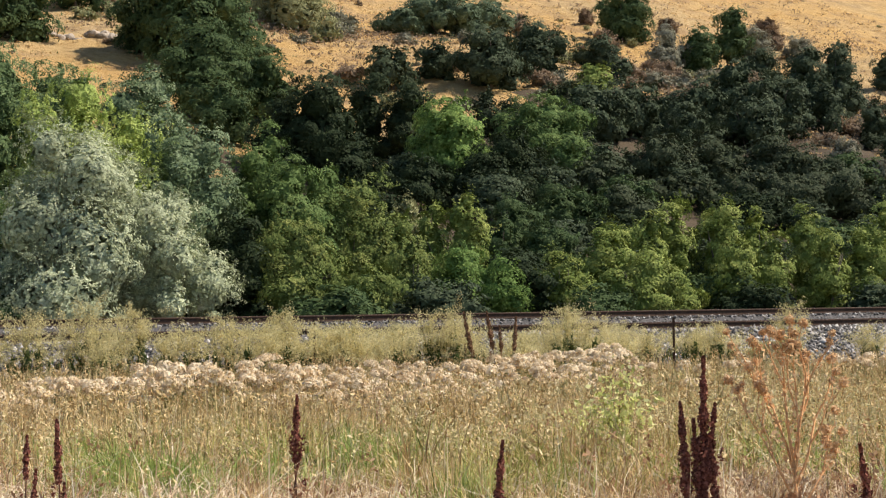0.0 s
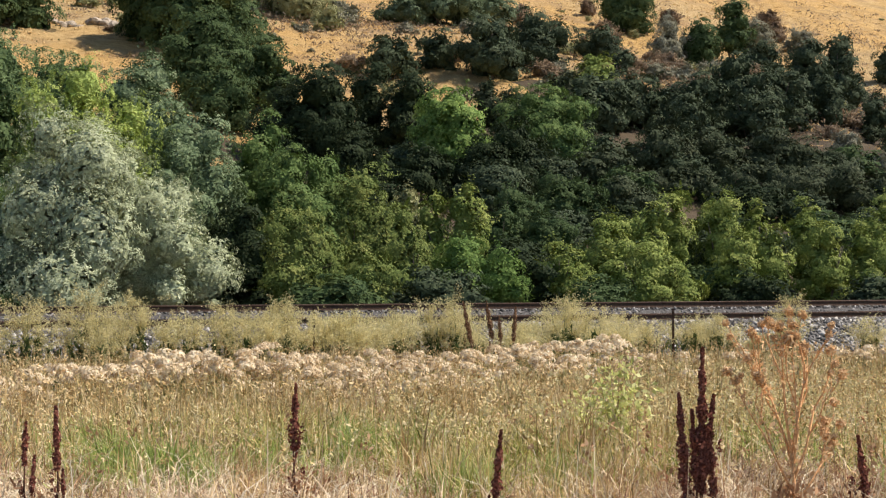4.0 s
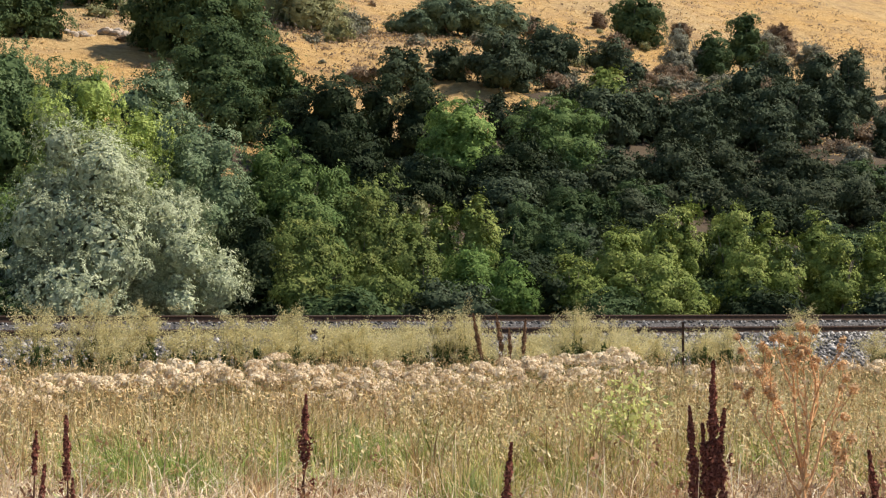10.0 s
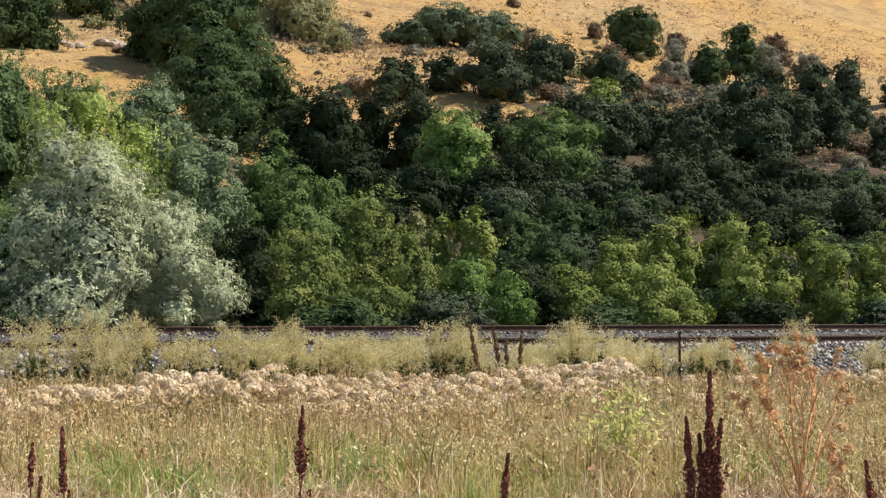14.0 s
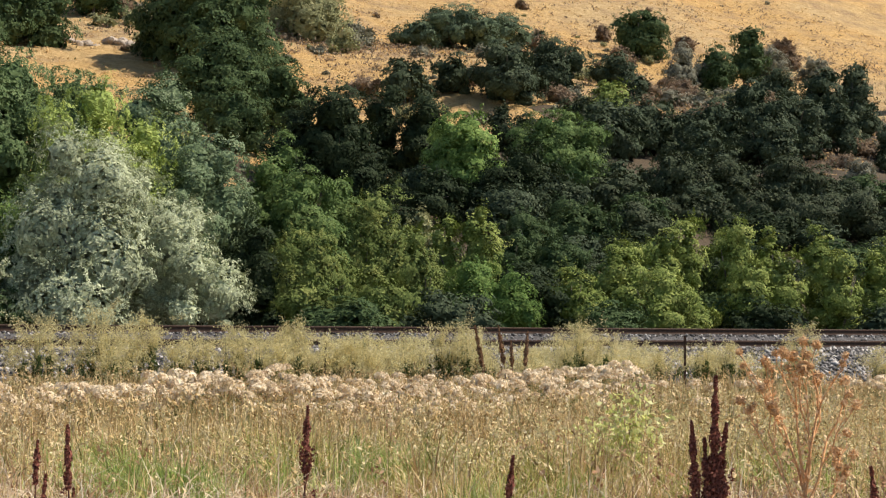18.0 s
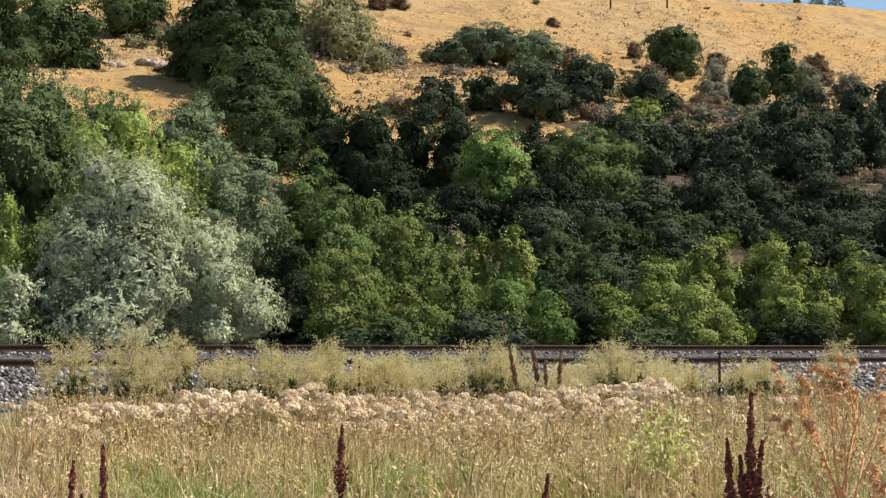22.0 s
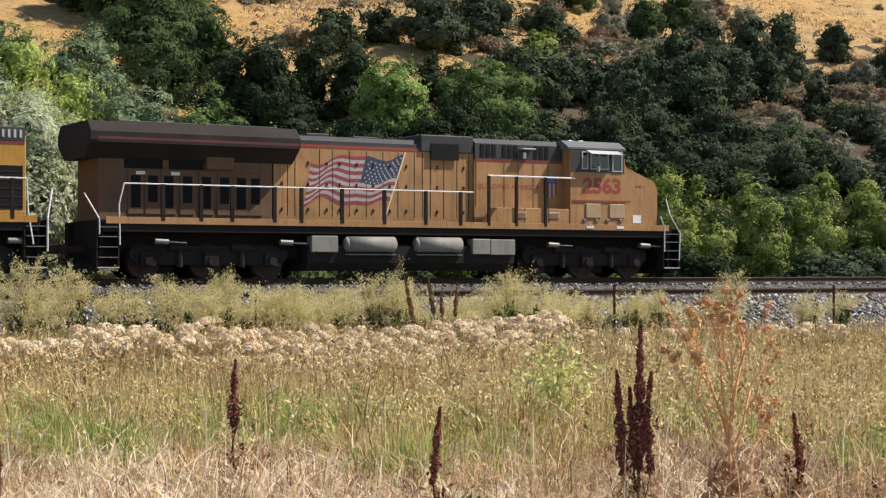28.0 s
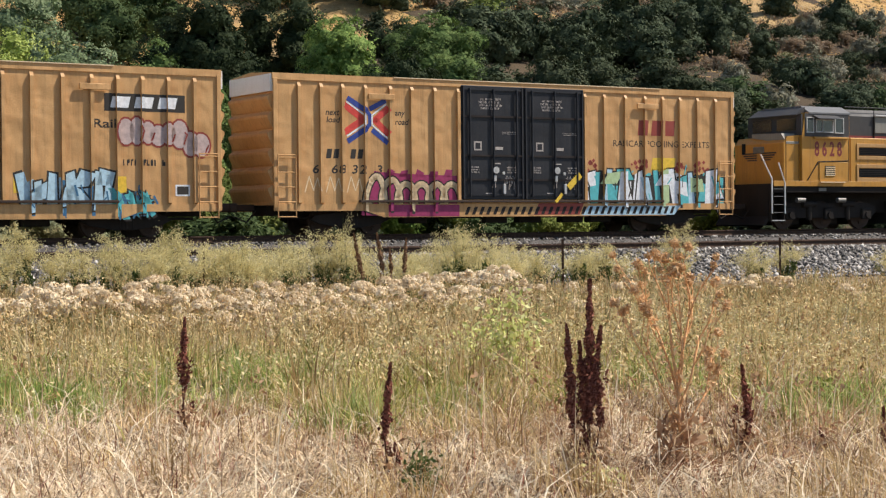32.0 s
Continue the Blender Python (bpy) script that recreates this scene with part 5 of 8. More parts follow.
# ---- the train: paint and steel ----
def paint(name, base, worn, dirt=(0.10, 0.075, 0.05), amount=0.35, rough=0.5, scale=1.0, dents=0.09, spec=0.35):
    """Weathered enamel: faded patches, streaks of dirt that run down, a dusty grain."""
    m, n, l, b = material(name, rough, 0.0, spec)
    o = n.new("ShaderNodeTexCoord").outputs["Object"]
    fade = noise_tex(n, l, 0.7 * scale, 5.0, 0.6, o)
    c = ramp(n, l, fade, [(0.3, base), (0.75, worn)])
    mp = n.new("ShaderNodeMapping")
    mp.inputs["Scale"].default_value = (7.0, 7.0, 0.45)
    l.new(o, mp.inputs["Vector"])
    streak = noise_tex(n, l, 1.3, 5.0, 0.65, mp.outputs[0])
    f = ramp(n, l, streak, [(0.5, (0, 0, 0)), (0.85, (amount,) * 3)])
    c = mix(n, l, f, c, dirt)
    grain = noise_tex(n, l, 22.0, 3.0, 0.6, o)
    c = mix(n, l, ramp(n, l, grain, [(0.4, (0, 0, 0)), (0.8, (0.22,) * 3)]), c, dirt)
    l.new(c, b.inputs["Base Color"])
    l.new(ramp(n, l, fade, [(0.2, (rough - 0.12,) * 3), (0.8, (rough + 0.2,) * 3)]), b.inputs["Roughness"])
    dent = noise_tex(n, l, 1.1, 2.0, 0.5, o)
    both = n.new("ShaderNodeMath")
    both.operation = "MULTIPLY_ADD"
    l.new(grain, both.inputs[0])
    both.inputs[1].default_value = 0.05
    l.new(dent, both.inputs[2])
    bump(n, l, b, both.outputs[0], 0.5, dents)
    return m


def plain(name, c, rough=0.6, metal=0.0):
    m, n, l, b = material(name, rough, metal)
    o = n.new("ShaderNodeTexCoord").outputs["Object"]
    g = noise_tex(n, l, 9.0, 5.0, 0.65, o)
    l.new(ramp(n, l, g, [(0.25, tuple(k * 0.72 for k in c)), (0.75, tuple(min(1.0, k * 1.18) for k in c))]), b.inputs["Base Color"])
    return m


P_YELLOW = paint("locomotive_yellow", (0.45, 0.205, 0.026), (0.50, 0.265, 0.05), (0.13, 0.075, 0.035), amount=0.65)
P_FADED = paint("faded_locomotive_yellow", (0.34, 0.175, 0.066), (0.45, 0.25, 0.108), (0.10, 0.062, 0.038), 0.75, 0.7)
P_TAN = paint("boxcar_tan", (0.52, 0.28, 0.105), (0.6, 0.36, 0.155), (0.20, 0.11, 0.05), 0.6, 0.55, dents=0.22)
P_GREY = paint("roof_grey", (0.03, 0.03, 0.032), (0.058, 0.056, 0.054), (0.05, 0.045, 0.04), 0.4, 0.6)
P_BROWNGREY = paint("sooty_roof_grey", (0.026, 0.021, 0.02), (0.05, 0.042, 0.039), (0.04, 0.032, 0.028), 0.5, 0.75, spec=0.1)
P_LIGHTGREY = paint("light_grey_paint", (0.42, 0.42, 0.41), (0.52, 0.52, 0.5), (0.2, 0.18, 0.15), 0.4, 0.6)
P_TANK = paint("dusty_grey_paint", (0.20, 0.195, 0.17), (0.27, 0.26, 0.225), (0.10, 0.08, 0.06), 0.5, 0.6)
P_FRAME = paint("faded_orange_paint", (0.42, 0.225, 0.075), (0.48, 0.29, 0.12), (0.14, 0.09, 0.05), 0.5, 0.65)
# yellow browned by soot; shade under the radiator wing is painted in too
P_SOOT_SHADE = paint("soot_and_shade_yellow", (0.115, 0.064, 0.034), (0.175, 0.10, 0.052), (0.055, 0.036, 0.025), 0.75, 0.75)
P_LID = paint("dusty_tan_paint", (0.36, 0.25, 0.14), (0.44, 0.32, 0.19), (0.16, 0.11, 0.07), 0.4, 0.7)
P_RED = paint("red_stripe", (0.17, 0.022, 0.020), (0.21, 0.036, 0.03), amount=0.3)
P_CAR_RED = paint("faded_red_paint", (0.27, 0.04, 0.03), (0.31, 0.065, 0.045), amount=0.3)
P_BLACKISH = paint("underframe_black", (0.018, 0.016, 0.015), (0.034, 0.030, 0.027), (0.045, 0.035, 0.027), 0.5, 0.8, spec=0.06)
P_DOOR = paint("boxcar_door_navy", (0.006, 0.0075, 0.012), (0.012, 0.014, 0.02), (0.07, 0.06, 0.05), 0.3, 0.5)
P_WHITE = paint("white_paint", (0.72, 0.71, 0.68), (0.8, 0.79, 0.76), (0.4, 0.34, 0.26), 0.3, 0.55)
P_ROOF = paint("cab_roof_grey", (0.1, 0.105, 0.11), (0.15, 0.15, 0.15), (0.1, 0.09, 0.08), 0.4, 0.55)
P_STEEL = plain("grey_steel", (0.17, 0.165, 0.15), 0.55, 0.4)
P_RUST = plain("rusty_steel", (0.055, 0.036, 0.026), 0.85, 0.2)
P_VOID = plain("dark_opening", (0.008, 0.008, 0.008), 1.0)
P_BLUE = plain("sign_blue", (0.03, 0.06, 0.28), 0.5)
P_SIGNRED = plain("sign_red", (0.62, 0.06, 0.045), 0.5)
P_FLAGBLUE = plain("flag_blue", (0.035, 0.055, 0.095), 0.6)
P_FLAGRED = plain("flag_red", (0.26, 0.055, 0.06), 0.6)
P_FLAGWHITE = plain("flag_white", (0.42, 0.37, 0.335), 0.6)
P_INK = plain("black_ink", (0.03, 0.025, 0.02), 0.6)
P_MAGENTA = plain("magenta_spray", (0.30, 0.028, 0.105), 0.55)
P_CREAM = plain("cream_spray", (0.75, 0.58, 0.36), 0.55)
P_TURQ = plain("turquoise_spray", (0.10, 0.45, 0.48), 0.5)
P_PALEBLUE = plain("pale_blue_spray", (0.42, 0.60, 0.70), 0.5)
P_DEEPBLUE = plain("deep_blue_spray", (0.05, 0.16, 0.28), 0.5)
P_SPRAYWHITE = plain("white_spray", (0.78, 0.80, 0.82), 0.5)
P_SPRAYYEL = plain("yellow_spray", (0.75, 0.5, 0.05), 0.5)
P_PALEGREEN = plain("pale_green_spray", (0.42, 0.55, 0.30), 0.5)
P_PINK = plain("pale_pink_spray", (0.50, 0.385, 0.36), 0.5)
P_MAROON = paint("sooty_maroon", (0.095, 0.022, 0.02), (0.13, 0.036, 0.03), amount=0.4)


def glass_mat():
    m, n, l, b = material("dark_cab_glass", 0.06, 0.0, 0.6)
    b.inputs["Base Color"].default_value = rgb((0.02, 0.025, 0.03))
    b.inputs["Transmission Weight"].default_value = 0.25
    return m


P_GLASS = glass_mat()


def add_box(bm, x0, x1, y0, y1, z0, z1, bev=0.0):
    r = bmesh.ops.create_cube(bm, size=1.0, matrix=Matrix.Translation(((x0 + x1) / 2, (y0 + y1) / 2, (z0 + z1) / 2)) @ Matrix.Diagonal((abs(x1 - x0), abs(y1 - y0), abs(z1 - z0), 1)))
    if bev:
        es = list({e for v in r["verts"] for e in v.link_edges})
        bmesh.ops.bevel(bm, geom=es, offset=bev, segments=1, affect="EDGES")


def add_prism(bm, poly, y0, y1):
    """poly in x, z; extruded across the car."""
    a = [bm.verts.new((x, y0, z)) for x, z in poly]
    b = [bm.verts.new((x, y1, z)) for x, z in poly]
    k = len(poly)
    bm.faces.new(a)
    bm.faces.new(b[::-1])
    for i in range(k):
        bm.faces.new((a[(i + 1) % k], a[i], b[i], b[(i + 1) % k]))
    bmesh.ops.recalc_face_normals(bm, faces=bm.faces[:])


def add_bar(bm, poly, x0, x1):
    """poly in y, z; extruded along the car."""
    a = [bm.verts.new((x0, y, z)) for y, z in poly]
    b = [bm.verts.new((x1, y, z)) for y, z in poly]
    k = len(poly)
    bm.faces.new(a)
    bm.faces.new(b[::-1])
    for i in range(k):
        bm.faces.new((a[(i + 1) % k], a[i], b[i], b[(i + 1) % k]))
    bmesh.ops.recalc_face_normals(bm, faces=bm.faces[:])


def add_tube(bm, p, q, r, sides=8, r2=None):
    p, q = Vector(p), Vector(q)
    d = q - p
    m = Matrix.Translation((p + q) / 2) @ d.to_track_quat("Z", "Y").to_matrix().to_4x4()
    bmesh.ops.create_cone(bm, cap_ends=True, segments=sides, radius1=r, radius2=r if r2 is None else r2, depth=d.length, matrix=m)


def part(name, bm, mat, parent, label="", smooth=False):
    me = bpy.data.meshes.new(name)
    bm.to_mesh(me)
    bm.free()
    for k in (mat if isinstance(mat, (list, tuple)) else [mat]):
        me.materials.append(k)
    if smooth:
        me.polygons.foreach_set("use_smooth", [True] * len(me.polygons))
    return child(name, me, parent, label)


def box_part(name, dims, mat, parent, bev=0.01, label=""):
    bm = bmesh.new()
    add_box(bm, *dims, bev)
    return part(name, bm, mat, parent, label)


def tube_part(name, points, r, mat, parent, label="", sides=6):
    bm = bmesh.new()
    for p, q in zip(points, points[1:]):
        add_tube(bm, p, q, r, sides)
    return part(name, bm, mat, parent, label)


def clip(poly, x, keep_right):
    out = []
    for i, a in enumerate(poly):
        b = poly[(i + 1) % len(poly)]
        ia, ib = (a[0] >= x) == keep_right, (b[0] >= x) == keep_right
        if ia:
            out.append(a)
        if ia != ib:
            t = (x - a[0]) / (b[0] - a[0])
            out.append((x, a[1] + t * (b[1] - a[1])))
    return out


def sprayed(name, polys, mat, parent, face, layer, ribs=(), proud=0.0, half=0.055, label=""):
    """Paint on a wall at y = -face, carried over its ribs; polys: convex shapes in x, z."""
    v, f = [], []
    for poly in polys:
        x0, x1 = min(p[0] for p in poly), max(p[0] for p in poly)
        cuts = sorted({x0, x1, *[c for r in ribs for c in (r - half, r + half) if x0 < c < x1]})
        for a, b in zip(cuts, cuts[1:]):
            q = poly
            if a > x0:
                q = clip(q, a, True)
            if b < x1:
                q = clip(q, b, False)
            if len(q) < 3:
                continue
            on = any(abs((a + b) / 2 - r) < half for r in ribs)
            y = -(face + (proud if on else 0.0) + 0.003 * layer)
            k = len(v)
            v += [(x, y, z) for x, z in q]
            f.append(tuple(range(k, k + len(q))))
    return child(name, mesh_from(name, v, f, mat), parent, label)


def lettering(text, x0, x1, z0, z1, slant=0.0, bold=0.0):
    """The built-in letters as triangles in x, z that fill the given box."""
    cu = bpy.data.curves.new("letters", "FONT")
    cu.body, cu.shear, cu.offset, cu.resolution_u = text, slant, bold, 3
    ob = bpy.data.objects.new("letters", cu)
    scene.collection.objects.link(ob)
    dg = bpy.context.evaluated_depsgraph_get()
    me = bpy.data.meshes.new_from_object(ob.evaluated_get(dg))
    bpy.data.objects.remove(ob)
    co = np.array([v.co[:2] for v in me.vertices])
    lo, hi = co.min(0), co.max(0)
    co = (co - lo) / (hi - lo) * np.array([x1 - x0, z1 - z0]) + np.array([x0, z0])
    return [[tuple(co[i]) for i in p.vertices] for p in me.polygons]


def rect(x0, x1, z0, z1, slant=0.0):
    return [(x0, z0), (x1, z0), (x1 + slant, z1), (x0 + slant, z1)]


def bars(x0, x1, z0, z1, rows, seed, fill=0.75):
    """Unreadable writing as rows of small upright bars, grouped as words."""
    rng = random.Random(seed)
    out, h = [], (z1 - z0) / rows
    for r in range(rows):
        tall = h * fill
        x = x0 + rng.uniform(0, 0.12) * (x1 - x0)
        end = x1 - rng.uniform(0, 0.12) * (x1 - x0)
        left = rng.randint(3, 7)
        while x < end:
            w = tall * rng.uniform(0.4, 0.6)
            z = z0 + r * h
            out.append(rect(x, x + w * 0.45, z, z + tall))
            out.append(rect(x + w * 0.45, x + w, z + tall * rng.choice((0.0, 0.4, 0.75)), z + tall * rng.choice((0.25, 0.6, 1.0)) + tall * 0.05))
            x += w + tall * 0.22
            left -= 1
            if left == 0:
                x += tall * 0.6
                left = rng.randint(3, 7)
    return [[p[0], p[1], p[2], p[3]] for p in out if p[2][1] > p[0][1] + 0.004]


def stroke(points, w):
    """A brush stroke: quads along a path."""
    out = []
    for (x0, z0), (x1, z1) in zip(points, points[1:]):
        d = math.hypot(x1 - x0, z1 - z0) or 1
        nx, nz = -(z1 - z0) / d * w / 2, (x1 - x0) / d * w / 2
        ex, ez = (x1 - x0) / d * w * 0.2, (z1 - z0) / d * w * 0.2
        out.append([(x0 + nx - ex, z0 + nz - ez), (x0 - nx - ex, z0 - nz - ez), (x1 - nx + ex, z1 - nz + ez), (x1 + nx + ex, z1 + nz + ez)])
    return out


# ---- running gear ----
def wheel_mesh(r):
    bm = bmesh.new()
    add_tube(bm, (0, -1.0, 0), (0, 1.0, 0), 0.08, 10)
    for s in (-1, 1):
        add_tube(bm, (0, s * 0.70, 0), (0, s * 0.82, 0), r, 28)
        add_tube(bm, (0, s * 0.675, 0), (0, s * 0.70, 0), r + 0.025, 28)
        add_tube(bm, (0, s * 0.82, 0), (0, s * 0.86, 0), r * 0.82, 24, r * 0.3)
    for k in range(4):
        a = k * math.pi / 2
        for s in (-1, 1):
            add_tube(bm, (math.cos(a) * r * 0.55, s * 0.84, math.sin(a) * r * 0.55), (math.cos(a) * r * 0.55, s * 0.87, math.sin(a) * r * 0.55), r * 0.12, 8)
    me = bpy.data.meshes.new("wheelset")
    bm.to_mesh(me)
    bm.free()
    me.materials.append(P_RUST)
    return me


WHEEL_LOCO, WHEEL_CAR = wheel_mesh(0.533), wheel_mesh(0.42)
SPINNING = []


def bogie(car, x, axles, r, mesh, mat, heavy):
    """A truck with its side frames; the wheelsets turn in it."""
    b = child("bogie", None, car)
    bm = bmesh.new()
    x0, x1 = axles[0] - 0.55, axles[-1] + 0.55
    for s in (-1, 1):
        y0, y1 = (s * 0.98, s * 1.12)
        if heavy:
            add_prism(bm, [(x0, 0.62), (x0 + 0.25, 0.42), (x1 - 0.25, 0.42), (x1, 0.62), (x1, 0.86), (x1 - 0.5, 1.0), (x0 + 0.5, 1.0), (x0, 0.86)], y0, y1)
            for a in axles:
                add_box(bm, a - 0.24, a + 0.24, s * 1.1, s * 1.24, 0.36, 0.8, 0.03)
                add_tube(bm, (a, s * 1.22, r), (a, s * 1.32, r), 0.13, 10)
            for a, c in zip(axles, axles[1:]):
                m = (a + c) / 2
                add_tube(bm, (m, s * 1.16, 0.35), (m, s * 1.16, 0.9), 0.1, 10)
                add_tube(bm, (m - 0.35, s * 1.18, 0.95), (m + 0.3, s * 1.18, 0.95), 0.11, 10)
        else:
            m = (x0 + x1) / 2
            add_prism(bm, [(x0, 0.5), (x0 + 0.3, 0.36), (m - 0.35, 0.22), (m + 0.35, 0.22), (x1 - 0.3, 0.36), (x1, 0.5), (x1 - 0.15, 0.62), (m + 0.5, 0.72), (m - 0.5, 0.72), (x0 + 0.15, 0.62)], y0, y1)
            for k in (-0.2, 0, 0.2):
                add_tube(bm, (m + k, s * 1.06, 0.26), (m + k, s * 1.06, 0.58), 0.075, 8)
    add_box(bm, (x0 + x1) / 2 - 0.25, (x0 + x1) / 2 + 0.25, -1.0, 1.0, 0.45, 0.75)
    if heavy:
        for a in axles:
            add_box(bm, a + 0.15, a + 1.05 if a < axles[-1] else a + 0.6, -0.62, 0.62, 0.16, 0.85, 0.05)
    part("side_frame", bm, mat, b)
    b.location = (x, 0, 0)
    for a in axles:
        w = child("wheelset", mesh, b)
        w.location = (a, 0, r)
        SPINNING.append((w, a, r))
    return b


def coupler(car, x, way):
    bm = bmesh.new()
    add_box(bm, x, x + way * 0.7, -0.1, 0.1, 0.78, 0.98, 0.02)
    add_box(bm, x + way * 0.62, x + way * 0.92, -0.18, 0.12, 0.74, 1.02, 0.04)
    part("coupler", bm, P_RUST, car)
    tube_part("air_hose", [(x + way * 0.1, -0.4, 0.8), (x + way * 0.4, -0.35, 0.42), (x + way * 0.85, -0.3, 0.6)], 0.025, P_BLACKISH, car)


def handrail(car, name, pts, r=0.022, mat=None):
    return tube_part(name, pts, r, mat or P_WHITE, car, "white handrail")


def waving_flag(car, x0, x1, z0, z1, face, seed, mirrored, lean):
    """A painted flag in the wind: wavy stripes, a blue field with pale dots, a leaning staff."""
    def at(u, v):
        w = 0.15 * math.sin(u * 9.5 + v * 1.8 + seed) * (0.4 + 0.6 * u) + 0.06 * math.sin(u * 17 + seed + v)
        x = x0 + (x1 - x0) * ((1 - u) if mirrored else u)
        x += (lean if mirrored else -lean) * (1 - v) * (1 - 0.5 * u)
        taper = 1.0 - 0.10 * u
        return (x, z0 + (z1 - z0) * (0.5 + (v - 0.5) * taper) + w - 0.10 * u)

    red, white, blue, dots = [], [], [], []
    for k in range(13):
        for i in range(24):
            u0, u1 = i / 24, (i + 1) / 24
            v0, v1 = k / 13, (k + 1) / 13
            if k >= 6 and u1 <= 0.42:
                blue.append([at(u0, v0), at(u1, v0), at(u1, v1), at(u0, v1)])
            else:
                (red if k % 2 == 0 else white).append([at(u0, v0), at(u1, v0), at(u1, v1), at(u0, v1)])
    for r in range(7):
        for c in range(8):
            x, z = at(0.03 + (c + 0.5 * (r % 2)) * 0.046, 0.5 + r * 0.068)
            dots.append([(x - 0.035, z), (x, z - 0.035), (x + 0.035, z), (x, z + 0.035)])
    flag = sprayed("flag_painting", white, P_FLAGWHITE, car, face, 1, label="painted waving flag with red and white stripes")
    sprayed("red_stripes", red, P_FLAGRED, flag, face, 2)
    sprayed("blue_field", blue, P_FLAGBLUE, flag, face, 2)
    sprayed("pale_dots", dots, P_FLAGWHITE, flag, face, 3)
    a, b = at(0, 1.02), at(0, -0.35)
    sprayed("flag_staff", stroke([a, b], 0.05), P_CREAM, flag, face, 3)


def shield(car, x0, x1, z0, z1, face):
    m = z0 + (z1 - z0) * 0.66
    s = sprayed("emblem", [rect(x0, x1, m, z1)], P_BLUE, car, face, 1, label="small striped emblem with a blue top")
    k = 7
    w = (x1 - x0) / k
    sprayed("emblem_stripes", [rect(x0 + i * w, x0 + (i + 1) * w, z0 + 0.1 * abs(i - 3) / 3, m) for i in range(0, k, 2)], P_FLAGRED, s, face, 1)
    sprayed("emblem_gaps", [rect(x0 + i * w, x0 + (i + 1) * w, z0 + 0.1 * abs(i - 3) / 3, m) for i in range(1, k, 2)], P_FLAGWHITE, s, face, 1)
    sprayed("emblem_bars", bars(x0 + 0.06, x1 - 0.04, m + 0.05, z1 - 0.05, 2, 4, 0.6), P_FLAGWHITE, s, face, 2)


def steps(car, x0, x1, way):
    """Corner steps, both sides, with grab rails at their edges."""
    for s in (-1, 1):
        box_part("step_backplate", (x0, x1, s * 1.08, s * 1.12, 0.3, 1.7), P_BLACKISH, car, 0)
        for x in (x0, x1):
            box_part("step_side", (x - 0.02, x + 0.02, s * 1.12, s * 1.48, 0.3, 1.7), P_BLACKISH, car, 0)
        for z in (0.32, 0.62, 0.92, 1.22, 1.5):
            t = box_part("step_tread", (x0 + 0.02, x1 - 0.02, s * 1.12, s * 1.5, z, z + 0.035), P_BLACKISH, car, 0)
            if z > 0.4:
                box_part("tread_lip", (x0 + 0.04, x1 - 0.04, s * 1.5, s * 1.508, z + 0.004, z + 0.03), P_STEEL, t, 0)
        box_part("tread_edge", (x0, x1, s * 1.5, s * 1.515, 0.32, 0.355), P_LIGHTGREY, car, 0)


def door_seams(car, xs, face, z0, z1, mat):
    """Upright seams and small latches of the hood doors."""
    for x in xs:
        box_part("door_seam", (x - 0.011, x + 0.011, -face - 0.006, -face + 0.01, z0, z1), mat, car, 0)


def latches(car, xs, face, zs, mat):
    for x in xs:
        for z in zs:
            box_part("door_latch", (x - 0.028, x + 0.028, -face - 0.035, -face, z, z + 0.11), mat, car, 0.008)


def loco_frame(car, x0, x1, mat, tank, low, gear):
    box_part("underframe", (x0, x1, -1.46, 1.46, 1.38, 1.66), P_BLACKISH, car, 0.02)
    box_part("walkway", (x0, x1, -1.5, 1.5, 1.66, 1.72), P_BLACKISH, car, 0.01)
    for s in (-1, 1):
        box_part("side_sill", (x0 + 0.1, x1 - 0.1, s * 1.5, s * 1.52, 1.62, 1.82), mat, car, 0.005)
    bm = bmesh.new()
    a, b = tank
    add_bar(bm, [(-1.35, low + 0.25), (-1.1, low), (1.1, low), (1.35, low + 0.25), (1.35, 1.0), (1.25, 1.08), (-1.25, 1.08), (-1.35, 1.0)], a, b)
    part("fuel_tank", bm, P_BLACKISH, car)
    box_part("centre_sill", (x0 + 0.4, x1 - 0.4, -0.55, 0.55, 0.62, 1.4), P_BLACKISH, car, 0.02)
    for x, axles in gear:
        bogie(car, x, axles, 0.533, WHEEL_LOCO, P_BLACKISH, True)
    coupler(car, x1, 1)
    coupler(car, x0, -1)
    for x, way in ((x0, -1), (x1, 1)):
        bm = bmesh.new()
        add_prism(bm, [(x - way * 0.06, 1.66), (x + way * 0.02, 1.66), (x + way * 0.05, 0.5), (x + way * 0.3, 0.18), (x + way * 0.2, 0.14), (x - way * 0.06, 0.4)], -1.35, 1.35)
        part("pilot_plate", bm, P_BLACKISH, car)


def cab_windows(car, panes, face, frame_mat):
    for x0, x1, z0, z1 in panes:
        fr = bmesh.new()
        for d in ((x0 - 0.04, x1 + 0.04, z0 - 0.04, z0), (x0 - 0.04, x1 + 0.04, z1, z1 + 0.04), (x0 - 0.04, x0, z0, z1), (x1, x1 + 0.04, z0, z1)):
            add_box(fr, d[0], d[1], -face - 0.03, -face, d[2], d[3])
        w = part("cab_window", fr, frame_mat, car, "pale-framed cab window")
        box_part("pane", (x0, x1, -face - 0.012, -face - 0.004, z0, z1), P_GLASS, w, 0)


def seat_parts(car, c):
    """Moves a car's parts, built in the train's own measure, so that the car's origin is its middle."""
    for o in car.children:
        o.location.x -= c


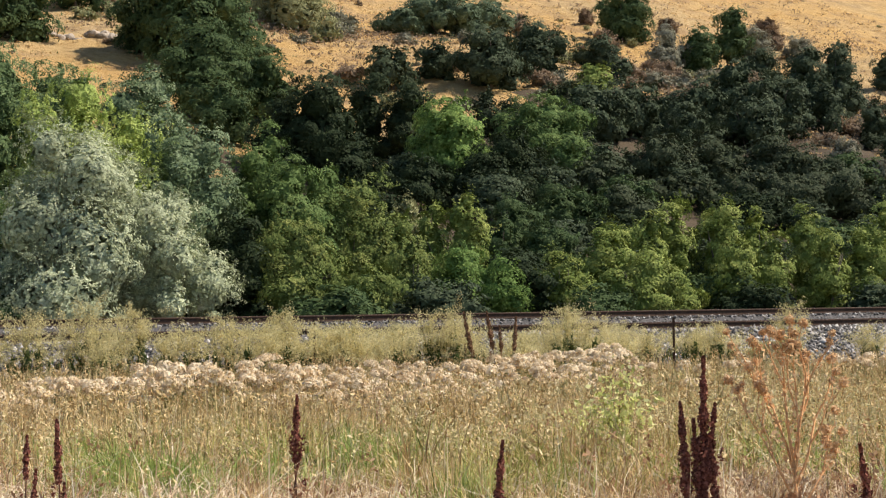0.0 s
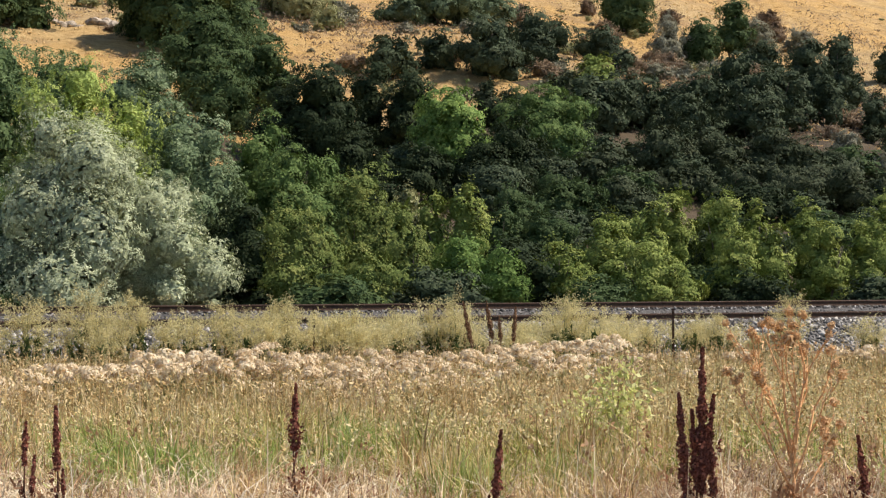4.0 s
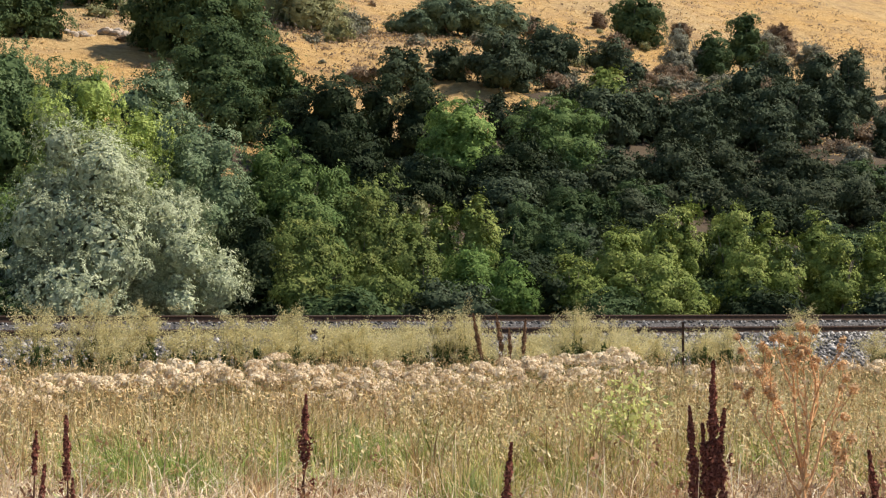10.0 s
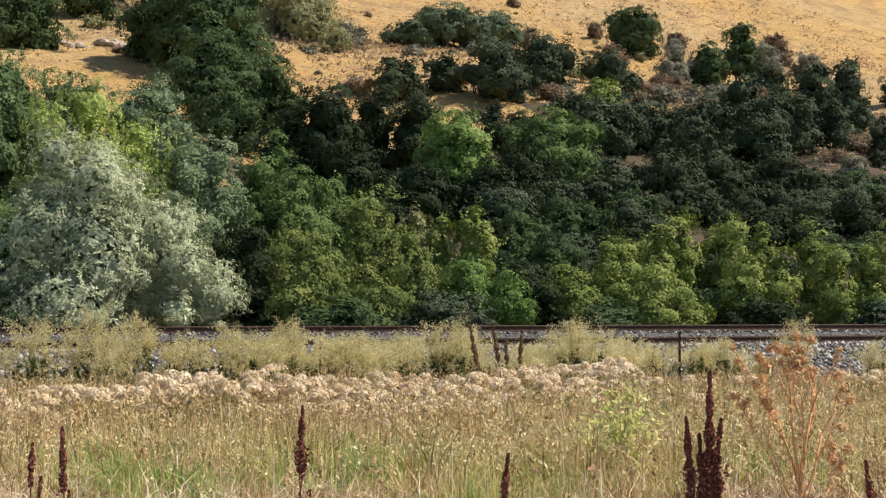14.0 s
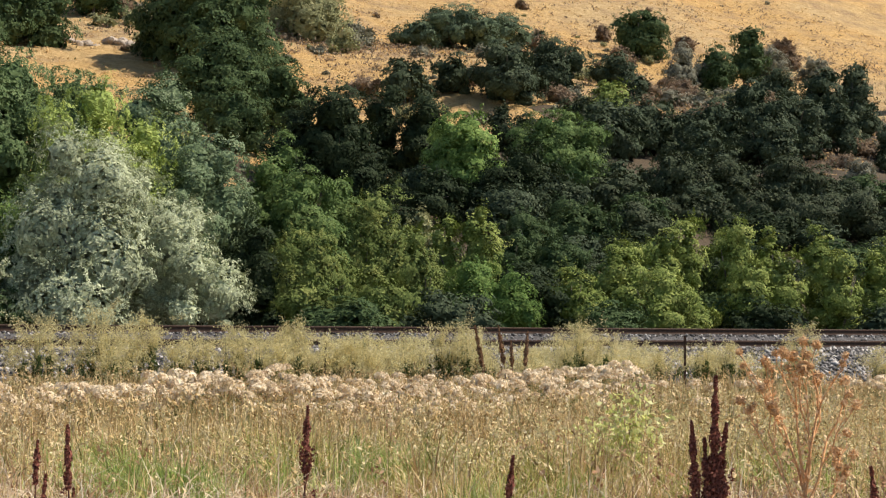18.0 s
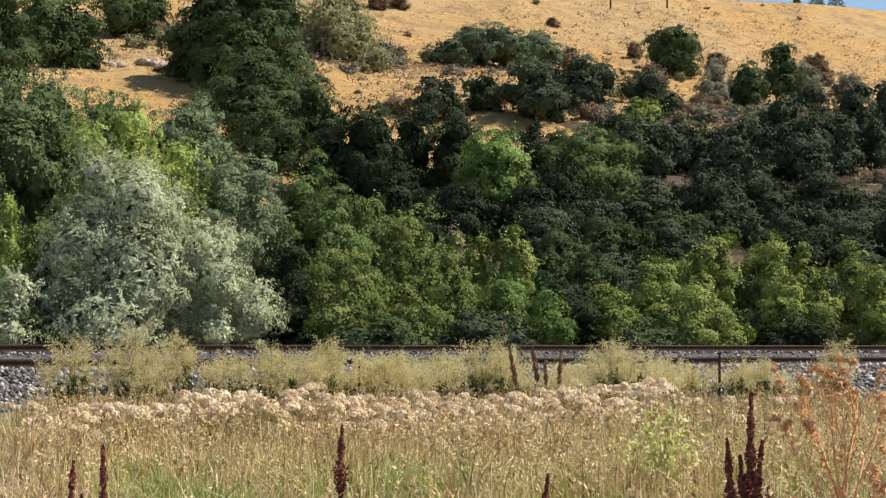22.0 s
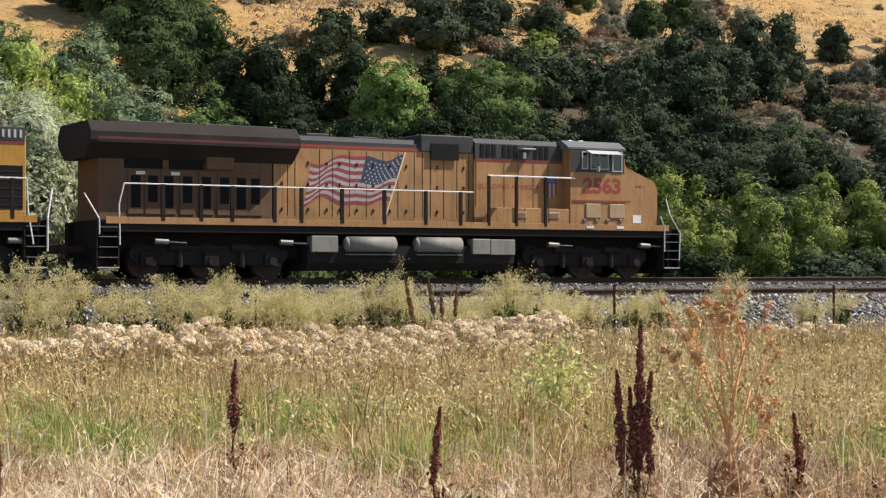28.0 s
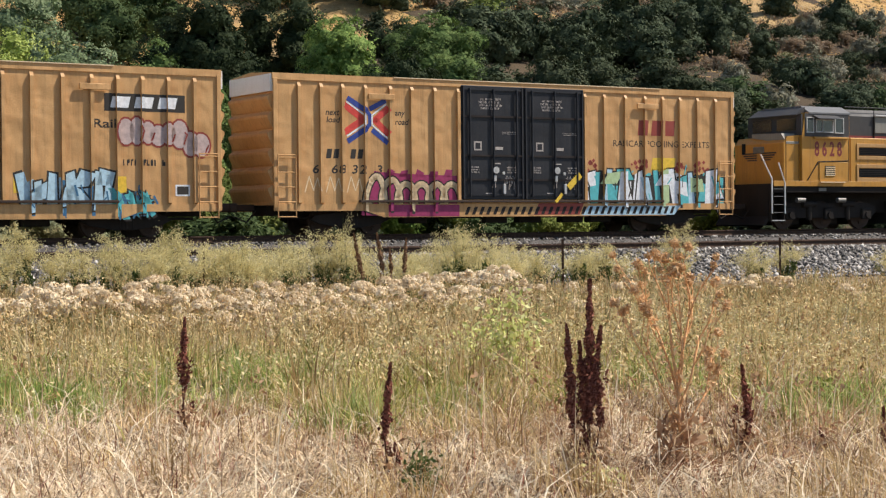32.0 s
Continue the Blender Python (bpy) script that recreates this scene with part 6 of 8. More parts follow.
# ---- the leading locomotive ----
def build_lead():
    car = tagged(new("locomotive"), "dusty faded yellow diesel locomotive with a painted flag", "locomotive", "train on the far track")
    Y = P_FADED
    loco_frame(car, -12.25, 8.35, Y, (-5.6, 1.95), 0.24, ((-8.75, (-2.0, 0.0, 2.0)), (5.0, (-2.0, 0.0, 2.0))))
    box_part("engine_hood", (-6.6, 1.0, -0.93, 0.93, 1.72, 4.2), Y, car, 0.03)
    box_part("radiator_compartment", (-12.2, -6.61, -0.93, 0.93, 1.72, 4.2), P_SOOT_SHADE, car, 0.03, "rear hood browned by soot and by painted shade of the wing")
    bm = bmesh.new()
    add_bar(bm, [(-0.93, 4.2), (0.93, 4.2), (0.93, 4.32), (0.72, 4.48), (-0.72, 4.48), (-0.93, 4.32)], -5.9, 1.0)
    part("hood_roof", bm, P_GREY, car, "dark grey roof")
    for s in (-1, 1):
        box_part("red_band", (-5.85, 0.9, s * 0.932, s * 0.94, 4.1, 4.2), P_CAR_RED, car, 0)
    bm = bmesh.new()
    add_bar(bm, [(-0.93, 3.55), (0.93, 3.55), (1.5, 3.98), (1.55, 4.05), (1.55, 4.3), (1.25, 4.62), (-1.25, 4.62), (-1.55, 4.3), (-1.55, 4.05), (-1.5, 3.98)], -12.62, -5.95)
    part("radiator_wing", bm, P_BROWNGREY, car, "overhanging sooty radiator housing")
    for s in (-1, 1):
        box_part("red_band", (-12.4, -6.0, s * 1.552, s * 1.56, 4.07, 4.15), P_MAROON, car, 0)
        box_part("lower_band", (-12.4, -6.0, s * 1.552, s * 1.558, 3.99, 4.06), P_BROWNGREY, car, 0)
    for x0, x1 in ((-11.6, -9.1), (-8.9, -6.5)):
        box_part("roof_hatch", (x0, x1, -1.0, 1.0, 4.62, 4.68), P_GREY, car, 0.02)
    box_part("exhaust_hood", (-5.2, -4.4, -0.4, 0.4, 4.48, 4.6), P_GREY, car, 0.03)
    box_part("roof_fan", (-3.6, -2.7, -0.5, 0.5, 4.48, 4.55), P_GREY, car, 0.03)
    for x0, x1 in ((-11.4, -10.2), (-10.0, -8.9)):
        box_part("radiator_grille", (x0, x1, -0.95, -0.925, 3.28, 3.62), P_VOID, car, 0)
    box_part("sand_box", (-8.85, -7.95, -1.1, -0.92, 3.3, 3.75), P_SOOT_SHADE, car, 0.02)
    for k, x in enumerate((-11.05, -10.52, -10.02, -9.42, -8.82, -8.22, -7.95 + 0.28, -7.2)):
        d = box_part("hood_door", (x - 0.24, x + 0.24, -0.965, -0.925, 1.92, 3.22), P_SOOT_SHADE, car, 0.012)
        z0 = 2.12 + 0.16 * (k % 2)
        box_part("door_screen", (x - 0.15, x + 0.15, -0.972, -0.962, z0, 3.08), P_VOID, d, 0)
    for x in (-10.9, -9.8):
        box_part("white_plate", (x - 0.14, x + 0.14, -0.975, -0.965, 3.1, 3.2), P_WHITE, car, 0)
    door_seams(car, (-6.6, -6.1, -5.85, -5.0, -4.55, -3.95, -3.35, -2.75, -2.2, -1.6, -1.3, -1.0, -0.5, 0.0, 0.45), 0.93, 1.95, 4.05, P_VOID)
    latches(car, (-6.3, -5.4, -4.75, -4.3, -3.7, -3.1, -2.5, -1.9, -0.75, 0.25), 0.93, (2.1, 2.9, 3.55), P_BROWNGREY)
    box_part("hood_cabinet", (-1.4, 0.6, -1.0, 1.0, 4.1, 4.66), P_GREY, car, 0.03)
    box_part("air_intake", (-1.02, 0.02, -1.03, -0.99, 3.85, 4.38), P_VOID, car, 0)
    bm = bmesh.new()
    add_bar(bm, [(-1.05, 1.72), (1.05, 1.72), (1.05, 3.9), (-1.05, 3.9)], 0.6, 4.1)
    part("equipment_cabinet", bm, Y, car)
    bm = bmesh.new()
    add_bar(bm, [(-1.05, 3.9), (1.05, 3.9), (1.05, 4.45), (0.85, 4.62), (-0.85, 4.62), (-1.05, 4.45)], 0.62, 4.05)
    part("cabinet_roof", bm, P_GREY, car, "dark grey roof")
    for s in (-1, 1):
        box_part("red_band", (0.62, 4.05, s * 1.052, s * 1.06, 3.86, 3.95), P_RED, car, 0)
    for x in (0.9, 1.12, 1.34, 1.75, 1.97, 2.19, 3.0, 3.22, 3.44):
        box_part("louvre", (x - 0.07, x + 0.07, -1.07, -1.045, 4.0, 4.42), P_VOID, car, 0)
    box_part("sun_bracket", (2.35, 2.85, -1.3, -1.05, 4.3, 4.33), P_WHITE, car, 0)
    box_part("white_plate", (2.5, 2.62, -1.07, -1.055, 4.0, 4.2), P_WHITE, car, 0)
    door_seams(car, (0.65, 1.75, 2.3, 2.9, 3.5), 1.05, 2.35, 3.85, P_VOID)
    sprayed("slogan", lettering("BUILDING AMERICA", 0.75, 3.15, 2.95, 3.12), P_CAR_RED, car, 1.05, 1, label="dark red slogan letters")
    shield(car, 3.3, 3.85, 2.7, 3.45, 1.05)
    # side lockers along the walkway
    for x0, x1 in ((1.2, 2.3), (2.3, 3.25), (3.25, 4.2)):
        box_part("walkway_locker", (x0, x1 - 0.02, -1.48, -1.0, 1.72, 2.32), Y, car, 0.015)
    bm = bmesh.new()
    add_prism(bm, [(0.75, 1.72), (1.2, 1.72), (1.2, 2.3)], -1.48, -1.0)
    part("locker_step", bm, Y, car)
    for x in (2.15, 3.45):
        g = box_part("locker_vent", (x - 0.22, x + 0.22, -1.5, -1.475, 1.98, 2.2), P_LID, car, 0.01)
        for k in range(3):
            box_part("vent_slat", (x - 0.18, x + 0.18, -1.512, -1.498, 2.01 + k * 0.06, 2.035 + k * 0.06), Y, g, 0)
    # cab and nose
    bm = bmesh.new()
    add_prism(bm, [(4.1, 1.72), (6.4, 1.72), (6.4, 3.8), (6.28, 4.42), (4.1, 4.42)], -1.5, 1.5)
    part("cab", bm, [Y], car)
    bm = bmesh.new()
    add_bar(bm, [(-1.52, 4.36), (1.52, 4.36), (1.52, 4.42), (1.1, 4.66), (-1.1, 4.66), (-1.52, 4.42)], 4.0, 6.4)
    part("cab_roof", bm, P_ROOF, car, "grey cab roof")
    for s in (-1, 1):
        box_part("cab_band", (4.12, 6.33, s * 1.502, s * 1.508, 3.58, 4.36), P_GREY, car, 0)
    cab_windows(car, ((4.6, 4.78, 3.72, 4.25), (4.95, 5.28, 3.72, 4.22), (5.33, 5.62, 3.72, 4.22), (5.86, 6.2, 3.66, 4.28)), 1.506, P_LIGHTGREY)
    bm = bmesh.new()
    add_bar(bm, [(-1.51, 4.33), (-1.85, 4.2), (-1.85, 4.18), (-1.51, 4.3)], 4.75, 6.05)
    part("sunshade", bm, P_LIGHTGREY, car, "pale tilted window shade")
    box_part("mirror", (5.1, 5.16, -1.75, -1.62, 3.6, 3.78), P_LIGHTGREY, car, 0.01)
    for x in (4.95, 5.4):
        box_part("roof_antenna", (x - 0.08, x + 0.08, -0.3, -0.15, 4.66, 4.76), P_WHITE, car, 0.02)
    bm = bmesh.new()
    add_prism(bm, [(6.4, 1.72), (7.9, 1.72), (7.9, 3.1), (7.78, 3.3), (6.4, 3.82)], -1.42, 1.42)
    bmesh.ops.bevel(bm, geom=[e for e in bm.edges if abs(e.verts[0].co.x - e.verts[1].co.x) < 0.2 and e.verts[0].co.x > 7.7 and abs(e.verts[0].co.y - e.verts[1].co.y) < 0.1], offset=0.12, segments=2, affect="EDGES")
    part("nose", bm, Y, car)
    sprayed("road_number", lettering("2563", 4.62, 6.18, 2.85, 3.42, 0.0, 0.045), P_CAR_RED, car, 1.5, 1, label="large dark red number")
    sprayed("nose_mark", bars(6.85, 7.25, 3.1, 3.2, 1, 3), P_INK, car, 1.42, 1)
    for x0, x1 in ((4.72, 5.35), (5.7, 6.35)):
        box_part("battery_lid", (x0, x1, -1.54, -1.5, 2.03, 2.52), P_LID, car, 0.02, "dusty tan locker lid")
    for x in (4.6, 5.1, 5.55, 6.1):
        box_part("hinge", (x, x + 0.14, -1.55, -1.5, 1.9, 2.0), P_STEEL, car, 0.01)
    box_part("drip_rail", (4.2, 6.6, -1.53, -1.5, 2.58, 2.64), P_CAR_RED, car, 0)
    box_part("white_plate", (6.75, 7.1, -1.432, -1.42, 1.88, 2.16), P_WHITE, car, 0)
    box_part("nose_sill", (6.7, 8.1, -1.5, -1.42, 1.72, 1.8), Y, car, 0)
    for x in (4.75, 6.0):
        box_part("white_plate", (x, x + 0.3, -1.535, -1.522, 1.68, 1.76), P_WHITE, car, 0)
    # rails and steps
    for s in (-1, 1):
        handrail(car, "side_handrail", [(-11.72, s * 1.5, 1.0), (-11.75, s * 1.5, 2.2), (-11.6, s * 1.5, 2.8), (0.28, s * 1.5, 2.8)])
        for x in (-10.4, -9.2, -8.2, -6.8, -5.9, -4.5, -3.0, -1.5, -0.2):
            box_part("stanchion", (x - 0.06, x + 0.06, s * 1.47, s * 1.53, 1.72, 2.8), P_BLACKISH, car, 0)
        handrail(car, "locker_handrail", [(0.85, s * 1.5, 3.36), (4.3, s * 1.5, 3.36)], 0.03)
        for x in (0.88, 1.95, 3.1):
            box_part("stanchion", (x - 0.05, x + 0.05, s * 1.47, s * 1.53, 1.72, 3.36), P_BLACKISH, car, 0)
        handrail(car, "step_rail", [(8.7, s * 1.5, 0.6), (8.75, s * 1.5, 1.55), (8.3, s * 1.5, 2.2), (8.2, s * 1.4, 2.75)])
        handrail(car, "step_rail", [(8.05, s * 1.52, 0.9), (8.05, s * 1.52, 1.75), (7.9, s * 1.48, 2.15)])
        handrail(car, "step_rail", [(-12.35, s * 1.52, 1.3), (-12.35, s * 1.52, 1.75), (-12.7, s * 1.2, 2.5)])
    steps(car, 8.05, 8.72, 1)
    steps(car, -12.4, -11.75, -1)
    # tanks and boxes under the walkway
    box_part("equipment_box", (-5.53, -4.62, -1.48, -1.1, 0.82, 1.33), P_TANK, car, 0.02)
    box_part("equipment_box", (0.28, 0.95, -1.48, -1.1, 0.78, 1.28), P_TANK, car, 0.02)
    box_part("equipment_box", (0.97, 1.92, -1.48, -1.1, 0.76, 1.27), P_TANK, car, 0.02)
    for x0, x1 in ((-4.36, -2.52), (-1.85, -0.08)):
        bm = bmesh.new()
        add_tube(bm, (x0 + 0.08, -1.36, 1.08), (x1 - 0.08, -1.36, 1.08), 0.25, 18)
        add_tube(bm, (x0, -1.36, 1.08), (x0 + 0.08, -1.36, 1.08), 0.14, 18, 0.25)
        add_tube(bm, (x1 - 0.08, -1.36, 1.08), (x1, -1.36, 1.08), 0.25, 18, 0.14)
        part("air_reservoir", bm, P_TANK, car, "dusty grey cylindrical air tank", True)
        box_part("tank_shelf", (x0 + 0.05, x1 - 0.05, -1.5, -1.3, 0.74, 0.77), P_TANK, car, 0)
    for x in (-10.6, -6.55, 3.3, 7.1):
        bm = bmesh.new()
        add_tube(bm, (x, -1.34, 1.12), (x + 0.42, -1.34, 1.1), 0.09, 10)
        add_tube(bm, (x + 0.42, -1.34, 1.1), (x + 1.0, -1.34, 1.08), 0.03, 8)
        part("brake_cylinder", bm, P_STEEL, car)
    waving_flag(car, -1.95, -5.3, 2.4, 3.92, 0.93, 0.6, False, 0.55)
    seat_parts(car, -1.5)
    return car, -1.5


# ---- the second locomotive, running backwards ----
def build_second():
    car = tagged(new("locomotive"), "bright yellow diesel locomotive with a black radiator and painted flag", "locomotive", "train on the far track")
    Y = P_YELLOW
    loco_frame(car, -34.4, -13.9, Y, (-27.55, -20.4), 0.18, ((-31.2, (-2.0, 0.0, 2.0)), (-17.1, (-2.0, 0.0, 2.0))))
    box_part("tank_top_edge", (-27.5, -20.45, -1.37, -1.2, 0.92, 1.08), P_TANK, car, 0.02)
    # hood
    box_part("engine_hood", (-26.7, -14.15, -0.93, 0.93, 1.72, 4.12), Y, car, 0.03)
    bm = bmesh.new()
    add_bar(bm, [(-0.93, 4.12), (0.93, 4.12), (0.93, 4.2), (0.75, 4.32), (-0.75, 4.32), (-0.93, 4.2)], -26.7, -14.15)
    part("hood_roof", bm, P_GREY, car, "grey roof")
    for s in (-1, 1):
        box_part("red_band", (-26.6, -20.9, s * 0.932, s * 0.94, 4.02, 4.1), P_RED, car, 0)
        box_part("red_band", (-15.3, -14.2, s * 0.932, s * 0.94, 3.86, 3.94), P_RED, car, 0)
        box_part("roof_edge_panel", (-24.7, -21.25, s * 0.8, s * 1.0, 4.1, 4.33), P_LIGHTGREY, car, 0.04)
    box_part("rear_grey_panel", (-15.4, -14.18, -0.95, 0.95, 3.95, 4.36), P_GREY, car, 0.02)
    for k in range(6):
        x = -15.2 + k * 0.17
        box_part("louvre", (x, x + 0.07, -0.965, -0.945, 4.05, 4.28), P_LIGHTGREY, car, 0)
    bm = bmesh.new()
    add_bar(bm, [(-0.93, 3.35), (0.93, 3.35), (1.5, 3.9), (1.52, 4.2), (1.3, 4.5), (0.7, 4.6), (-0.7, 4.6), (-1.3, 4.5), (-1.52, 4.2), (-1.5, 3.9)], -20.75, -15.35)
    part("radiator_wing", bm, P_BLACKISH, car, "large black overhanging radiator housing")
    box_part("radiator_edge", (-20.7, -15.4, -1.36, -1.2, 4.46, 4.53), P_LIGHTGREY, car, 0.01)
    box_part("dynamic_brake", (-21.9, -20.7, -0.85, 0.85, 4.3, 4.62), P_BROWNGREY, car, 0.06)
    door_seams(car, (-26.2, -25.6, -25.0, -24.3, -23.7, -23.1, -22.5, -21.9, -21.3, -20.75, -20.1, -19.4, -18.7, -18.0, -16.4, -15.6), 0.93, 1.95, 4.0, P_BROWNGREY)
    latches(car, (-26.05, -25.45, -24.85, -24.15, -23.55, -22.95, -22.35, -21.75, -21.15, -20.6, -19.95, -19.25, -18.55, -16.25), 0.93, (2.0, 3.1, 3.8), P_BLACKISH)
    box_part("hood_doorway", (-17.22, -16.65, -0.945, -0.925, 1.95, 3.25), P_VOID, car, 0)
    g = box_part("rear_grille", (-15.47, -14.25, -0.955, -0.925, 2.0, 3.25), P_VOID, car, 0)
    for k in range(5):
        z = 2.1 + k * 0.24
        box_part("grille_bar", (-15.45, -14.27, -0.965, -0.953, z, z + 0.03), P_BROWNGREY, g, 0)
    box_part("hood_kick", (-26.7, -14.2, -0.97, -0.93, 1.72, 1.95), Y, car, 0.01)
    sprayed("slogan", lettering("BUILDING AMERICA", -20.5, -18.4, 2.62, 2.78), P_INK, car, 0.93, 1, label="dark slogan letters")
    shield(car, -18.24, -17.56, 2.2, 3.0, 0.93)
    # electrical cabinets
    box_part("inertial_filter", (-30.3, -27.9, -1.45, 1.45, 1.72, 3.5), Y, car, 0.03)
    for z0, z1 in ((2.82, 3.12), (1.98, 2.32)):
        g = box_part("filter_opening", (-29.85, -28.0, -1.46, -1.445, z0, z1), P_VOID, car, 0)
        for k in range(4):
            box_part("filter_slat", (-29.83, -28.02, -1.475, -1.46, z0 + 0.04 + k * 0.07, z0 + 0.055 + k * 0.07), P_BROWNGREY, g, 0)
        for d in ((-29.98, -27.9, z1 + 0.02, z1 + 0.16), (-29.98, -27.9, z0 - 0.16, z0 - 0.02), (-29.98, -29.87, z0 - 0.02, z1 + 0.02), (-27.99, -27.9, z0 - 0.02, z1 + 0.02)):
            box_part("filter_frame", (d[0], d[1], -1.485, -1.45, d[2], d[3]), P_FRAME, car, 0.008)
    for d in ((-27.86, -26.67, 3.42, 3.5), (-27.86, -26.67, 2.7, 2.78), (-27.86, -27.78, 2.78, 3.42), (-26.75, -26.67, 2.78, 3.42)):
        box_part("grid_frame", (d[0], d[1], -1.23, -1.2, d[2], d[3]), P_BROWNGREY, car, 0.008)
    box_part("brake_grid", (-27.88, -26.65, -1.2, 1.2, 2.7, 3.5), P_VOID, car, 0.02)
    box_part("grid_locker", (-27.88, -26.65, -1.3, 1.3, 1.72, 2.7), Y, car, 0.02)
    bm = bmesh.new()
    add_bar(bm, [(-1.2, 3.5), (1.2, 3.5), (1.2, 4.35), (0.95, 4.62), (-0.95, 4.62), (-1.2, 4.35)], -30.4, -25.8)
    part("electrical_housing", bm, P_GREY, car, "grey electrical housing behind the cab")
    box_part("red_band", (-30.3, -26.7, -1.21, -1.2, 3.52, 3.6), P_RED, car, 0)
    box_part("pale_hatch", (-28.75, -27.85, -1.24, -1.19, 3.72, 4.36), P_TANK, car, 0.01)
    box_part("hatch_hood", (-28.8, -27.8, -1.32, -1.19, 4.36, 4.42), P_LIGHTGREY, car, 0.01)
    box_part("dark_intake", (-27.5, -26.5, -1.23, -1.19, 3.62, 4.35), P_VOID, car, 0)
    # cab and nose, facing backwards
    bm = bmesh.new()
    add_prism(bm, [(-30.4, 1.72), (-32.85, 1.72), (-32.85, 3.5), (-32.7, 4.4), (-30.4, 4.4)], -1.5, 1.5)
    part("cab", bm, Y, car)
    for s in (-1, 1):
        box_part("cab_band", (-32.72, -30.42, s * 1.502, s * 1.508, 3.5, 4.38), P_GREY, car, 0)
    box_part("cab_front_band", (-32.87, -32.8, -1.48, 1.48, 3.55, 4.35), P_GREY, car, 0)
    box_part("windscreen", (-32.885, -32.865, -1.2, -0.15, 3.75, 4.2), P_GLASS, car, 0)
    box_part("windscreen", (-32.885, -32.865, 0.15, 1.2, 3.75, 4.2), P_GLASS, car, 0)
    bm = bmesh.new()
    add_bar(bm, [(-1.52, 4.36), (1.52, 4.36), (1.52, 4.42), (1.05, 4.68), (-1.05, 4.68), (-1.52, 4.42)], -32.5, -30.35)
    part("cab_roof", bm, P_ROOF, car, "grey cab roof")
    bm = bmesh.new()
    add_prism(bm, [(-32.51, 4.36), (-32.98, 4.3), (-32.98, 4.34), (-32.51, 4.62)], -1.3, 1.3)
    part("roof_brow", bm, P_GREY, car, "dark sloping brow above the windscreens")
    cab_windows(car, ((-32.6, -32.3, 3.68, 4.2), (-32.12, -31.85, 3.7, 4.12), (-31.8, -31.3, 3.7, 4.12), (-31.15, -30.75, 3.68, 4.2)), 1.506, P_LIGHTGREY)
    bm = bmesh.new()
    add_bar(bm, [(-1.51, 4.32), (-1.85, 4.18), (-1.85, 4.16), (-1.51, 4.29)], -32.3, -31.1)
    part("sunshade", bm, P_GREY, car, "tilted window shade")
    box_part("drip_edge", (-32.3, -30.5, -1.6, -1.5, 3.42, 3.5), Y, car, 0.01)
    bm = bmesh.new()
    add_prism(bm, [(-32.85, 1.72), (-33.65, 1.72), (-33.65, 3.25), (-33.45, 3.5), (-32.85, 3.56)], -1.36, 1.36)
    part("nose", bm, Y, car)
    bm = bmesh.new()
    add_bar(bm, [(-1.37, 3.3), (-1.1, 3.62), (0.5, 3.66), (0.5, 3.5), (-1.37, 3.22)], -33.55, -32.9)
    part("nose_hood", bm, P_TANK, car, "pale grey sloping cover on the nose")
    for s in (-1, 1):
        bm = bmesh.new()
        for k in range(4):
            z = 2.62 + 0.085 * k
            add_box(bm, -33.668, -33.65, min(s * 0.12, s * (0.95 - 0.1 * (3 - k))), max(s * 0.12, s * (0.95 - 0.1 * (3 - k))), z, z + 0.05)
        part("nose_emblem", bm, P_GREY, car, "dark winged emblem")
    box_part("class_light", (-33.69, -33.64, 0.75, 0.95, 2.9, 3.3), P_VOID, car, 0.02)
    box_part("headlight_box", (-33.7, -33.62, -0.3, 0.3, 2.9, 3.15), P_STEEL, car, 0.02)
    sprayed("road_number", lettering("8 6 2 8", -32.22, -30.8, 2.76, 3.34, 0.0, 0.03), P_RED, car, 1.5, 1, label="large dark red number")
    for x in (-33.55, -32.9, -30.45):
        box_part("panel_seam", (x, x + 0.016, -1.508 if x > -32.8 else -1.37, -1.36, 1.75, 3.48), P_BROWNGREY, car, 0)
    box_part("cab_locker", (-32.0, -30.5, -1.53, -1.5, 1.8, 2.55), Y, car, 0.015)
    v = box_part("locker_vent", (-31.7, -31.2, -1.545, -1.53, 2.02, 2.4), P_VOID, car, 0)
    for k in range(5):
        box_part("vent_slat", (-31.7, -31.2, -1.56, -1.545, 2.03 + k * 0.075, 2.065 + k * 0.075), P_CREAM, v, 0)
    tube_part("locker_brace", [(-32.6, -1.52, 1.85), (-32.05, -1.52, 2.55), (-30.5, -1.52, 2.6)], 0.022, P_BROWNGREY, car)
    tube_part("roof_rail", [(-30.3, -1.15, 4.7), (-26.0, -1.15, 4.7)], 0.02, P_GREY, car)
    for x in (-28.8, -27.1, -26.2):
        tube_part("conduit", [(x, -1.23, 3.5), (x, -1.23, 4.6)], 0.02, P_BLACKISH, car)
    box_part("roof_box", (-26.9, -25.85, -0.9, 0.9, 4.55, 4.74), P_GREY, car, 0.03)
    box_part("locker_step", (-32.0, -30.7, -1.6, -1.52, 1.76, 1.8), P_CREAM, car, 0)
    # rails and steps
    for s in (-1, 1):
        handrail(car, "side_handrail", [(-25.8, s * 1.5, 2.87), (-14.3, s * 1.5, 2.87), (-14.25, s * 1.5, 1.9), (-14.1, s * 1.5, 1.0)])
        for k in range(9):
            x = -25.75 + k * 1.38
            box_part("stanchion", (x - 0.055, x + 0.055, s * 1.47, s * 1.53, 1.72, 2.87), P_BLACKISH, car, 0)
        handrail(car, "step_rail", [(-34.4, s * 1.52, 0.6), (-34.4, s * 1.52, 1.9), (-34.75, s * 1.3, 2.8)], 0.028)
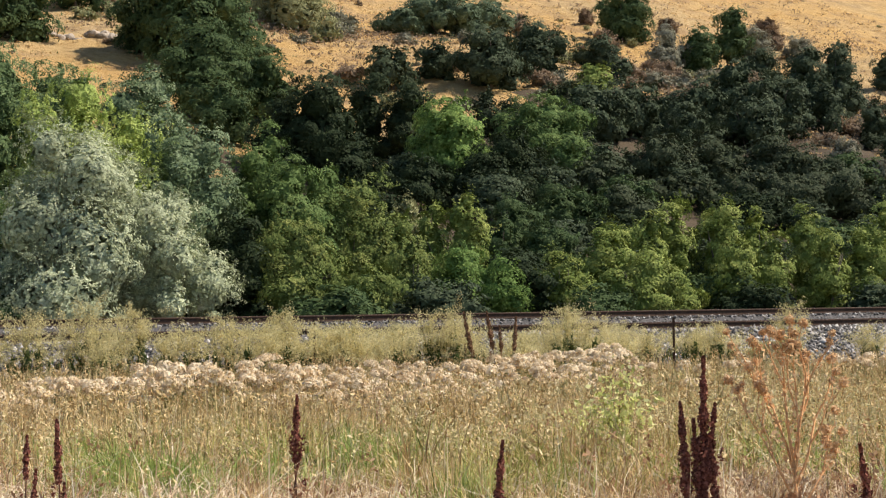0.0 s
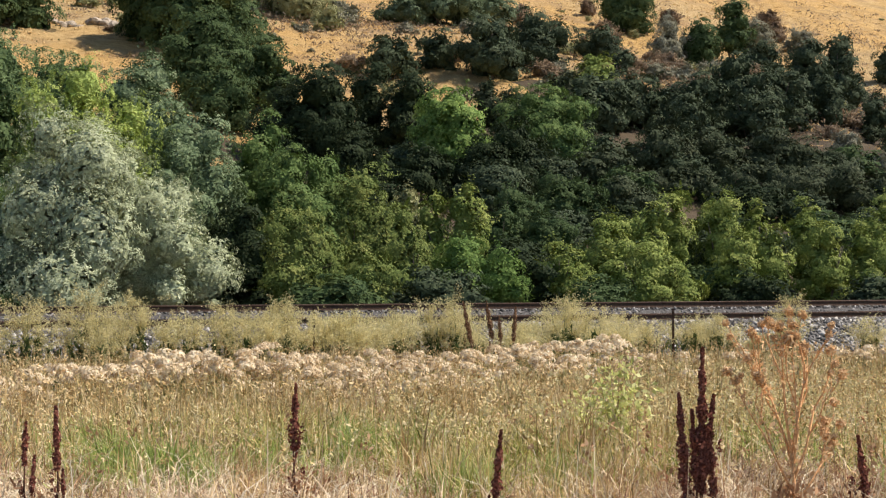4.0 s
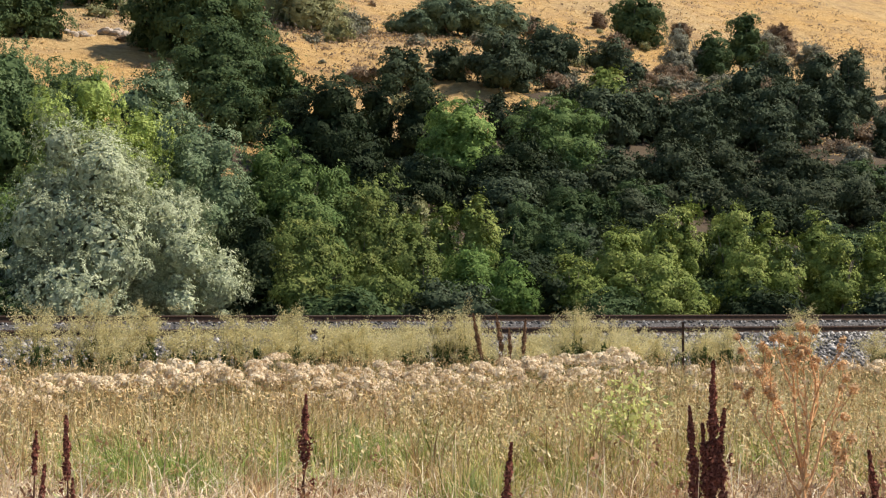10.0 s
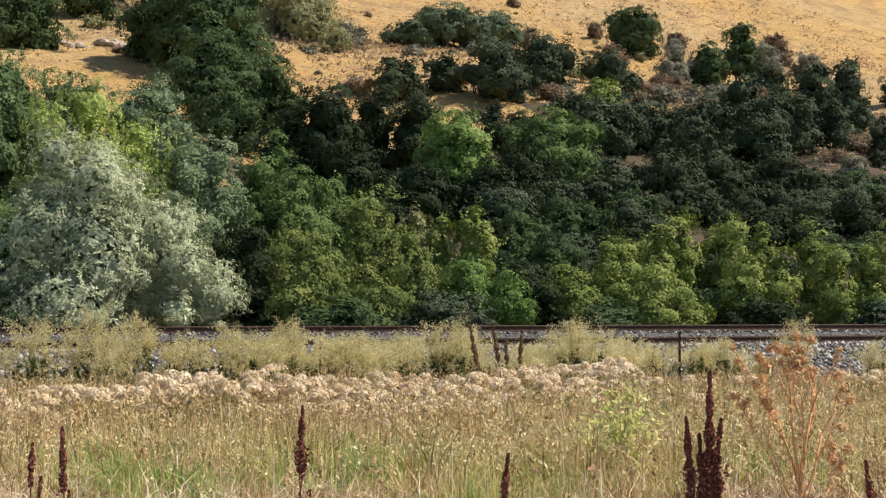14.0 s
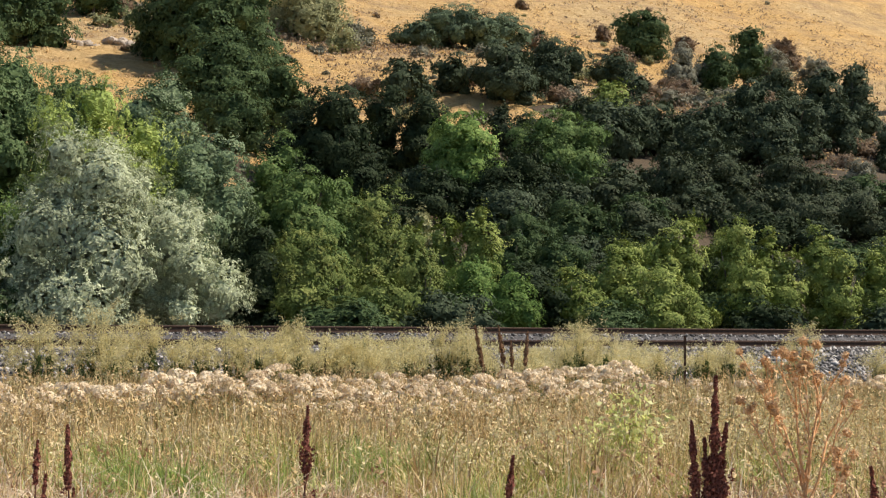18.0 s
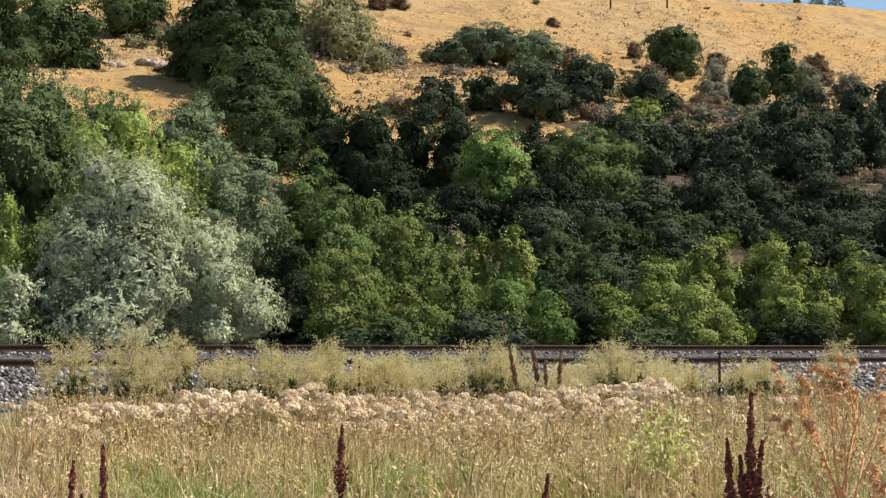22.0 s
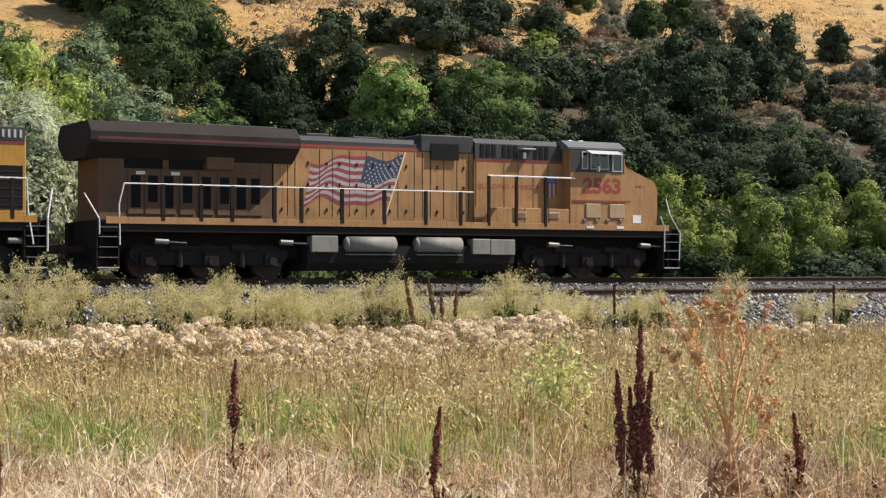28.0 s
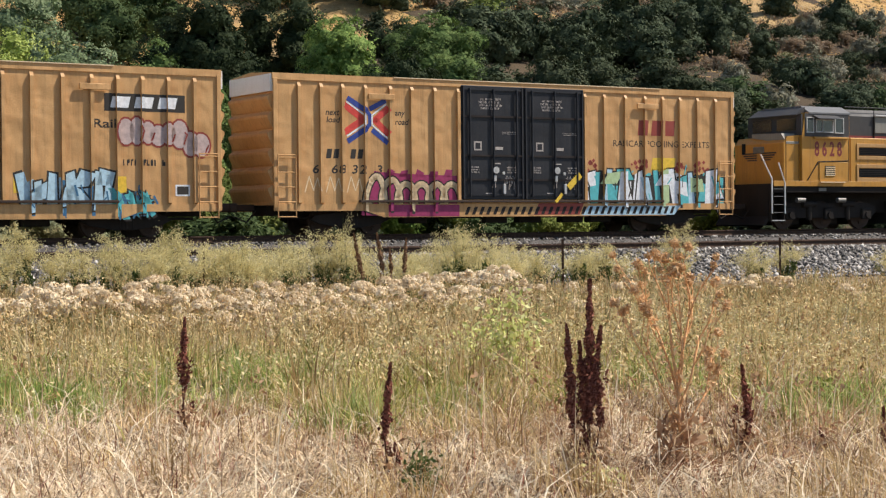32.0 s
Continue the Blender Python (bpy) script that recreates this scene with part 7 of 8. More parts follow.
        handrail(car, "step_rail", [(-33.75, s * 1.52, 0.6), (-33.75, s * 1.52, 1.75), (-34.0, s * 1.45, 2.5)], 0.028)
        handrail(car, "step_rail", [(-13.7, s * 1.52, 0.8), (-13.7, s * 1.52, 1.75), (-13.5, s * 1.3, 2.6)], 0.028)
    steps(car, -34.4, -33.75, -1)
    steps(car, -14.35, -13.7, 1)
    for x in (-33.0, -30.9, -16.4, -14.8):
        bm = bmesh.new()
        add_tube(bm, (x, -1.34, 1.1), (x + 0.4, -1.34, 1.1), 0.09, 10)
        part("brake_cylinder", bm, P_STEEL, car)
    for x in (-32.0, -22.6, -15.6):
        box_part("jacking_pad", (x, x + 0.4, -1.49, -1.46, 1.44, 1.56), P_STEEL, car, 0.01)
    waving_flag(car, -25.0, -21.1, 2.35, 3.85, 0.93, 2.2, False, 0.12)
    seat_parts(car, -24.15)
    return car, -24.15


# ---- boxcars ----
RIBS_A = (-53.5, -52.72, -51.95, -51.12, -50.2, -49.4, -48.52)
RIBS_B = (-41.6, -40.68, -39.8, -39.0, -38.22, -37.4, -36.56)


def build_boxcar(shift, label):
    """The shell: sides with hat ribs, corrugated ends, roof, plug doors, sill, ladders and running gear."""
    car = tagged(new("boxcar"), label, "boxcar", "train on the far track")
    a, b = -54.37 + shift, -35.72 + shift
    box_part("body", (a, b, -1.5, 1.5, 0.95, 4.95), P_TAN, car, 0.01)
    bm = bmesh.new()
    add_bar(bm, [(-1.54, 4.84), (1.54, 4.84), (1.54, 5.05), (0, 5.16), (-1.54, 5.05)], a - 0.04, b + 0.04)
    part("roof", bm, P_TAN, car)
    for k in range(14):
        x = a + 0.7 + k * 1.33
        bm = bmesh.new()
        add_bar(bm, [(-1.5, 5.05), (1.5, 5.05), (0, 5.2)], x, x + 0.09)
        part("roof_rib", bm, P_TAN, car)
    box_part("roof_edge", (a + 4.3, b - 3.4, -1.57, -1.5, 5.03, 5.06), P_CREAM, car, 0)
    for r in RIBS_A + RIBS_B + (-47.62, -42.44):
        x = r + shift
        bm = bmesh.new()
        add_bar(bm, [(-1.5, 0.98), (-1.59, 1.02), (-1.59, 4.66), (-1.5, 4.8)], x - 0.055, x + 0.055)
        part("side_rib", bm, P_TAN, car)
        box_part("side_rib", (x - 0.055, x + 0.055, 1.5, 1.59, 0.98, 4.75), P_TAN, car, 0)
    for x, way in ((a, -1), (b, 1)):
        for k in range(6):
            z = 1.05 + k * 0.57
            bm = bmesh.new()
            add_prism(bm, [(x, z), (x + way * 0.03, z + 0.02), (x + way * 0.17, z + 0.34), (x + way * 0.17, z + 0.42), (x, z + 0.54)], -1.44, 1.44)
            part("end_corrugation", bm, P_TAN, car)
        box_part("end_cap", (x + way * 0.005, x + way * 0.10, -1.48, 1.48, 4.48, 5.02), P_WHITE, car, 0, "white panel along the top of the end")
        for s in (-1, 1):
            box_part("corner_post", (x - way * 0.12, x + way * 0.02, s * 1.5, s * 1.55, 0.78, 4.9), P_TAN, car, 0.01)
    # deep sill with slanting warning marks
    bm = bmesh.new()
    add_prism(bm, [(a, 0.98), (a, 0.76), (a + 3.2, 0.76), (a + 3.9, 0.55), (b - 3.2, 0.55), (b - 2.6, 0.76), (b, 0.76), (b, 0.98)], -1.52, -1.46)
    part("side_sill", bm, P_TAN, car)
    bm = bmesh.new()
    add_prism(bm, [(a, 0.98), (a, 0.76), (a + 3.2, 0.76), (a + 3.9, 0.55), (b - 3.2, 0.55), (b - 2.6, 0.76), (b, 0.76), (b, 0.98)], 1.46, 1.52)
    part("side_sill", bm, P_TAN, car)
    box_part("underframe", (a + 0.2, b - 0.2, -0.5, 0.5, 0.62, 0.98), P_BLACKISH, car, 0)
    for k in range(13):
        x = a + 1.6 + k * 1.28
        box_part("cross_bearer", (x - 0.06, x + 0.06, -1.4, 1.4, 0.72, 0.96), P_BLACKISH, car, 0)
    for x in (a + 5.0, a + 8.2, a + 9.6, a + 11.4, a + 12.6):
        box_part("brake_rigging", (x, x + 0.9, -0.9, -0.5, 0.34, 0.7), P_BLACKISH, car, 0.03)
    tube_part("train_pipe", [(a + 0.6, -0.75, 0.55), (b - 0.6, -0.75, 0.55)], 0.04, P_BLACKISH, car)
    box_part("brake_reservoir", (a + 6.2, a + 7.3, -1.0, -0.6, 0.5, 0.85), P_BLACKISH, car, 0.05)
    # doors
    for x0, x1 in ((-47.52, -45.05), (-45.02, -42.54)):
        x0, x1 = x0 + shift, x1 + shift
        d = box_part("plug_door", (x0, x1, -1.56, -1.5, 1.12, 4.9), P_DOOR, car, 0.015, "dark navy sliding plug door")
        for z in (1.25, 1.75, 2.55, 3.85, 4.75):
            box_part("door_rail", (x0 + 0.05, x1 - 0.05, -1.6, -1.56, z, z + 0.06), P_BROWNGREY if z in (1.75, 2.55, 3.85) else P_DOOR, d, 0)
        for x in (x0 + 0.3, (x0 + x1) / 2, x1 - 0.3):
            tube_part("lock_rod", [(x, -1.62, 1.2), (x, -1.62, 4.8)], 0.035, P_DOOR, d)
        for x in (x0 + 0.04, x1 - 0.08):
            box_part("door_edge", (x, x + 0.06, -1.61, -1.56, 1.14, 4.88), P_DOOR, d, 0)
        c = (x0 + x1) / 2
        sprayed("door_notice", bars(c - 0.55, c + 0.4, 4.12, 4.52, 4, 5 + int(shift), 0.72), P_FLAGWHITE, d, 1.565, 1, label="white unreadable notice")
        sprayed("door_label", [rect(c - 0.75, c - 0.45, 2.75, 3.05), rect(c + 0.1, c + 0.4, 2.78, 2.88)], P_FLAGWHITE, d, 1.565, 1)
        sprayed("door_label", [rect(c - 0.7, c - 0.5, 2.8, 3.0)], P_DOOR, d, 1.565, 2)
        sprayed("chalk_marks", bars(c - 0.95, c - 0.55, 2.0, 2.25, 3, 9, 0.6) + bars(c + 0.55, c + 1.0, 2.0, 2.25, 3, 10, 0.6) + bars(c + 0.35, c + 1.05, 3.3, 3.42, 2, 11, 0.5) + [q for k in range(7) for q in stroke([(c + 0.42 + 0.07 * k, 1.45 + 0.1 * (k % 3)), (c + 0.5 + 0.06 * k, 1.85 + 0.06 * (k % 2))], 0.02)] + [rect(c - 0.02, c + 0.1, 1.5, 1.8, 0.02), rect(c - 0.3, c - 0.05, 1.3, 1.34), rect(c + 0.0, c + 0.3, 2.3, 2.34)], P_FLAGWHITE, d, 1.565, 1)
        for dx, z, hh in ((-0.02, 1.72, 0.2), (0.32, 1.95, 0.09), (0.36, 1.3, 0.34)):
            box_part("lock_plate", (c + dx, c + dx + 0.1, -1.66, -1.61, z, z + hh), P_LIGHTGREY, d, 0.01)
        w = bmesh.new()
        add_tube(w, (c + 0.05, -1.68, 2.1), (c + 0.05, -1.7, 2.1), 0.115, 14)
        add_tube(w, (c + 0.05, -1.6, 2.1), (c + 0.05, -1.71, 2.1), 0.03, 8)
        part("lock_wheel", w, P_LIGHTGREY, d)
    box_part("door_track", (a + 3.0, b - 3.3, -1.62, -1.5, 1.02, 1.1), P_RUST, car, 0.01)
    # ladders
    for x0 in (a + 0.08, b - 0.75):
        lad = tube_part("ladder", [(x0, -1.62, 0.55), (x0, -1.62, 2.5), (x0 + 0.62, -1.62, 2.5), (x0 + 0.62, -1.62, 0.55)], 0.018, P_TAN, car)
        for k in range(5):
            tube_part("rung", [(x0, -1.62, 0.58 + k * 0.46), (x0 + 0.62, -1.62, 0.58 + k * 0.46)], 0.018, P_TAN, lad)
    for x in (-51.05 + shift, -40.2 + shift):
        box_part("jack_bracket", (x, x + 0.95, -1.62, -1.56, 4.32, 4.5), P_TAN, car, 0.01)
    for x in (a + 2.9, b - 2.9):
        bogie(car, x, (-0.89, 0.89), 0.42, WHEEL_CAR, P_BLACKISH, False)
    coupler(car, a, -1)
    coupler(car, b, 1)
    return car


def each(name, groups, mat, parent, face, layer, ribs, proud):
    """One painted piece for each group of shapes."""
    for g in groups:
        sprayed(name, g, mat, parent, face, layer, ribs, proud)


def slab(rng, x0, x1, z0, z1):
    """A leaning four-cornered slab with uneven ends."""
    t, m = rng.uniform(-0.3, 0.3), 0.1
    q = [(x0 + rng.uniform(-m, m), z0 + rng.uniform(-m, m)), (x1 + rng.uniform(-m, m), z0 + rng.uniform(-m, m)), (x1 + t + rng.uniform(-m, m), z1 + rng.uniform(-m, m)), (x0 + t + rng.uniform(-m, m), z1 + rng.uniform(-m, m))]
    cx, cz = sum(p[0] for p in q) / 4, sum(p[1] for p in q) / 4
    rim = [(x + math.copysign(0.055, x - cx), z + math.copysign(0.055, z - cz)) for x, z in q]
    return q, rim


def wild_letters(x0, x1, z0, z1, k, seed):
    """Invented signs, none of them letters: thick leaning slabs with dark rims, and thin slashes."""
    rng = random.Random(seed)
    back, fills, slashes = [], [], []
    w, h = (x1 - x0) / k, z1 - z0
    for i in range(k):
        a = x0 + i * w
        pieces = [(a, a + 0.42 * w, z0, z1), (a + 0.52 * w, a + 0.95 * w, z0 + rng.uniform(0, 0.3) * h, z1 - rng.uniform(0, 0.35) * h)]
        if rng.random() < 0.7:
            m = z0 + rng.uniform(0.3, 0.7) * h
            pieces.append((a + 0.1 * w, a + 0.85 * w, m, m + 0.34 * h))
        for d in pieces:
            q, rim = slab(rng, *d)
            back.append(rim)
            fills.append([q])
        for _ in range(3):
            p = (a + rng.random() * w, z0 + rng.random() * h)
            slashes += stroke([p, (p[0] + rng.uniform(-0.2, 0.2), p[1] + rng.uniform(-0.4, 0.4))], rng.uniform(0.03, 0.07))
    return back, fills, slashes


def blocks(x0, x1, z0, z1, k, seed):
    """Leaning colour blocks with jagged tops behind the strokes."""
    rng = random.Random(seed)
    out, w = [], (x1 - x0) / k
    for i in range(k):
        a, t = x0 + i * w, rng.uniform(-0.15, 0.15)
        lo, hi = z0 + rng.uniform(0, 0.08), z1 - rng.uniform(0.0, 0.25)
        out.append([(a, lo), (a + w * 0.94, lo + rng.uniform(-0.04, 0.04)), (a + w * 0.9 + t, hi - rng.uniform(0, 0.12)), (a + w * 0.5 + t, hi), (a + t, hi - rng.uniform(0, 0.15))])
    return out


def build_boxcars():
    car = build_boxcar(0.0, "tan double-door boxcar covered in bright graffiti")
    ribs, P = RIBS_A + RIBS_B, 0.09
    # crossed bands in red and blue
    cx, cz = -51.05, 3.66
    def at(*pts):
        return [(cx + x, cz + z) for x, z in pts]

    red = stroke(at((-0.80, 0.45), (-0.15, 0.01), (-0.80, -0.39)), 0.21) + stroke(at((0.76, 0.38), (0.29, 0.0), (0.76, -0.42)), 0.21)
    blue = stroke(at((-0.69, 0.67), (-0.05, 0.30), (0.10, 0.12), (0.10, -0.10), (-0.05, -0.28), (-0.69, -0.68)), 0.17)
    blue += stroke(at((0.12, 0.36), (0.66, 0.63)), 0.16) + stroke(at((0.20, -0.33), (0.73, -0.71)), 0.16)
    pale = stroke(at((-0.74, 0.56), (-0.10, 0.16), (-0.10, -0.14), (-0.74, -0.53)), 0.05) + stroke(at((0.70, 0.52), (0.18, 0.16), (0.18, -0.16), (0.74, -0.57)), 0.05)
    mark = sprayed("crossed_bands", red, P_SIGNRED, car, 1.5, 1, ribs, P, label="red and blue crossed bands")
    sprayed("blue_bands", blue, P_BLUE, mark, 1.5, 2, ribs, P)
    sprayed("pale_lines", pale, P_SPRAYWHITE, mark, 1.5, 2.5, ribs, P)
    words = [("next", -52.55, -52.05, 3.78, 3.95), ("load", -52.52, -52.02, 3.55, 3.74), ("any", -50.02, -49.65, 3.76, 3.95), ("road", -50.02, -49.5, 3.53, 3.72)]
    for t, x0, x1, z0, z1 in words:
        sprayed("wording", lettering(t, x0, x1, z0, z1, 0.2, 0.012), P_INK, car, 1.5, 1, ribs, P)
    sprayed("reporting_mark", [rect(-52.55 + k * 0.26 + (0.35 if k > 1 else 0), -52.37 + k * 0.26 + (0.35 if k > 1 else 0), 2.42, 2.72, 0.05) for k in range(4)], P_INK, car, 1.5, 1, ribs, P, label="black unreadable mark")
    for k, x in enumerate((-53.02, -52.35, -52.08, -51.62, -51.35, -50.72)):
        sprayed("car_number", lettering("668323"[k], x, x + 0.22, 1.94, 2.22, 0.15, 0.015), P_INK, car, 1.5, 1, ribs, P)
    sprayed("chalk_tag", [q for i in range(3) for q in stroke([(-53.3 + i * 0.75, 1.35), (-53.15 + i * 0.75, 1.85), (-53.0 + i * 0.75, 1.4), (-52.85 + i * 0.75, 1.8), (-52.75 + i * 0.75, 1.38)], 0.035)], P_CREAM, car, 1.5, 1, ribs, P)
    # magenta panel with looping cream strokes
    mag = [[(-51.3, 0.62), (-49.6, 0.58), (-49.6, 1.95), (-50.5, 2.0), (-51.1, 1.6)], [(-49.6, 0.58), (-47.62, 0.6), (-47.62, 1.9), (-49.6, 1.95)]]
    mag += [[(x, 1.85), (x + 0.3, 1.85), (x + 0.36, 1.99 + 0.05 * (k % 3)), (x + 0.1, 2.04 + 0.07 * (k % 2))] for k, x in enumerate((-50.9, -50.4, -49.9, -49.3, -48.8, -48.2))]
    g = sprayed("magenta_graffiti", mag, P_MAGENTA, car, 1.5, 2, ribs, P, label="magenta graffiti with cream loops")
    pts = []
    for i in range(126):
        a = i * 0.30 + 2.2
        x = -51.15 + i * 0.0275 + 0.19 * math.sin(a)
        tall = 1.0 + 0.7 * math.exp(-((i - 20) / 9.0) ** 2) + 0.45 * math.exp(-((i - 41) / 7.0) ** 2)
        pts.append((x, 1.22 + 0.40 * math.cos(a) * tall + 0.15 * (tall - 1.0)))
    loops = stroke(pts, 0.19)
    dark = stroke(pts, 0.28)
    sprayed("loop_outline", dark, P_INK, g, 1.5, 2.6, ribs, P)
    sprayed("cream_loops", loops, P_CREAM, g, 1.5, 3, ribs, P)
    sprayed("dark_loops", stroke([(-50.95, 0.66), (-50.3, 0.72), (-49.5, 0.68), (-48.0, 0.7)], 0.06), P_INK, g, 1.5, 3, ribs, P)
    # turquoise and white wild lettering
    back, fills, slashes = wild_letters(-42.6, -36.2, 0.86, 2.14, 8, 31)
    w = sprayed("wild_graffiti", back, P_INK, car, 1.5, 1, ribs, P, label="turquoise, white and black wild graffiti")
    cells = blocks(-42.7, -36.15, 0.84, 2.16, 17, 8)
    sprayed("graffiti_ground", [rect(-42.75, -36.1, 0.82, 2.0)], P_INK, w, 1.5, 0.6, ribs, P)
    for k, m in enumerate((P_SPRAYWHITE, P_TURQ, P_INK, P_SPRAYWHITE, P_TURQ, P_SPRAYWHITE)):
        each("graffiti_block", [[c] for c in cells[k::6]], m, w, 1.5, 0.8, ribs, P)
    for k, m in enumerate((P_SPRAYWHITE, P_TURQ, P_SPRAYWHITE, P_PALEBLUE, P_TURQ, P_PALEGREEN, P_SPRAYWHITE)):
        each("graffiti_fill", fills[k::7], m, w, 1.5, 2 + 0.12 * k, ribs, P)
    each("graffiti_slash", [[q] for q in slashes[::2]], P_INK, w, 1.5, 3, ribs, P)
    each("graffiti_slash", [[q] for q in slashes[1::2]], P_TURQ, w, 1.5, 3, ribs, P)
    each("yellow_patch", [[rect(-39.55, -38.5, 2.12, 2.6, 0.1)], [rect(-36.6, -36.35, 1.2, 2.0)], [rect(-43.1, -42.6, 1.75, 2.1, 0.2)]], P_SPRAYYEL, w, 1.5, 1, ribs, P)
    sprayed("dark_overspray", [rect(-44.6, -42.7, 0.6, 1.0, 0.2)], P_CAR_RED, w, 1.52, 0.6)
    sprayed("yellow_stroke", stroke([(-43.75, 1.05), (-43.5, 1.3)], 0.12) + stroke([(-43.2, 1.55), (-42.75, 1.95)], 0.22), P_SPRAYYEL, w, 1.62, 1)
    spots = []
    rng = random.Random(3)
    for c in (-42.2, -40.1, -38.2, -37.2):
        for _ in range(14):
            x, z, r = c + rng.uniform(-0.32, 0.32), 2.22 + rng.uniform(-0.1, 0.28), rng.uniform(0.05, 0.11)
            spots.append([(x - r, z), (x, z - r), (x + r, z), (x, z + r)])
    each("red_spot", [[q] for q in spots], P_CAR_RED, w, 1.5, 1, ribs, P)
    sprayed("sill_overspray", [rect(-42.6, -38.5, 0.58, 0.9, 0.3)], P_PALEBLUE, w, 1.52, 1)
    sprayed("sill_overspray", [rect(-50.3, -47.6, 0.57, 0.95)], P_MAGENTA, g, 1.52, 1)
    each("warning_stripe", [[rect(-47.4 + k * 0.28, -47.27 + k * 0.28, 0.62, 0.88, 0.12)] for k in range(32)], P_BROWNGREY, car, 1.52, 2, (), 0.0)
    # bars in the place of a maker's mark, and its line of words
    sprayed("owner_mark", [rect(-40.12 + k * 0.6, -39.68 + k * 0.6, 3.38, 3.92, 0.06) for k in range(3)], P_CAR_RED, car, 1.5, 1, ribs, P, label="three dark red blocks as a mark")
    sprayed("wording", lettering("RAILCAR POOLING EXPERTS", -41.2, -36.85, 2.98, 3.2), P_INK, car, 1.5, 1, ribs, P)
    seat_parts(car, -45.05)

    sh = -20.45
    two = build_boxcar(sh, "tan boxcar with blue graffiti and a black sign panel")
    ribs2 = tuple(r + sh for r in ribs)
    s = sprayed("sign_panel", [rect(-59.86, -57.32, 3.72, 4.24)], P_INK, two, 1.5, 1, ribs2, P, label="black sign panel with white bars")
    sprayed("sign_bars", [rect(-59.68 + k * 0.74, -59.12 + k * 0.74, 3.82, 4.15, 0.08) for k in range(3)], P_SPRAYWHITE, s, 1.5, 2, ribs2, P)
    sprayed("wording", lettering("Railc", -60.2, -59.25, 3.22, 3.48, 0.0, 0.015) + lettering("E", -59.3, -59.12, 2.72, 2.97, 0.0, 0.015) + bars(-59.38, -57.87, 2.12, 2.3, 1, 9, 1.0), P_INK, two, 1.5, 1, ribs2, P, label="dark wording under the graffiti")
    puffs, rims, marks = [], [], []
    rng = random.Random(21)
    for k in range(8):
        x, z = -59.2 + k * 0.34, 3.2 - 0.05 * k + rng.uniform(-0.12, 0.12)
        rx, rz = rng.uniform(0.2, 0.3), rng.uniform(0.3, 0.44)
        ring = [(math.cos(i * math.pi / 7), math.sin(i * math.pi / 7)) for i in range(14)]
        puffs.append([(x + rx * c, z + rz * q) for c, q in ring])
        rims.append([(x + (rx + 0.06) * c, z + (rz + 0.06) * q) for c, q in ring])
        if k % 3:
            marks += stroke([(x + rx * 0.6, z + rz * rng.uniform(-0.6, 0.6)), (x + rx * 0.9, z), (x + rx * 0.5, z - rz * 0.7)], 0.045)
    p = sprayed("bubble_graffiti", rims, P_CAR_RED, two, 1.5, 2, ribs2, P, label="pale pink bubble graffiti with red outlines")
    sprayed("bubble_fill", puffs, P_PINK, p, 1.5, 3, ribs2, P)
    sprayed("bubble_marks", marks, P_CAR_RED, p, 1.5, 4, ribs2, P)
    back, fills, slashes = wild_letters(-62.3, -59.6, 0.72, 1.9, 4, 12)
    b2, f2, s2 = wild_letters(-59.6, -58.3, 0.62, 1.35, 4, 14)
    w = sprayed("blue_graffiti", back + b2, P_INK, two, 1.5, 1, ribs2, P, label="pale and deep blue graffiti")
    each("graffiti_ground", [[rect(-62.25 + 0.55 * k, -61.68 + 0.55 * k, 0.64, 1.62 - 0.08 * k + 0.14 * (k % 2), 0.05)] for k in range(7)], P_DEEPBLUE, w, 1.5, 0.5, ribs2, P)
    each("graffiti_block", [[c] for c in blocks(-62.3, -59.6, 0.7, 1.9, 7, 5)[::2]], P_PALEBLUE, w, 1.5, 0.7, ribs2, P)
    each("graffiti_block", [[c] for c in blocks(-62.3, -58.6, 0.62, 1.5, 9, 6)[::2]], P_DEEPBLUE, w, 1.5, 0.6, ribs2, P)
    each("graffiti_fill", fills, P_PALEBLUE, w, 1.5, 2, ribs2, P)
    each("graffiti_fill", f2, P_TURQ, w, 1.5, 2, ribs2, P)
    each("graffiti_slash", [[q] for q in slashes + s2[::2]], P_DEEPBLUE, w, 1.5, 3, ribs2, P)
    each("orange_patch", [[rect(-62.6, -62.35, 1.3, 1.75)], [rect(-59.5, -59.2, 1.3, 1.8)]], P_SPRAYYEL, w, 1.5, 1, ribs2, P)
    n = sprayed("notice_plate", [rect(-57.65, -57.18, 1.22, 1.56)], P_SPRAYWHITE, two, 1.5, 1, ribs2, P, label="small framed black notice plate")
    sprayed("notice_face", [rect(-57.6, -57.23, 1.27, 1.51)], P_INK, n, 1.5, 2, ribs2, P)
    seat_parts(two, -45.05 + sh)
    return [(car, -45.05), (two, -45.05 + sh)]


TRAIN = [build_lead(), build_second(), *build_boxcars()]
SPEED = 12.33


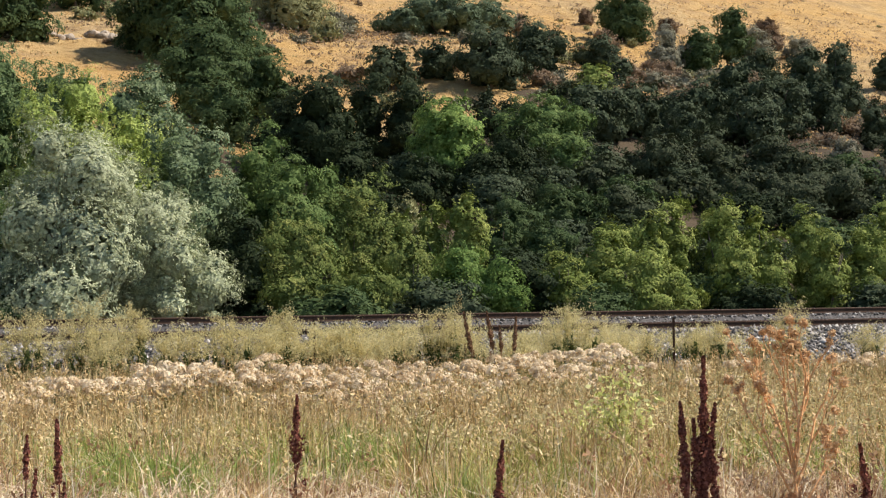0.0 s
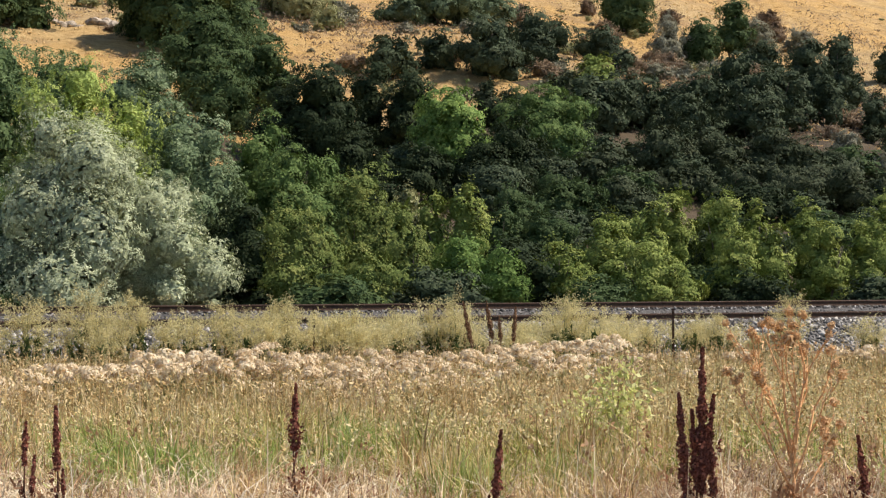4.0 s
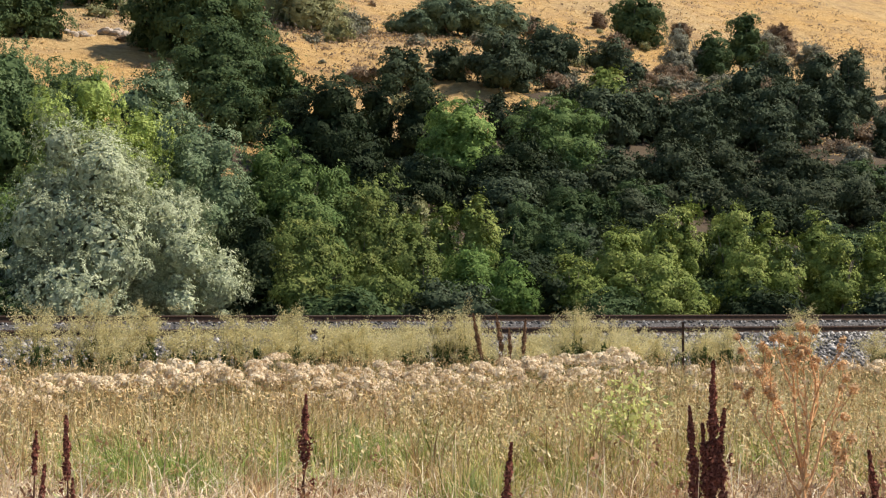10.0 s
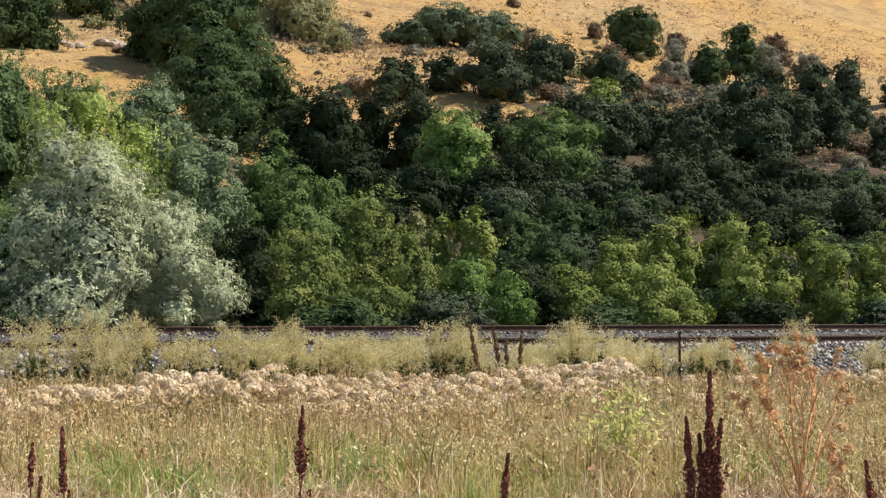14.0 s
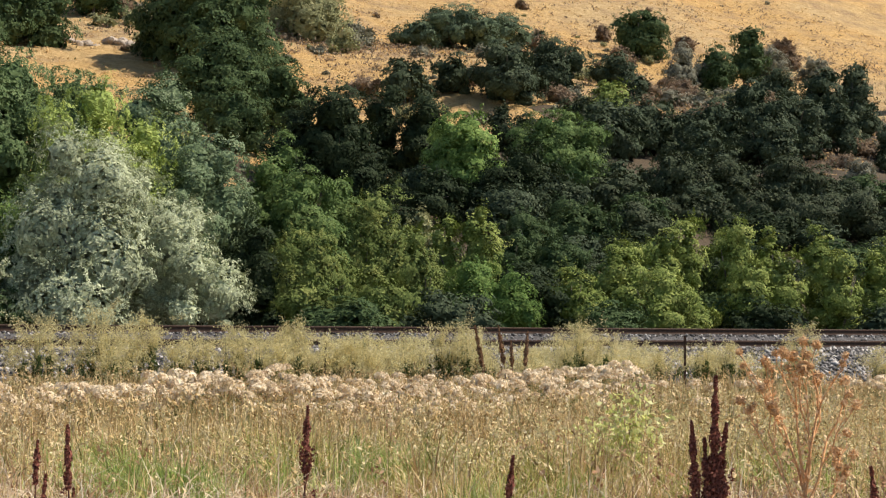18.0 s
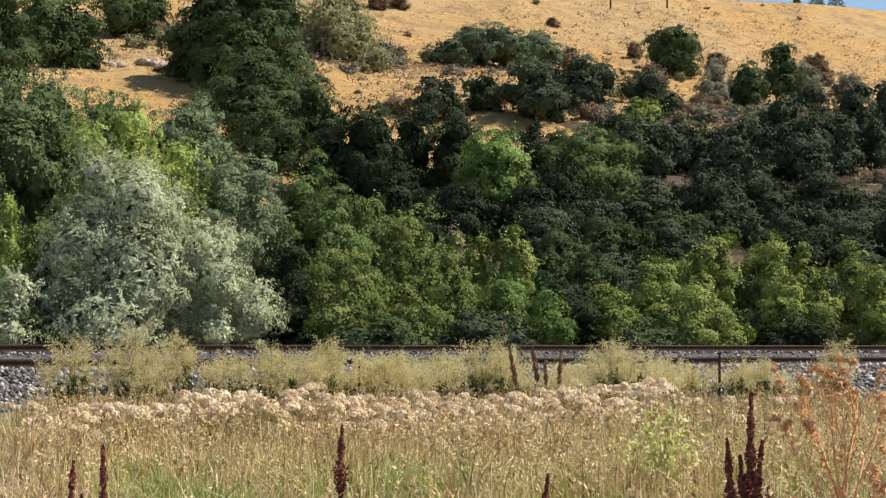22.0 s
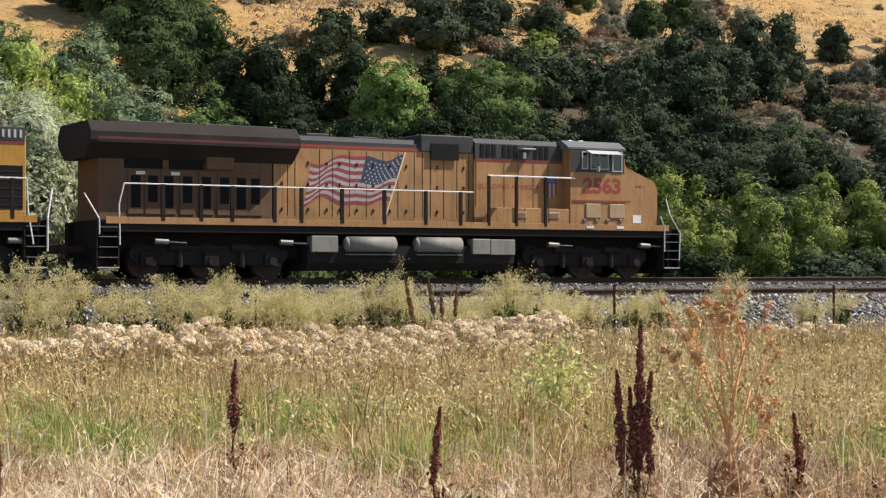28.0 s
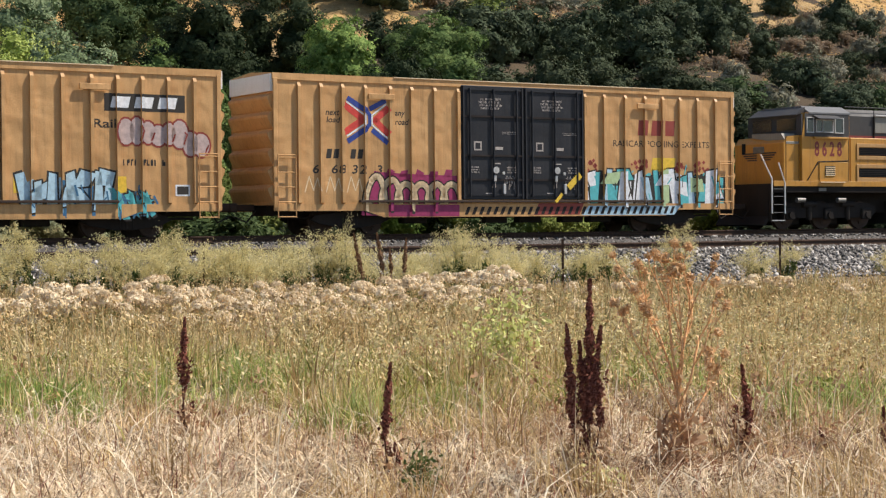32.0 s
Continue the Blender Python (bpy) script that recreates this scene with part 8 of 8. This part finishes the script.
def motions():
    """The train runs along the far track; its wheels turn with it while it passes."""
    gain = ((0.0, 0.0), (16.0, 0.0), (26.0, 0.0), (28.3, 0.0), (29.0, 0.05), (29.5, 0.10), (30.0, 0.18), (30.5, 0.33), (31.0, 0.45), (31.5, 0.58), (32.0, 0.75))
    for (car, c), slack in zip(TRAIN, (0.0, -0.18, -0.75, -0.75)):
        walk(car, [(t, Matrix.Translation(place(c + slack + SPEED * (t - 28.0) + g, 0)) @ pose(0, 0, 0, 0, 0, RZ)) for t, g in gain])
    times = [0.0] + [k / FPS for k in range(FPS * 25, FPS * 32 + 1)]
    for wheel, x, r in SPINNING:
        rows = []
        for t in times:
            a = math.degrees(SPEED * max(0.0, t - 25.0) / r) % 360.0
            rows.append((t, pose(x, 0, r, 0, a, 0)))
        walk(wheel, rows)

motions()
